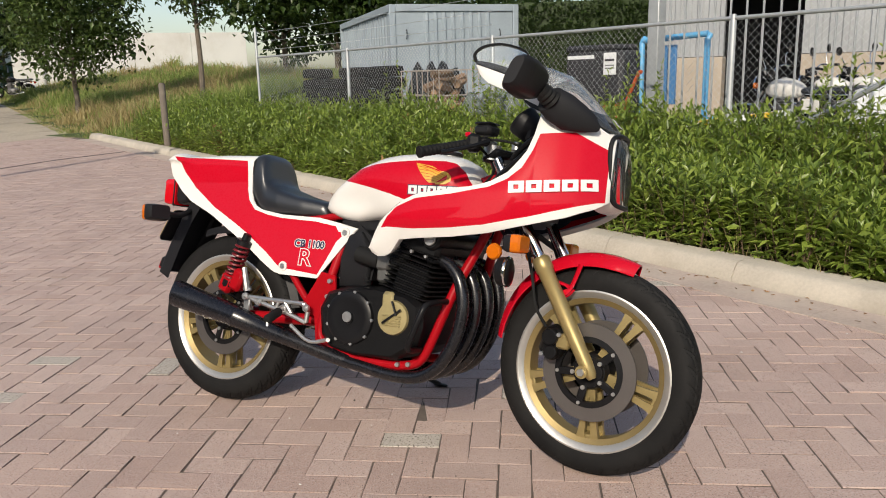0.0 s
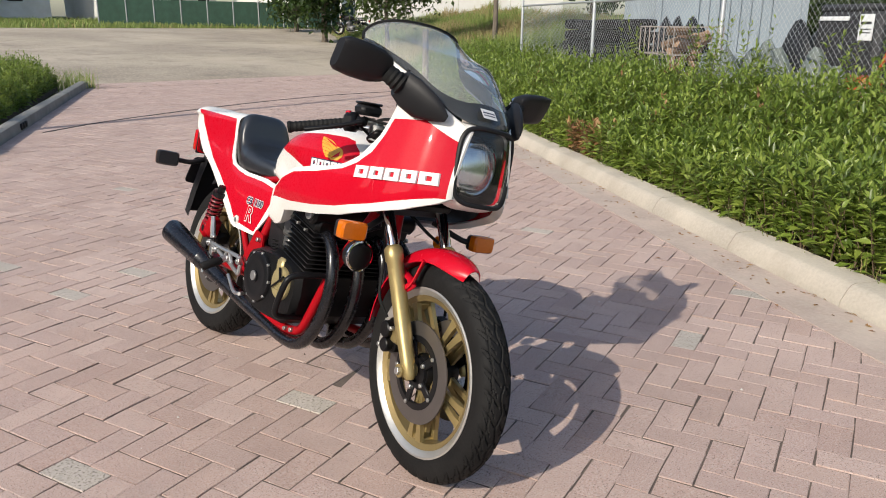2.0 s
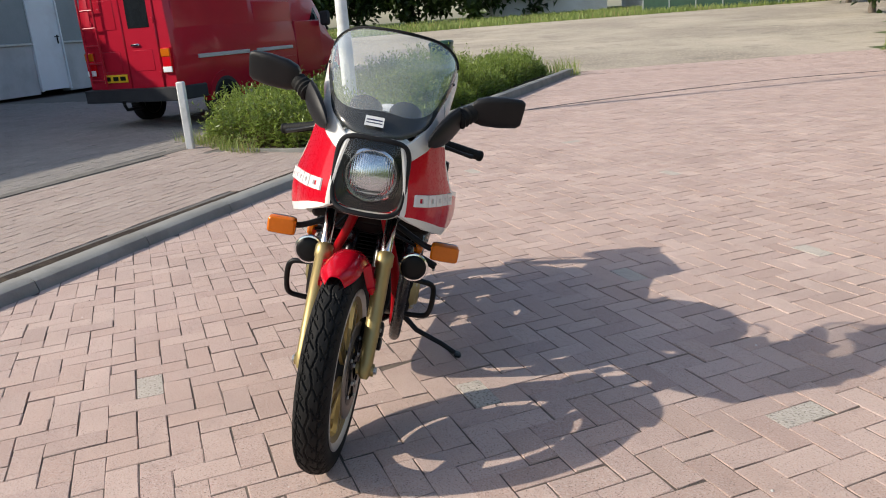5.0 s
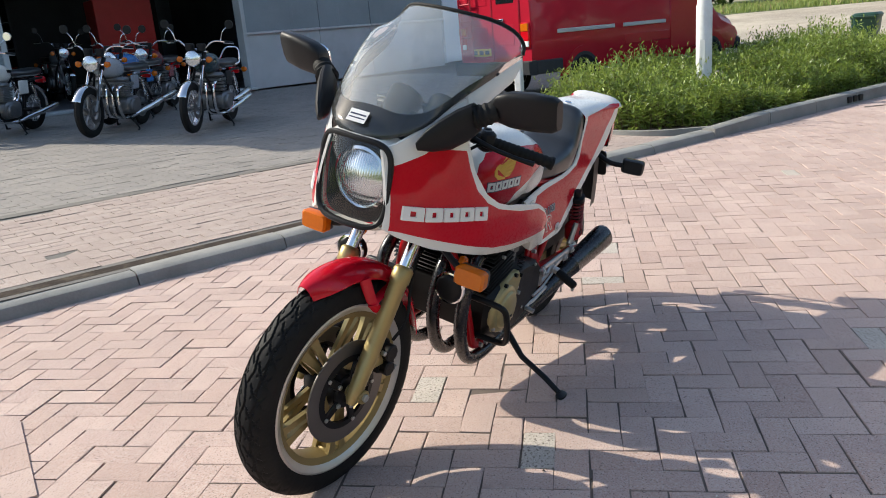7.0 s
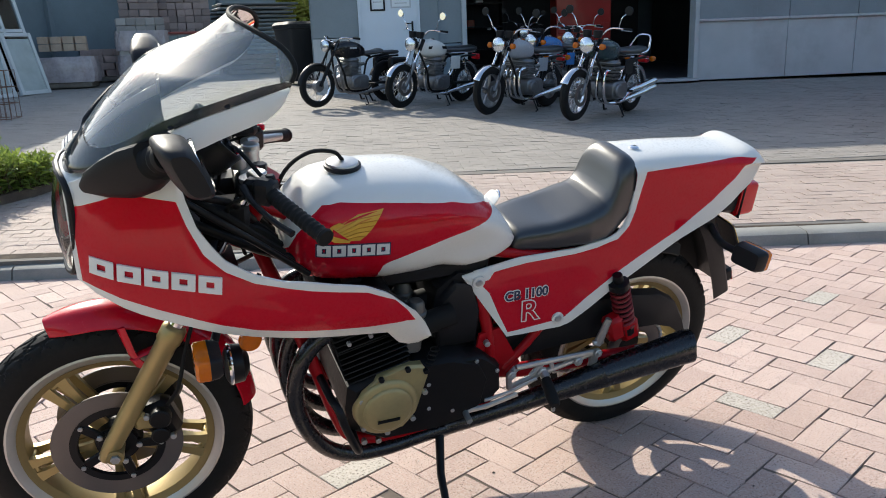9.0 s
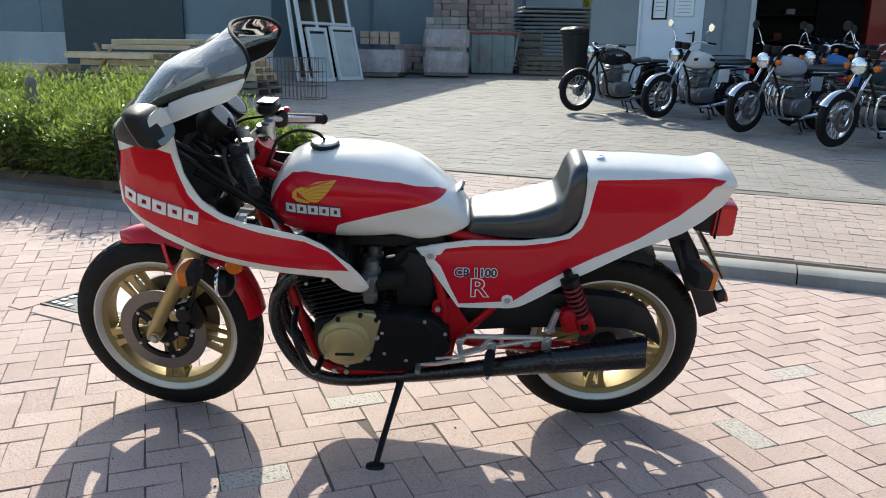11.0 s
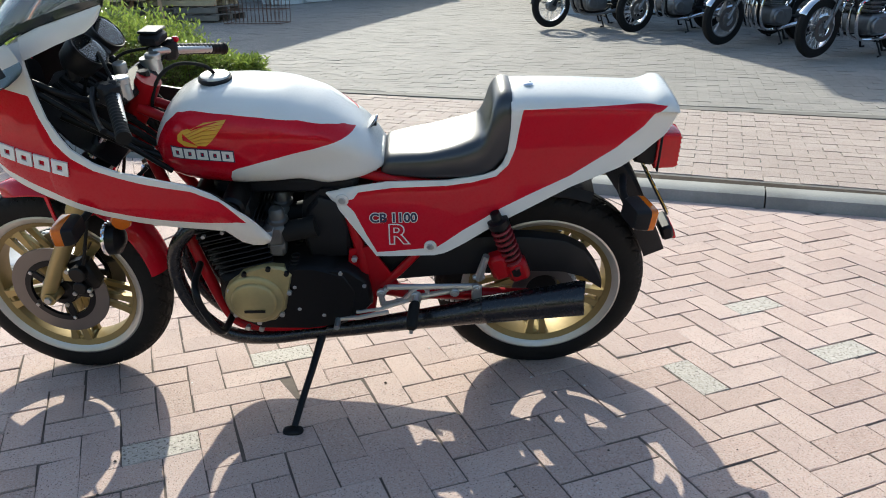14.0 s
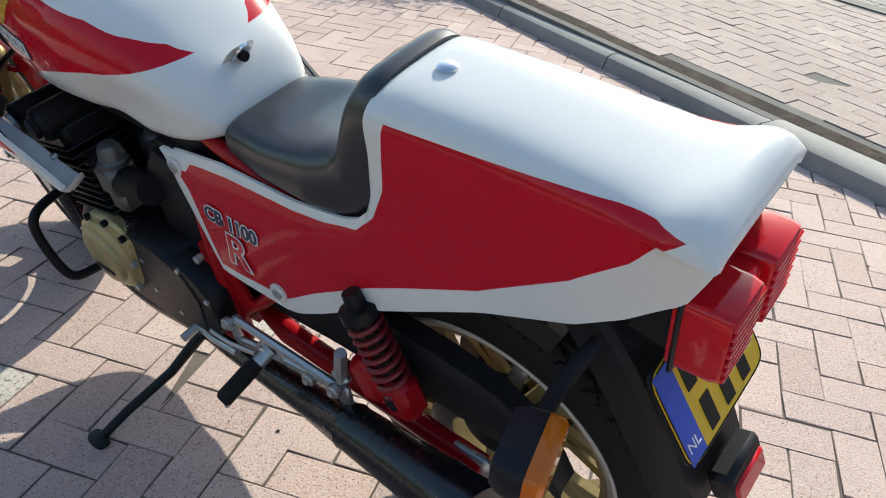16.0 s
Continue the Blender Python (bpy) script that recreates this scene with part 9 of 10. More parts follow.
side = corrugated(CL - 0.26, 1)
part("side_wall", Shape().sheet([[(0.05 + d, 0.13 + u, z) for u, d in side] for z in (0.15, CH - 0.14)], (0.02, 0, 0)), BOX_BLUE, box, "corrugated side wall", 12)
part("side_wall", Shape().sheet([[(CW - 0.05 - d, 0.13 + u, z) for u, d in side] for z in (0.15, CH - 0.14)], (-0.02, 0, 0)), BOX_BLUE, box)
end = [(0.0, 0.0), (0.62, 0.0)]
for g in (0.64, 1.45):
    for k in range(4):
        a = g + 0.2 * k
        end += [(a, 0.0), (a + 0.03, -0.05), (a + 0.075, -0.05), (a + 0.10, 0.0)]
end += [(2.3, 0.0), (CW - 0.26, 0.0)]
part("end_wall", Shape().sheet([[(0.13 + u, 0.03 + (d if 0.3 < z < 2.3 else 0), z) for u, d in end] for z in (0.15, 0.31, 0.32, 2.28, 2.29, CH - 0.14)], (0, 0.02, 0)), BOX_BLUE, box, "pressed end wall with upright ribs", 12)
part("end_wall", Shape().box((CW / 2, CL - 0.06, CH / 2), (CW - 0.26, 0.03, CH - 0.3)), BOX_BLUE, box)
part("roof_sheet", Shape().box((CW / 2, CL / 2, CH - 0.03), (CW - 0.1, CL - 0.1, 0.03)), BOX_BLUE, box)
for x in (0.36, CW - 0.45):
    part("lashing_eye", Shape().tube([(x, 0.02, 1.9), (x, -0.03, 1.95), (x, -0.03, 2.05), (x, 0.02, 2.1)], 0.01, 6, 10), BUMPER, box)


# tyre piles
def loose_tyre(m, r=0.33, w=0.2):
    t = Shape().lathe([(r * 0.6, -w * 0.35), (r * 0.8, -w * 0.5), (r * 0.97, -w * 0.4), (r, -w * 0.15), (r, w * 0.15), (r * 0.97, w * 0.4), (r * 0.8, w * 0.5), (r * 0.6, w * 0.35), (r * 0.62, 0)], axis="z", seg=26)
    t.f += [[i * 9 + 8, i * 9, ((i + 1) % 26) * 9, ((i + 1) % 26) * 9 + 8] for i in range(26)]
    return solid("tyre", t.moved(m), RUBBER, "worn black tyre lying in a pile behind the fence", "tyre", group="tyres behind the fence")


for i in range(6):
    c = start + FD * (0.75 + 0.62 * i) + FN * (1.1 + 0.15 * math.sin(i * 2))
    for k in range(6 if i not in (1, 2) else 5):
        loose_tyre(Matrix.Translation(c + Vector((0.03 * math.sin(k * 4 + i), 0.03 * math.cos(k * 3), 0.17 + 0.22 * k))) @ Matrix.Rotation(0.06 * math.sin(i + k * 2), 4, "X"), 0.34)
for i in range(3):
    c = start + FD * (4.0 + 0.35 * i) + FN * 0.95
    loose_tyre(Matrix.Translation(c + Vector((0, 0, 0.36))) @ Matrix.Rotation(radians(78), 4, "X"), 0.34)
# wire cage with firewood
cg = Matrix.Translation(Vector((-4.35, 8.98, 0.05)) + FN * 0.5) @ Matrix.Rotation(radians(-27), 4, "Z")
cage = thing("wire_cage", "rusty wire cage filled with firewood", "cage", cg)
PALE_WIRE = surface("pale_cage_wire", (0.42, 0.36, 0.31), 0.6, 0.3, var=0.15)
for z in (0.15, 0.45, 0.8, 1.2):
    part("cross_bar", Shape().tube([(-0.55, -0.4, z), (0.55, -0.4, z), (0.55, 0.4, z), (-0.55, 0.4, z), (-0.55, -0.4, z)], 0.012, 6), PALE_WIRE, cage)
for k in range(8):
    for y in (-0.4, 0.4):
        part("upright_bar", Shape().tube([(-0.55 + 0.157 * k, y, 0.1), (-0.55 + 0.157 * k, y, 1.2)], 0.009, 6), PALE_WIRE, cage)
for x in (-0.5, 0.5):
    for y in (-0.36, 0.36):
        part("foot", Shape().box((x, y, 0.06), (0.08, 0.08, 0.12)), PALE_WIRE, cage)
BARK = surface("split_firewood", (0.28, 0.18, 0.11), 0.85, var=0.4, scale=9, bump=0.4, each=0.8)
for k in range(34):
    x, z = rng.uniform(-0.42, 0.42), 0.22 + 0.95 * (k / 34) + rng.normal(0, 0.03)
    a, b = rng.normal(0, 0.5), rng.normal(0, 0.25)
    solid("firewood_log", Shape().tube([(-0.18, 0, 0), (0.18, 0, 0)], rng.uniform(0.045, 0.08), 6).moved(cg @ Matrix.Translation((x, rng.uniform(-0.25, 0.25), z)) @ Matrix.Rotation(math.pi / 2 + a, 4, "Z") @ Matrix.Rotation(b, 4, "Y")), BARK, "split firewood log in the wire cage", "log", group="firewood in the cage")


def heap(name, x, y, a, b, h, mat, label, category, lumps=7, seed=1, z0=0.04):
    """A low uneven mound of covered goods."""
    g = np.random.default_rng(seed)
    c = [(g.uniform(-a, a) * 0.7, g.uniform(-b, b) * 0.7, g.uniform(0.5, 1.0)) for _ in range(lumps)]
    rows = []
    for i in range(23):
        row = []
        for j in range(23):
            u, v = -1 + i / 11, -1 + j / 11
            edge = max(0.0, 1 - max(abs(u), abs(v)) ** 6)
            z = max(math.exp(-(((u * a - p) / (0.45 * a)) ** 2 + ((v * b - q) / (0.45 * b)) ** 2) * 1.6) * k for p, q, k in c)
            row.append((u * a, v * b, h * edge * (0.25 + 0.75 * z) + 0.012 * math.sin(17 * u + 9 * v) * edge))
        rows.append(row)
    return solid(name, Shape().sheet(rows, (0, 0, -0.01)).moved(Matrix.Translation((x, y, z0)) @ Matrix.Rotation(radians(-27), 4, "Z")), mat, label, category)


TARP = surface("grey_green_tarpaulin", (0.13, 0.155, 0.14), 0.55, var=0.25, scale=4, bump=0.5, grain=14)
DARK_TARP = surface("black_tarpaulin", (0.02, 0.022, 0.025), 0.45, var=0.25, scale=4, bump=0.5, grain=14)
heap("tarpaulin_cover", -2.9, 9.2, 0.85, 0.7, 1.2, TARP, "goods under a grey-green tarpaulin", "tarpaulin", seed=5)
heap("tarpaulin_cover", -1.7, 8.5, 0.7, 0.6, 1.05, TARP, "goods under a grey-green tarpaulin by the fence", "tarpaulin", seed=8)
heap("tarpaulin_cover", -4.4, 10.1, 0.95, 0.5, 1.55, DARK_TARP, "dark covered goods behind the firewood", "tarpaulin", seed=3)
heap("tarpaulin_cover", -2.2, 10.9, 1.4, 0.6, 1.45, DARK_TARP, "dark covered machinery in the yard", "tarpaulin", seed=11)
# dark machine with a label, orange machine, blue stand
mm = Matrix.Translation((-1.15, 9.0, 0.05)) @ Matrix.Rotation(radians(-24), 4, "Z")
mach = thing("yard_machine", "dark machine with white label plates behind the fence", "machine", mm)
part("housing", Shape().box((0, 0, 0.75), (1.05, 0.7, 1.3), 0.06), BUMPER, mach)
part("hood", Shape().box((-0.1, -0.02, 1.44), (0.9, 0.6, 0.1), 0.04), BUMPER, mach)
part("base", Shape().box((0, 0, 0.06), (1.1, 0.75, 0.12), 0.02), RUST, mach)
part("label_plate", Shape().box((0.33, -0.36, 1.22), (0.22, 0.012, 0.3), 0.004), PAPER, mach, "white label plate, unreadable")
part("label_plate", Shape().box((-0.2, -0.36, 1.32), (0.5, 0.012, 0.05), 0.004), PAPER, mach)
part("label_lines", Shape().box((0.33, -0.368, 1.27), (0.16, 0.004, 0.03)).box((0.33, -0.368, 1.2), (0.16, 0.004, 0.012)).box((0.33, -0.368, 1.16), (0.16, 0.004, 0.012)), BUMPER, mach)
ORANGE = surface("orange_red_machine_paint", (0.50, 0.085, 0.02), 0.45, var=0.15, dirt=(0.25, 0.08, 0.04))
om = Matrix.Translation((-0.85, 8.35, 0.05)) @ Matrix.Rotation(radians(-24), 4, "Z")
orange = thing("tiller", "small orange-red garden tiller", "machine", om)
part("engine_block", Shape().box((0, 0, 0.5), (0.36, 0.3, 0.36), 0.05), ORANGE, orange)
part("handle_bar", Shape().tube([(0.1, 0, 0.55), (0.35, 0, 1.05), (0.42, 0.0, 1.1)], 0.025, 8, 8), ORANGE, orange)
part("guard", Shape().lathe([(0.28, -0.15), (0.3, -0.15), (0.3, 0.15), (0.28, 0.15)], (0, 0, 0.3), "y", 20, part=(0.2, 2.9)), ORANGE, orange)
part("tine_rotor", Shape().disc((0, 0, 0.22), "y", 0.2, 0.26, 12), RUST, orange)
BLUE_TUBE = surface("light_blue_tube_paint", (0.10, 0.36, 0.62), 0.4, var=0.1, dirt=(0.12, 0.25, 0.36))
bm_ = Matrix.Translation((-0.2, 8.75, 0.05)) @ Matrix.Rotation(radians(-16), 4, "Z")
stand = thing("tube_stand", "light blue tube stand with a blue panel", "stand", bm_)
for x in (-0.45, 0.5):
    part("upright", Shape().tube([(x, 0, 0.35), (x, 0, 1.5), (x + 0.02, 0.05, 1.56)], 0.04, 10), BLUE_TUBE, stand)
    part("foot", Shape().tube([(x, -0.35, 0.05), (x, 0, 0.36), (x, 0.35, 0.05)], 0.035, 8), BLUE_TUBE, stand)
part("cross_tube", Shape().tube([(-0.45, 0, 1.52), (0.5, 0, 1.57)], 0.042, 10), BLUE_TUBE, stand)
part("cross_tube", Shape().tube([(-0.45, 0, 0.42), (0.8, 0, 0.46)], 0.045, 10), BLUE_TUBE, stand)
part("panel", Shape().box((-0.16, 0.05, 1.05), (0.42, 0.04, 0.8), 0.01), surface("mid_blue_panel", (0.06, 0.19, 0.40), 0.5, var=0.1), stand)
tr = thing("barrier_board", "white board with yellow and black bands", "barrier", Matrix.Translation((0.3, 8.1, 0.05)) @ Matrix.Rotation(radians(4), 4, "Z"))
part("board", Shape().box((0, 0, 0.44), (2.2, 0.04, 0.075), 0.006, Matrix.Rotation(radians(-7), 4, "Y")), PAPER, tr)
for x in (0.15, 0.75):
    band = part("band", Shape().box((x, -0.024, 0.44 + 0.123 * x), (0.3, 0.008, 0.07), 0.002, Matrix.Rotation(radians(-7), 4, "Y")), PLATE, tr, "yellow warning band")
    part("stripe", Shape().box((x - 0.1, -0.03, 0.44 + 0.123 * (x - 0.1)), (0.03, 0.006, 0.06)).box((x, -0.03, 0.44 + 0.123 * x), (0.03, 0.006, 0.06)).box((x + 0.1, -0.03, 0.44 + 0.123 * (x + 0.1)), (0.03, 0.006, 0.06)), BLACK_SATIN, band)
for x in (-0.9, 0.9):
    part("leg", Shape().box((x, 0.03, 0.3), (0.06, 0.05, 0.6), 0.006), RUST, tr)
# scooters before the warehouse
for i, (x, y, a) in enumerate(((0.75, 9.2, 160), (1.25, 9.5, 168), (1.75, 9.9, 150))):
    classic((x, y), a, T_WHITE, "white motorcycle standing before the warehouse", base=1.3, cyl=1 if i != 1 else 2, mag=i == 1, amber=i == 0, lean=-4, group="white motorcycles in the yard", side_mat=T_WHITE, seat_mat=VINYL)
# white car
CAR_WHITE = surface("white_car_paint", (0.72, 0.74, 0.76), 0.25, var=0.03, coat=0.6)
car = thing("car", "white hatchback car parked in the yard", "car", Matrix.Translation((1.95, 8.75, 0.05)) @ Matrix.Rotation(radians(0), 4, "Z"))
rings = []
for x, zt, hw in ((0.0, 0.62, 0.62), (0.1, 0.82, 0.74), (0.45, 0.95, 0.8), (0.95, 1.02, 0.83), (1.6, 1.42, 0.82), (2.2, 1.5, 0.82), (3.2, 1.46, 0.82), (3.75, 1.1, 0.82), (3.95, 0.7, 0.76)):
    half = [(0.22, hw * 0.9), (0.35, hw), (0.7 if zt > 0.75 else zt - 0.1, hw * 1.01), (zt - 0.08 if zt < 1.1 else 0.95, hw * 0.97), (zt - 0.05, hw * (0.9 if zt < 1.1 else 0.72)), (zt, hw * (0.7 if zt < 1.1 else 0.6))]
    rings.append([Vector((x, -y, z)) for z, y in half] + [Vector((x, y, z)) for z, y in reversed(half)])
part("body", Shape().loft(rings), CAR_WHITE, car)
part("windscreen", Shape().sheet([[(0.98, y, 1.045) for y in (-0.7, 0, 0.7)], [(1.58, y * 0.8, 1.42) for y in (-0.7, 0, 0.7)]], (-0.01, 0, 0.02)), DARK_GLASS, car)
for s in (-1, 1):
    part("side_window", Shape().sheet([[(x, s * 0.815, 0.98) for x in (1.15, 2.2, 3.4)], [(1.68, s * 0.64, 1.38), (2.2, s * 0.64, 1.42), (3.1, s * 0.64, 1.38)]], (0, s * 0.012, 0)), DARK_GLASS, car)
    hl = part("headlight", Shape().loft([[Vector((x, s * y, z)) for x, y, z in ((0.07, 0.4, 0.62), (0.12, 0.66, 0.64), (0.3, 0.77, 0.76), (0.2, 0.62, 0.78))], [Vector((x + 0.05, s * y, z)) for x, y, z in ((0.07, 0.4, 0.62), (0.12, 0.66, 0.64), (0.3, 0.77, 0.76), (0.2, 0.62, 0.78))]]), LAMP, car)
    for x in (0.75, 3.2):
        w = part("wheel", Shape().lathe([(0.2, -0.08), (0.28, -0.1), (0.3, -0.06), (0.3, 0.06), (0.28, 0.1), (0.2, 0.08)], (x, s * 0.74, 0.3), "y", 28, True), RUBBER, car)
        part("wheel_disc", Shape().disc((x, s * 0.80, 0.3), "y", 0.2, 0.05, 20), ALLOY, w)
    part("door_mirror", Shape().box((1.35, s * 0.9, 1.02), (0.1, 0.16, 0.12), 0.03), BUMPER, car)
# warehouse
SHEETING = clad("pale_grey_sheeting", (0.34, 0.355, 0.365), 0.22, 0.0, dirt=(0.27, 0.275, 0.28))
SAND = surface("beige_plinth_render", (0.40, 0.34, 0.27), 0.85, var=0.1, scale=2, bump=0.2, dirt=(0.30, 0.255, 0.20))
wa, wb = Vector((-1.1, 12.55, 0.05)), Vector((9.0, 11.4, 0.05))
wu_ = (wb - wa).normalized()
WM = Matrix.Translation(wa) @ Matrix(((wu_.x, -wu_.y, 0, 0), (wu_.y, wu_.x, 0, 0), (0, 0, 1, 0), (0, 0, 0, 1)))
ware = thing("warehouse", "pale grey corrugated warehouse with beige plinth and open door", "building", WM)
d0, d1, wl, wh = 1.07, 2.35, (wb - wa).length, 4.6
for a, b in ((0, d0), (d1, wl)):
    part("plinth", Shape().box(((a + b) / 2, 0.1, 0.66), (b - a, 0.24, 1.32), 0.008), SAND, ware, "beige plinth")
    prof_ = corrugated(b - a, 1, 0.2, 0.03)
    part("sheeting", Shape().sheet([[(a + u, 0.0 + d, z) for u, d in prof_] for z in (1.33, wh)], (0, 0.1, 0)), SHEETING, ware, "corrugated steel sheeting", 12)
part("lintel", Shape().box(((d0 + d1) / 2, 0.06, 3.9), (d1 - d0, 0.2, 1.4)), SHEETING, ware)
part("roof", Shape().box((wl / 2, 4, wh + 0.08), (wl, 8.2, 0.16), 0.02), SHEETING, ware)
part("inner_wall", Shape().box((wl / 2, 4.0, wh / 2), (wl, 0.15, wh)).box((0.1, 2.0, wh / 2), (0.15, 3.8, wh)).box((wl - 0.1, 2.0, wh / 2), (0.15, 3.8, wh)), SHADED_INSIDE, ware, "inner walls, coloured dark for the shade indoors")
# rusty litter in the open: wooden post at the verge
solid("wooden_post", Shape().lathe([(0.07, -0.1), (0.065, 1.12), (0.045, 1.16)], (-10.35, 9.25, 0.0), "z", 12, True), WOOD_GREY, "weathered wooden post in the grass", "post")


BEFORE_PLANTS = set(bpy.data.objects)
# ---- plants ----
def leaf_mat(name, dark, mid, light, rough=0.42, through=0.3):
    n = Nodes(name)
    own = n.add("ShaderNodeNewGeometry").outputs["Random Per Island"]
    patch = n.noise(1.7, 4)
    f = n.math("ADD", n.math("MULTIPLY", own, 0.7), n.math("MULTIPLY", patch, 0.35))
    col = n.ramp(f, [(0.12, dark), (0.5, mid), (0.95, light)])
    n.put(Base_Color=col, Roughness=rough)
    back, both = n.add("ShaderNodeBsdfTranslucent"), n.add("ShaderNodeMixShader")
    n.link(n.mix(0.5, col, tuple(min(1.0, c * 1.9) for c in light)), back.inputs[0])
    both.inputs[0].default_value = through
    n.link(n.bsdf.outputs[0], both.inputs[1])
    n.link(back.outputs[0], both.inputs[2])
    n.link(both.outputs[0], n.tree.nodes["Material Output"].inputs["Surface"])
    return n.mat


LAUREL = leaf_mat("shrub_leaf", (0.05, 0.085, 0.014), (0.155, 0.225, 0.036), (0.30, 0.37, 0.075), 0.36)
DRY = leaf_mat("dry_leaf", (0.15, 0.07, 0.03), (0.28, 0.14, 0.06), (0.40, 0.27, 0.12), 0.7, 0.2)
TREE_LEAF = leaf_mat("tree_leaf", (0.025, 0.045, 0.012), (0.06, 0.10, 0.025), (0.12, 0.17, 0.045))
DARK_LEAF = leaf_mat("hedge_leaf", (0.012, 0.026, 0.007), (0.03, 0.058, 0.012), (0.06, 0.10, 0.02))
GRASS = leaf_mat("grass_blade", (0.09, 0.15, 0.03), (0.19, 0.26, 0.06), (0.32, 0.36, 0.11), 0.6, 0.3)
STRAW = leaf_mat("dry_grass_blade", (0.22, 0.17, 0.07), (0.34, 0.27, 0.12), (0.42, 0.36, 0.18), 0.7, 0.25)
CROP = leaf_mat("yellow_green_crop", (0.28, 0.30, 0.05), (0.48, 0.45, 0.10), (0.62, 0.56, 0.18), 0.6, 0.35)
TWIG = surface("brown_twig", (0.11, 0.075, 0.045), 0.85, var=0.3)
TRUNK = surface("grey_brown_bark", (0.14, 0.115, 0.09), 0.9, var=0.3, scale=8, bump=0.6, grain=30)


def cloud(name, verts, faces, mat, parent=None):
    """Very many small faces (an array of corner numbers) in one mesh."""
    me = bpy.data.meshes.new(name)
    k, n = faces.shape[1], len(faces)
    me.vertices.add(len(verts))
    me.vertices.foreach_set("co", np.ascontiguousarray(verts, np.float32).ravel())
    me.loops.add(n * k)
    me.loops.foreach_set("vertex_index", np.ascontiguousarray(faces, np.int32).ravel())
    me.polygons.add(n)
    me.polygons.foreach_set("loop_start", np.arange(0, n * k, k, dtype=np.int32))
    me.update(calc_edges=True)
    me.validate()
    me.materials.append(mat)
    ob = new(name, me)
    if parent:
        ob.parent = parent
    return tagged(ob, kind="stuff")


def unit(a):
    return a / np.maximum(np.linalg.norm(a, axis=1, keepdims=True), 1e-9)


def leaves(g, base, way, length, width, droop=0.12, fold=0.25):
    """Pointed leaves folded along the rib: corners and faces."""
    n = len(base)
    side = unit(np.cross(way, unit(g.normal(0, 0.35, (n, 3)) + (0, 0, 1))))
    up = unit(np.cross(side, way))
    length, width = length[:, None], width[:, None]
    mid = base + way * length * 0.45 + up * width * fold
    tip = base + way * length - np.array((0, 0, 1)) * length * droop
    v = np.stack([base, mid - side * width / 2, tip, mid + side * width / 2], 1).reshape(-1, 3)
    k = np.arange(n)[:, None] * 4
    return v, np.concatenate([k + (0, 1, 2), k + (0, 2, 3)], 1).reshape(-1, 3)


def shoots(g, xy, h, z0, per, size, lean=0.22, low=0.2):
    """Upright leafy shoots: leaf corners and faces, and their stems."""
    n = len(xy)
    bend = g.normal(0, lean, (n, 2)) * h[:, None]
    t = low + (1 - low) * np.tile(np.linspace(0, 1, per) ** 0.85, (n, 1)) + g.normal(0, 0.02, (n, per))
    t = np.clip(t, 0.01, 1.1)
    x = xy[:, 0:1] + bend[:, 0:1] * t**1.6
    y = xy[:, 1:2] + bend[:, 1:2] * t**1.6
    z = z0[:, None] + h[:, None] * t
    az = g.uniform(0, 6.28, (n, 1)) + np.arange(per) * 2.4 + g.normal(0, 0.3, (n, per))
    el = np.radians(5 + 55 * np.clip(t, 0, 1) ** 3 + g.normal(0, 16, (n, per)))
    way = np.stack([np.cos(az) * np.cos(el), np.sin(az) * np.cos(el), np.sin(el)], -1).reshape(-1, 3)
    length = (size * (1.12 - 0.35 * np.clip(t, 0, 1)) * g.uniform(0.75, 1.25, (n, per))).ravel()
    v, f = leaves(g, np.stack([x, y, z], -1).reshape(-1, 3), way, length, length * g.uniform(0.25, 0.36, len(length)))
    foot, top = np.column_stack([xy, z0]), np.column_stack([xy + bend, z0 + h])
    w = np.array((0.004, 0, 0))
    sv = np.stack([foot - w, foot + w, top, foot + (0, 0.006, 0)], 1).reshape(-1, 3)
    k = np.arange(n)[:, None] * 4
    return v, f, sv, np.concatenate([k + (0, 1, 2), k + (1, 3, 2)], 1).reshape(-1, 3)


def lumps(xy, seed, scale=0.9):
    g = np.random.default_rng(seed)
    out = np.zeros(len(xy))
    for k in range(7):
        a = g.uniform(0, 6.28)
        f = g.uniform(2.0, 6.5) / scale
        out += np.sin((xy[:, 0] * math.cos(a) + xy[:, 1] * math.sin(a)) * f + g.uniform(0, 6.28))
    return out / 7**0.5


def shrubbery(name, label, xy, h, seed, per=15, size=0.085, dry=0.0, z0=0.1, low=0.2, rise=None):
    g = np.random.default_rng(seed)
    owner = thing(name, label, "shrubs", kind="stuff")
    brown = (g.uniform(0, 1, len(xy)) < 0.004 * (dry > 0)) | (g.uniform(0, 1, len(xy)) < dry) & (np.hypot(xy[:, 0] + 1.85, xy[:, 1] - 4.42) < 0.32)
    for nm, mask, mat in (("shrub_leaves", ~brown, LAUREL), ("dry_leaves", brown, DRY)):
        if mask.sum() > 4:
            v, f, sv, sf = shoots(g, xy[mask], h[mask], np.full(mask.sum(), z0) + (0 if rise is None else rise[mask]), per, size, 0.22, low)
            cloud(nm, v, f, mat, owner)
            cloud("shrub_stems", sv, sf, TWIG, owner)
    return owner


g = np.random.default_rng(21)
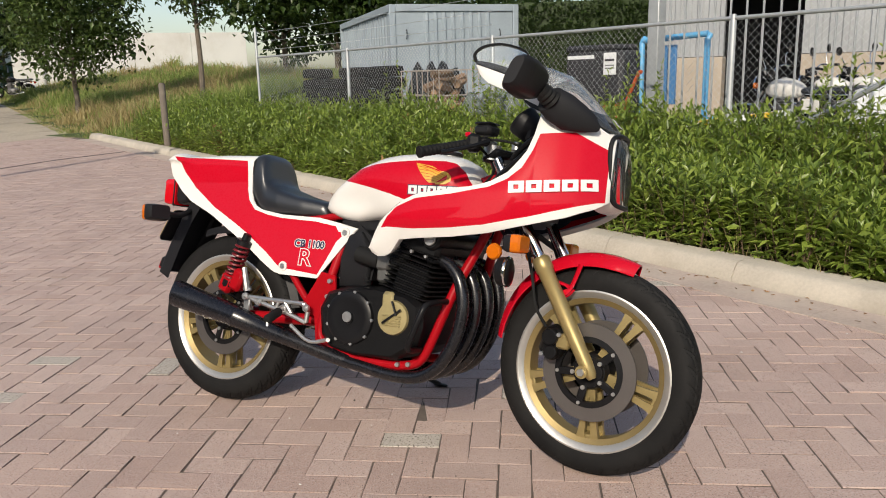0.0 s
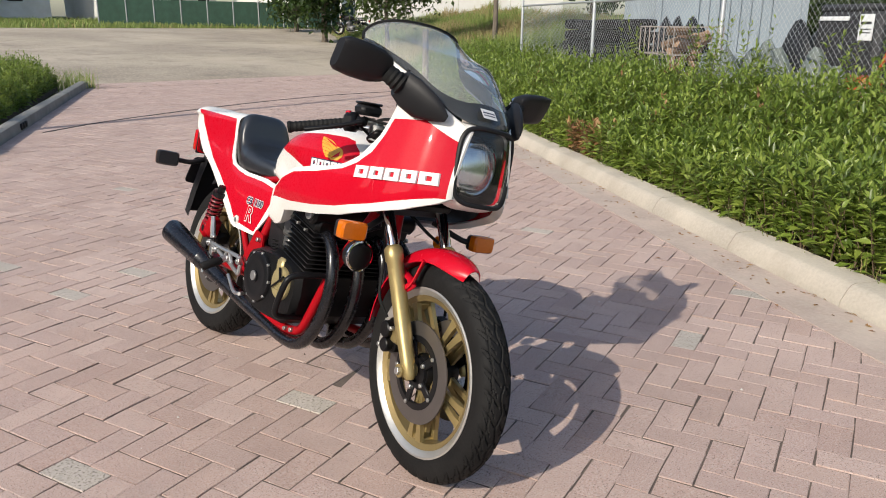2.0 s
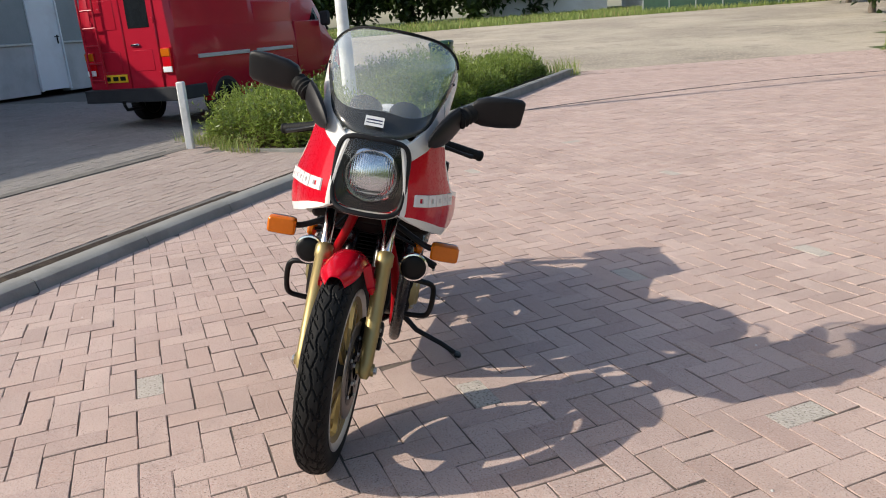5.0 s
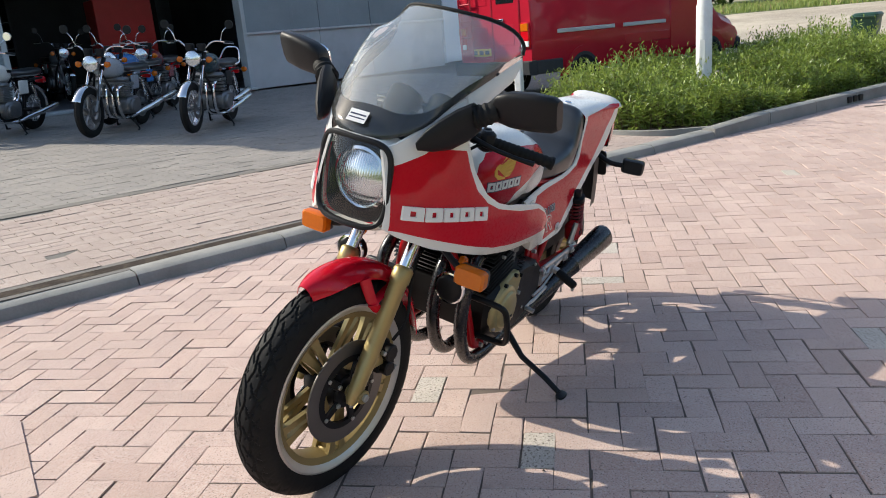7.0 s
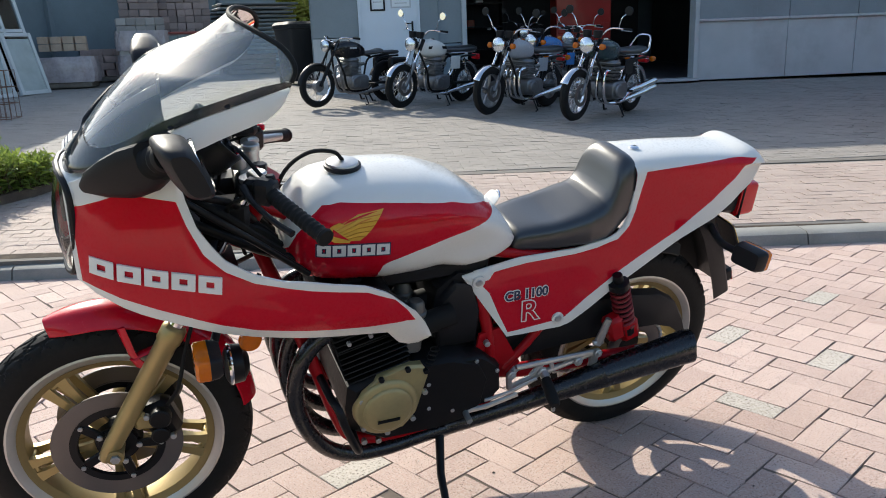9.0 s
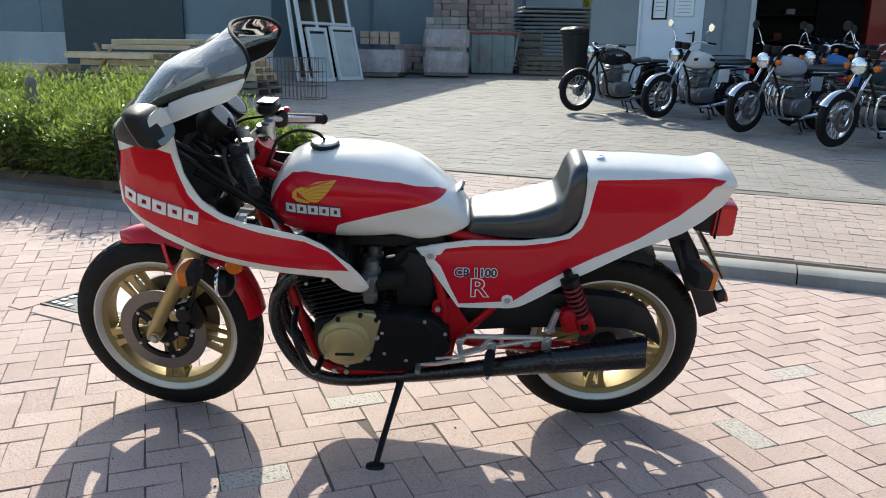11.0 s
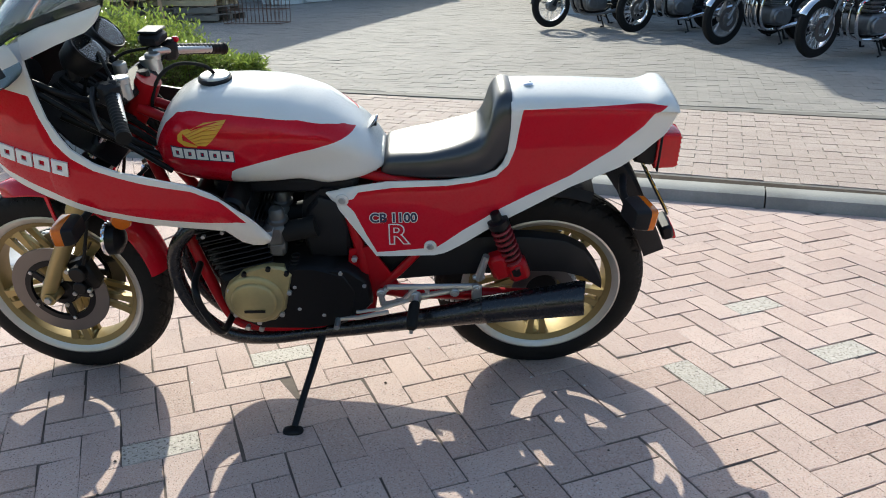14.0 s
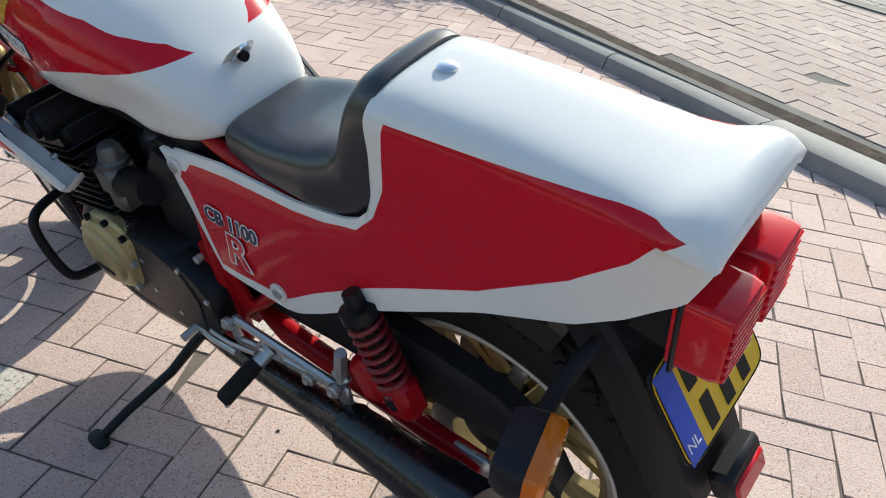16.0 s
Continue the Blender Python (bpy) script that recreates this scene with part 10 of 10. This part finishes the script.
# north planter: soil, then shoots that grow taller towards the fence
solid("planter_soil_north", Shape().sheet([[(x, n_kerb(x) + 0.25, 0.085), (x, (n_kerb(x) + bed_back(x)) / 2, 0.19), (x, bed_back(x) + 0.05, 0.27)] for x in np.linspace(-10.9, 8.5, 20)], (0, 0, -0.08)), SOIL, "dark planter soil under the shrubs", "soil", kind="structure")
N = 17000
x = g.uniform(-10.8, 7.2, N)
q = g.uniform(0, 1, N) ** 1.15
xy = np.column_stack([x, 3.33 - 0.505 * x + 0.27 + q * 2.1])
keep = (xy[:, 0] > -10.6 + 0.5 * g.normal(0, 1, N)) & (g.uniform(0, 1, N) < np.where(x < -5, 0.62, 1.0))
xy, q = xy[keep], q[keep]
h = (0.32 + 0.24 * np.clip(q * 1.6, 0, 1) + 0.12 * lumps(xy, 3)) * g.uniform(0.6, 1.2, len(xy))
h = np.clip(h, 0.16, 0.85)
shrubbery("shrub_bed_north", "dense green leafy shrubs along the fence", xy, h, 31, per=16, size=0.10, dry=0.7, low=0.06, rise=0.17 * q)
# taller weeds at the fence
x = np.concatenate([g.normal(c, 0.16, k) for c, k in ((-1.45, 22), (-0.78, 14), (0.38, 12), (2.09, 16), (3.17, 14), (-3.3, 10))])
xy = np.column_stack([x, 5.56 - 0.505 * x - g.uniform(0.1, 0.6, len(x))])
v, f, sv, sf = shoots(g, xy, g.uniform(0.65, 1.2, len(x)), np.full(len(x), 0.22), 34, 0.075, 0.08, 0.25)
weeds = thing("tall_weeds", "tall willowy green weeds by the fence", "weeds", kind="stuff")
cloud("weed_leaves", v, f, LAUREL, weeds)
cloud("weed_stems", sv, sf, TWIG, weeds)
# south-west planter
SWP = [(-5.35, -0.25), (-5.15, -1.0), (-5.3, -1.6), (-6.2, -2.75), (-8.2, -1.75), (-11.0, 0.0), (-13.3, 2.6), (-13.7, 3.05)]


def in_poly(xy, poly):
    out = np.zeros(len(xy), bool)
    for (x0, y0), (x1, y1) in zip(poly, poly[1:] + poly[:1]):
        hit = ((y0 > xy[:, 1]) != (y1 > xy[:, 1])) & (xy[:, 0] < (x1 - x0) * (xy[:, 1] - y0) / (y1 - y0 + 1e-12) + x0)
        out ^= hit
    return out


SW = [(-5.45, s_kerb(-5.45) - 0.24), (-5.2, -1.0), (-5.35, -1.6), (-6.1, -2.6), (-7.6, -2.55), (-10.6, -1.75), (-13.2, -0.9), (-14.0, 1.6), (-13.75, s_kerb(-13.75) - 0.24)]
solid("planter_soil_west", Shape().prism(SW, 0.09, Matrix.Translation((0, 0, 0.02))), SOIL, "dark planter soil under the shrubs", "soil", kind="structure")
edge = Shape()
pts = [Vector((-5.3, s_kerb(-5.3) - 0.17, 0)), Vector((-5.05, -0.9, 0)), Vector((-5.2, -1.6, 0)), Vector((-6.05, -2.75, 0)), Vector((-7.7, -2.7, 0)), Vector((-10.7, -1.9, 0))]
line_p = between([tuple(p) for p in pts], 40)
edge.loft([[p + Vector((0, 0, -0.02)), p + Vector((0, 0, 0.06)), p + (Vector((-9, 0.8, 0)) - p).normalized() * 0.09 + Vector((0, 0, 0.06)), p + (Vector((-9, 0.8, 0)) - p).normalized() * 0.09 + Vector((0, 0, -0.02))] for p in line_p])
solid("planter_edging", edge, KERB_GREY, "low grey concrete edging round the planter", "edging", kind="structure")
xy = np.column_stack([g.uniform(-14.1, -5.0, 24000), g.uniform(-2.8, 3.4, 24000)])
xy = xy[in_poly(xy, SW)]
rim = np.minimum(1.0, np.maximum(0.0, (s_kerb(0) - 0.39 * xy[:, 0] - 0.2 - xy[:, 1])) * 1.6 + 0.45)
h = np.clip((0.42 + 0.17 * lumps(xy, 6)) * rim * g.uniform(0.6, 1.25, len(xy)), 0.14, 0.85)
shrubbery("shrub_bed_west", "dense low green shrubs round the lamp post", xy, h, 41, per=14, size=0.085, low=0.06)
# south-east planter
SE = [(3.15, s_kerb(3.15) - 0.3), (2.8, -4.25), (2.0, -5.1), (1.85, -5.35), (2.3, -5.75), (3.6, -6.2), (5.2, -6.6), (6.8, -7.2), (10.5, -8.0), (10.5, s_kerb(10.5) - 0.3)]
solid("planter_soil_east", Shape().prism(SE, 0.09, Matrix.Translation((0, 0, 0.02))), SOIL, "dark planter soil under the shrubs", "soil", kind="structure")
xy = np.column_stack([g.uniform(1.7, 10.5, 34000), g.uniform(-8.0, -3.2, 34000)])
xy = xy[in_poly(xy, SE)]
h = np.clip((0.52 + 0.12 * lumps(xy, 16)) * g.uniform(0.75, 1.15, len(xy)), 0.14, 0.8) * np.clip(np.hypot(xy[:, 0] - 1.85, xy[:, 1] + 5.35) / 1.1, 0.3, 1.0)
shrubbery("shrub_bed_east", "dense low green shrubs beside the forecourt", xy, h, 51, per=14, size=0.085, low=0.06)


def blades(g, xy, z0, h, w):
    n = len(xy)
    az = g.uniform(0, 6.28, n)
    side = np.column_stack([np.cos(az), np.sin(az), np.zeros(n)]) * w[:, None] / 2
    bend = g.normal(0, 0.3, (n, 2)) * h[:, None]
    foot = np.column_stack([xy, z0])
    mid = foot + np.column_stack([bend * 0.3, h * 0.6])
    tip = foot + np.column_stack([bend, h])
    v = np.stack([foot - side, foot + side, mid + side * 0.8, mid - side * 0.8, tip], 1).reshape(-1, 3)
    k = np.arange(n)[:, None] * 5
    return v, np.concatenate([k + (0, 1, 2), k + (0, 2, 3), k + (3, 2, 4)], 1).reshape(-1, 3)


def grass(name, label, xy, h, w, seed, straw=0.3):
    g = np.random.default_rng(seed)
    owner = thing(name, label, "grass", kind="stuff")
    dry = g.uniform(0, 1, len(xy)) < straw * (0.5 + 0.6 * lumps(xy, seed, 3.0))
    z = np.array([gz(a, b) for a, b in xy]) - 0.08
    for nm, m, mat in (("green_blades", ~dry, GRASS), ("straw_blades", dry, STRAW)):
        v, f = blades(g, xy[m], z[m], h[m], w[m])
        cloud(nm, v, f, mat, owner)
    return owner


n_ = 62000
x = -10.6 - 28 * g.uniform(0, 1, n_) ** 1.5
lo = np.interp(-x, [p[0] * -1 for p in LOT], [p[2] for p in LOT]) - 0.25
lo = np.where(x > -13.5, 3.33 - 0.505 * x + 0.25, lo)
y = lo + g.uniform(0, 1, n_) ** 1.2 * np.where(x > -13, 3.2, 10.0)
xy = np.column_stack([x, y])
far = np.hypot(x - 2, y + 2)
edge_ = np.clip((y - lo) / 1.5, 0.12, 1)
h = (0.42 + 0.16 * lumps(xy, 8, 2.0)) * g.uniform(0.6, 1.3, n_) * edge_
grass("tall_grass", "tall green and straw-coloured grass on the verge", xy, np.clip(h, 0.08, 1.0), 0.006 + far * 0.0009, 61, 0.8)
n_ = 26000
x = g.uniform(-50, -38.5, n_)
y = g.uniform(-22, 30, n_)
xy = np.column_stack([x, y])
xy = xy[(x < -40.8) | (y > 24)]
grass("far_grass", "green grass beyond the gravel lot", xy, g.uniform(0.15, 0.4, len(xy)), np.full(len(xy), 0.05), 62, 0.15)
n_ = 9000
x = g.uniform(-38, -15, n_)
a = np.interp(-x, [p[0] * -1 for p in LOT], [p[1] for p in LOT])
xy = np.column_stack([x, a - g.uniform(0, 1, n_) ** 1.5 * 5])
grass("south_grass", "green grass south of the gravel lot", xy, g.uniform(0.12, 0.4, n_), np.full(n_, 0.03), 63, 0.15)
# weeds at the planter's tip and along the kerbs
x = g.uniform(-14.6, -13.5, 900)
xy = np.column_stack([x, g.uniform(0.5, 3.3, 900)])
grass("tip_weeds", "pale weeds at the planter's tip", xy, g.uniform(0.15, 0.55, 900), np.full(900, 0.012), 64, 0.3)
x = g.uniform(-6.4, -5.1, 500)
xy = np.column_stack([x, -1.75 - 0.9 * (-5.2 - x) - g.uniform(0.0, 0.25, 500)])
grass("corner_weeds", "pale weeds at the planter's corner", xy, g.uniform(0.06, 0.24, 500) + 0.1, np.full(500, 0.008), 65, 0.3)
x = g.uniform(-10, 6.5, 1500)
xy = np.column_stack([x, 3.33 - 0.505 * x + 0.24 + np.abs(g.normal(0, 0.06, 1500))])
grass("kerb_weeds", "small weeds behind the kerb", xy, g.uniform(0.10, 0.30, 1500) + 0.08, np.full(1500, 0.007), 66, 0.35)
xy = np.column_stack([g.uniform(-8.6, -1.0, 5200), g.uniform(-36, -31.5, 5200)])
v, f, sv, sf = shoots(g, xy, g.uniform(1.9, 3.0, 5200), np.full(5200, 0.0), 9, 0.5, 0.05, 0.2)
crop = thing("standing_crop", "yellow-green standing crop beyond the yard", "crop", kind="stuff")
cloud("crop_leaves", v, f, CROP, crop)
# a few fallen leaves and twigs by the kerbs
x = g.uniform(-6, 6, 260)
base = np.column_stack([x, 3.33 - 0.505 * x - np.abs(g.normal(0, 0.16, 260)) - 0.01, np.full(260, 0.008)])
az = g.uniform(0, 6.28, 260)
v, f = leaves(g, base, np.column_stack([np.cos(az), np.sin(az), np.full(260, 0.05)]), g.uniform(0.02, 0.05, 260), g.uniform(0.008, 0.018, 260), 0.0)
litter = thing("leaf_litter", "dry fallen leaves along the kerb", "leaf litter", kind="stuff")
cloud("fallen_leaves", v, f, DRY, litter)


def tree(x, y, z0, height, trunk, radius, count, size, mat, seed, label, squash=1.0, r0=0.09):
    g = np.random.default_rng(seed)
    owner = thing("tree", label, "tree", pose(x, y, z0), "trees round the lot")
    limbs = Shape().tube([(0, 0, -0.1), (0.03, 0.02, trunk * 0.5), (-0.02, 0.03, trunk), (0.02, 0, height * 0.85)], [r0, r0 * 0.85, r0 * 0.75, r0 * 0.2], 9, 10)
    tips = []
    for k in range(16):
        a = k * 2.4 + g.normal(0, 0.3)
        zz = trunk * 0.92 + (height - trunk) * 0.75 * (k / 15) ** 0.9
        reach = radius * math.sqrt(max(0.1, 1 - ((zz - (trunk + height) / 2) / ((height - trunk) / 2 + 0.3)) ** 2)) * g.uniform(0.7, 1.0)
        tip = Vector((reach * math.cos(a), reach * math.sin(a), zz + reach * 0.35))
        limbs.tube([(0, 0, zz - 0.1), tuple(tip * 0.5 + Vector((0, 0, zz * 0.5 - 0.05))), tuple(tip)], [r0 * 0.4, r0 * 0.25, r0 * 0.08], 6, 6)
        tips.append(tip)
    part("trunk", limbs, TRUNK, owner, "bark-covered trunk with limbs")
    c = []
    mid, hh = (trunk + height) / 2, (height - trunk) / 2
    while len(c) < max(40, count // 90):
        p = g.normal(0, 1, 3)
        p = p / np.linalg.norm(p) * g.uniform(0.45, 1.0)
        c.append((p[0] * radius, p[1] * radius, mid + p[2] * hh * squash))
    c = np.vstack([np.array(c), np.array([tuple(t) for t in tips])])
    pick = g.integers(0, len(c), count)
    base = c[pick] + g.normal(0, radius * 0.13, (count, 3))
    way = unit(g.normal(0, 1, (count, 3)) + (0, 0, -0.15))
    length = size * g.uniform(0.7, 1.3, count)
    v, f = leaves(g, base, way, length, length * 0.62)
    cloud("crown", v, f, mat, owner)
    return owner


tree(-18.4, 13.7, gz(-18.4, 13.7) - 0.05, 5.3, 1.3, 2.05, 10500, 0.16, TREE_LEAF, 1, "young leafy tree with a low bushy crown")
tree(-14.6, 15.0, gz(-14.6, 15.0) - 0.05, 5.6, 2.55, 1.5, 5000, 0.16, TREE_LEAF, 2, "slim young tree with a bare trunk", r0=0.085)
for i, (x, y, hgt, r) in enumerate(((-28.0, 17.0, 6.5, 2.3), (-19.0, 24.5, 7.0, 2.4), (-16.0, 24.0, 7.0, 2.6), (-12.8, 23.5, 7.5, 2.6), (-10.0, 25.0, 7.0, 2.6), (-37.2, 20.6, 6.0, 2.2))):
    tree(x, y, gz(x, y) - 0.1, hgt, 0.8, r, 5500, 0.30, DARK_LEAF, 10 + i, "broad dark green tree", r0=0.16)
for i in range(9):
    tree(-52 + 1.5 * math.sin(i * 2.1), -26 + 4.0 * i, gz(-52) - 0.1, 6.5 + math.sin(i * 3), 0.4, 3.0, 3600, 0.5, DARK_LEAF, 30 + i, "large dark green tree at the lot's far edge", r0=0.2)
# clipped hedge behind the yard
hd = thing("hedge", "tall clipped dark green hedge", "hedge", kind="stuff")
ha, hb = np.array((-9.5, 17.0)), np.array((1.5, 20.8))
hd_d = (hb - ha) / np.linalg.norm(hb - ha)
hn = np.array((hd_d[1], -hd_d[0]))
part("hedge_core", Shape().loft([[Vector((*(p + hn * s), z)) for s, z in ((-0.4, 0), (0.4, 0), (0.38, 3.0), (-0.38, 3.0))] for p in (ha, hb)]), DARK_LEAF, hd)
n_ = 16000
s = g.uniform(0, 1, n_)
zz = g.uniform(0.1, 3.2, n_)
off = np.where(zz > 2.95, g.uniform(-0.5, 0.5, n_), 0.42 + g.normal(0, 0.05, n_))
base = np.column_stack([ha[0] + (hb[0] - ha[0]) * s + hn[0] * off, ha[1] + (hb[1] - ha[1]) * s + hn[1] * off, zz])
v, f = leaves(g, base, unit(g.normal(0, 0.6, (n_, 3)) + (*hn, 0.2)), g.uniform(0.08, 0.16, n_), g.uniform(0.04, 0.09, n_))
cloud("hedge_leaves", v, f, DARK_LEAF, hd)

# ---- the far side of the lot ----
WALL_WHITE = surface("white_rendered_wall", (0.63, 0.625, 0.60), 0.85, var=0.08, scale=0.6, bump=0.15, dirt=(0.50, 0.47, 0.42))
ww = Shape()
a, b = Vector((-35.2, 23.3, 0.35)), Vector((-27.4, 31.8, 0.35))
dv = (b - a).normalized()
yard_wall = thing("yard_wall", "long white rendered wall behind the grass", "wall")
for k in range(4):
    p, q = a.lerp(b, k / 4), a.lerp(b, (k + 1) / 4)
    part("wall_panel", Shape().box((p + q) / 2 + Vector((0, 0, 1.72)), ((q - p).length - 0.02, 0.2, 3.44), 0.01, Matrix.Rotation(math.atan2(dv.y, dv.x), 4, "Z")), WALL_WHITE, yard_wall)
GREEN_NET = surface("dark_green_screen", (0.03, 0.075, 0.05), 0.7, var=0.25, scale=3)
screen = thing("screen_fence", "dark green screened fence at the far edge", "fence")
sa, sb = Vector((-44.2, 12.0, gz(-44.2))), Vector((-39, 29, gz(-41)))
for k in range(12):
    p, q = sa.lerp(sb, k / 12), sa.lerp(sb, (k + 1) / 12)
    ang = math.atan2(q.y - p.y, q.x - p.x)
    part("screen_panel", Shape().box((p + q) / 2 + Vector((0, 0, 0.72)), ((q - p).length - 0.06, 0.03, 1.4), 0.005, Matrix.Rotation(ang, 4, "Z")), GREEN_NET, screen)
    part("fence_post", Shape().lathe([(0.04, 0), (0.04, 1.6)], tuple(p), "z", 8, True), POST, screen)
ROOF = surface("dark_brown_roof_tile", (0.10, 0.06, 0.045), 0.8, var=0.2, scale=3, bump=0.3)


def house(x, y, turn, w, d, wall_mat, label):
    h = thing("house", label, "house", pose(x, y, gz(x) - 0.1, 0, 0, turn), "houses beyond the lot")
    part("wall", Shape().box((0, 0, 1.45), (w, d, 2.9), 0.02), wall_mat, h)
    part("roof", Shape().loft([[Vector((s * (w / 2 + 0.3), yy, z)) for yy, z in ((-d / 2 - 0.4, 2.75), (0, 2.9 + d * 0.42), (d / 2 + 0.4, 2.75), (d / 2 + 0.4, 2.9), (0, 3.1 + d * 0.42), (-d / 2 - 0.4, 2.9))] for s in (-1, 1)]), ROOF, h)
    for k in range(int(w / 2)):
        wx = -w / 2 + 1.0 + 2.0 * k
        wn_ = part("window", Shape().box((wx, -d / 2 - 0.005, 1.5), (1.0, 0.06, 1.1), 0.01), PVC, h)
        part("pane", Shape().box((wx, -d / 2 - 0.03, 1.5), (0.86, 0.03, 0.96)), DARK_GLASS, wn_)
    return h


for x, y, t, w in ((-56, 7, 95, 9), (-55, 18, 100, 8), (-50, 29, 110, 9)):
    house(x, y, t - 5, w, 7, WALL_WHITE, "white rendered bungalow with a tiled roof far off")
PX, PY = -33.5, 21.3
# thin lamp post and a parked motorcycle at the lot's far verge
p = thing("street_lamp", "thin grey street lamp at the verge", "lamp post", pose(PX, PY, gz(PX, PY)), "")
part("pole", Shape().lathe([(0.085, 0), (0.075, 3), (0.05, 5.5)], axis="z", seg=12, caps=True), WHITE_POST, p)
part("lamp_head", Shape().box((0.15, 0, 5.52), (0.5, 0.18, 0.1), 0.03), ZINC, p)
far_bike = classic((PX + 0.9, PY - 0.7), 215, T_BLACK, "dark motorcycle parked at the grassy verge", cyl=2, lean=-6, group="")
far_bike.matrix_world = Matrix.Translation((0, 0, gz(PX, PY) - ZS + 0.0)) @ far_bike.matrix_world
# loose grit on the road
gr = np.random.default_rng(77)
n_ = 700
spots = np.column_stack([gr.uniform(-4, 4.5, n_), gr.uniform(-2.6, 2.8, n_), np.full(n_, 0.001)])
size = gr.uniform(0.0015, 0.0055, n_) * gr.uniform(0.6, 1.3, n_)
shape_ = np.array(((1, 0, 0), (0, 1, 0), (-1, 0, 0), (0, -1, 0), (0, 0, 0.9)), float)
turn_ = gr.uniform(0, 6.28, n_)
cs, sn = np.cos(turn_)[:, None], np.sin(turn_)[:, None]
vx = (shape_[None, :, 0] * cs - shape_[None, :, 1] * sn) * size[:, None]
vy = (shape_[None, :, 0] * sn + shape_[None, :, 1] * cs) * size[:, None] * 0.7
v = np.stack([spots[:, 0:1] + vx, spots[:, 1:2] + vy, spots[:, 2:3] + shape_[None, :, 2] * size[:, None]], -1).reshape(-1, 3)
k = np.arange(n_)[:, None] * 5
f = np.concatenate([k + (0, 1, 4), k + (1, 2, 4), k + (2, 3, 4), k + (3, 0, 4)], 1).reshape(-1, 3)
grit = thing("road_grit", "scattered pale and dark grit on the bricks", "grit", kind="stuff")
half = len(f) // 2
cloud("pale_grit", v[: (n_ // 2) * 5], f[: (n_ // 2) * 4], surface("pale_grit", (0.62, 0.60, 0.56), 0.9), grit)
cloud("dark_grit", v[(n_ // 2) * 5 :], f[(n_ // 2) * 4 :] - (n_ // 2) * 5, surface("dark_grit", (0.06, 0.045, 0.035), 0.9), grit)
# single stones nearest the camera's way
for stone_rows, kinds, owner in ((near, worn_bricks(0.2035, 0.0995, PINK), road), (near_walk, worn_bricks(0.1958, 0.0962, WALK), apron), (near_yard, worn_bricks(0.197, 0.0972, GREY), yard)):
    for i, row in enumerate(stone_rows):
        lay(row, kinds[(i * 7 + i // 6) % 6], owner)


# ---- the lie of the land beside the road ----
SOUTH_AT, SOUTH_GO, SLOPE = Vector((-2.58, -9.11, 0.5)), Vector((0.249, -0.038, 0.308)), 0.0393
TURN = Matrix.Rotation(radians(1.35), 4, "Z")


def middle(ob):
    """The middle of a thing in plan."""
    if ob.matrix_world.translation.length > 0.01:
        return ob.matrix_world.translation
    spots = [v.co for o in (ob, *ob.children_recursive) if o.type == "MESH" for v in o.data.vertices]
    return Vector([(min(p[k] for p in spots) + max(p[k] for p in spots)) / 2 for k in range(3)])


def settle_south(ob, ground=False):
    """The land south of the road rises gently towards the workshop: ground lies on the slope, things stand upright on it."""
    if ground:
        ob.matrix_world = Matrix.Translation(SOUTH_AT + SOUTH_GO) @ Matrix.Rotation(-math.atan(SLOPE), 4, "X") @ TURN @ Matrix.Translation(-SOUTH_AT) @ ob.matrix_world
    else:
        q = TURN @ (middle(ob) - SOUTH_AT)
        lift = Vector((SOUTH_GO.x, SOUTH_GO.y, SOUTH_GO.z - SLOPE * q.y))
        ob.matrix_world = Matrix.Translation(SOUTH_AT + lift) @ TURN @ Matrix.Translation(-SOUTH_AT) @ ob.matrix_world


NORTH = Matrix.Translation((-5.28 + 1.389, 7.93 - 1.622, 0.88)) @ Matrix.Scale(0.833, 4) @ Matrix.Translation((5.28, -7.93, -0.73))
for ob in [o for o in bpy.data.objects if o.parent is None and o.type in {"MESH", "EMPTY"}]:
    kind_name = ob.name.split(".")[0]
    if ob in BEFORE_WALK or kind_name == "gravel_lot":
        continue
    if ob in BEFORE_SOUTH or kind_name in ("workshop_floor", "shrub_bed_east", "planter_soil_east"):
        settle_south(ob, True)
    elif ob in BEFORE_NORTH or kind_name in ("shrub_bed_west", "planter_soil_west", "planter_edging", "corner_weeds", "standing_crop"):
        settle_south(ob)
    elif ob in BEFORE_PLANTS or kind_name == "hedge":
        ob.matrix_world = NORTH @ ob.matrix_world
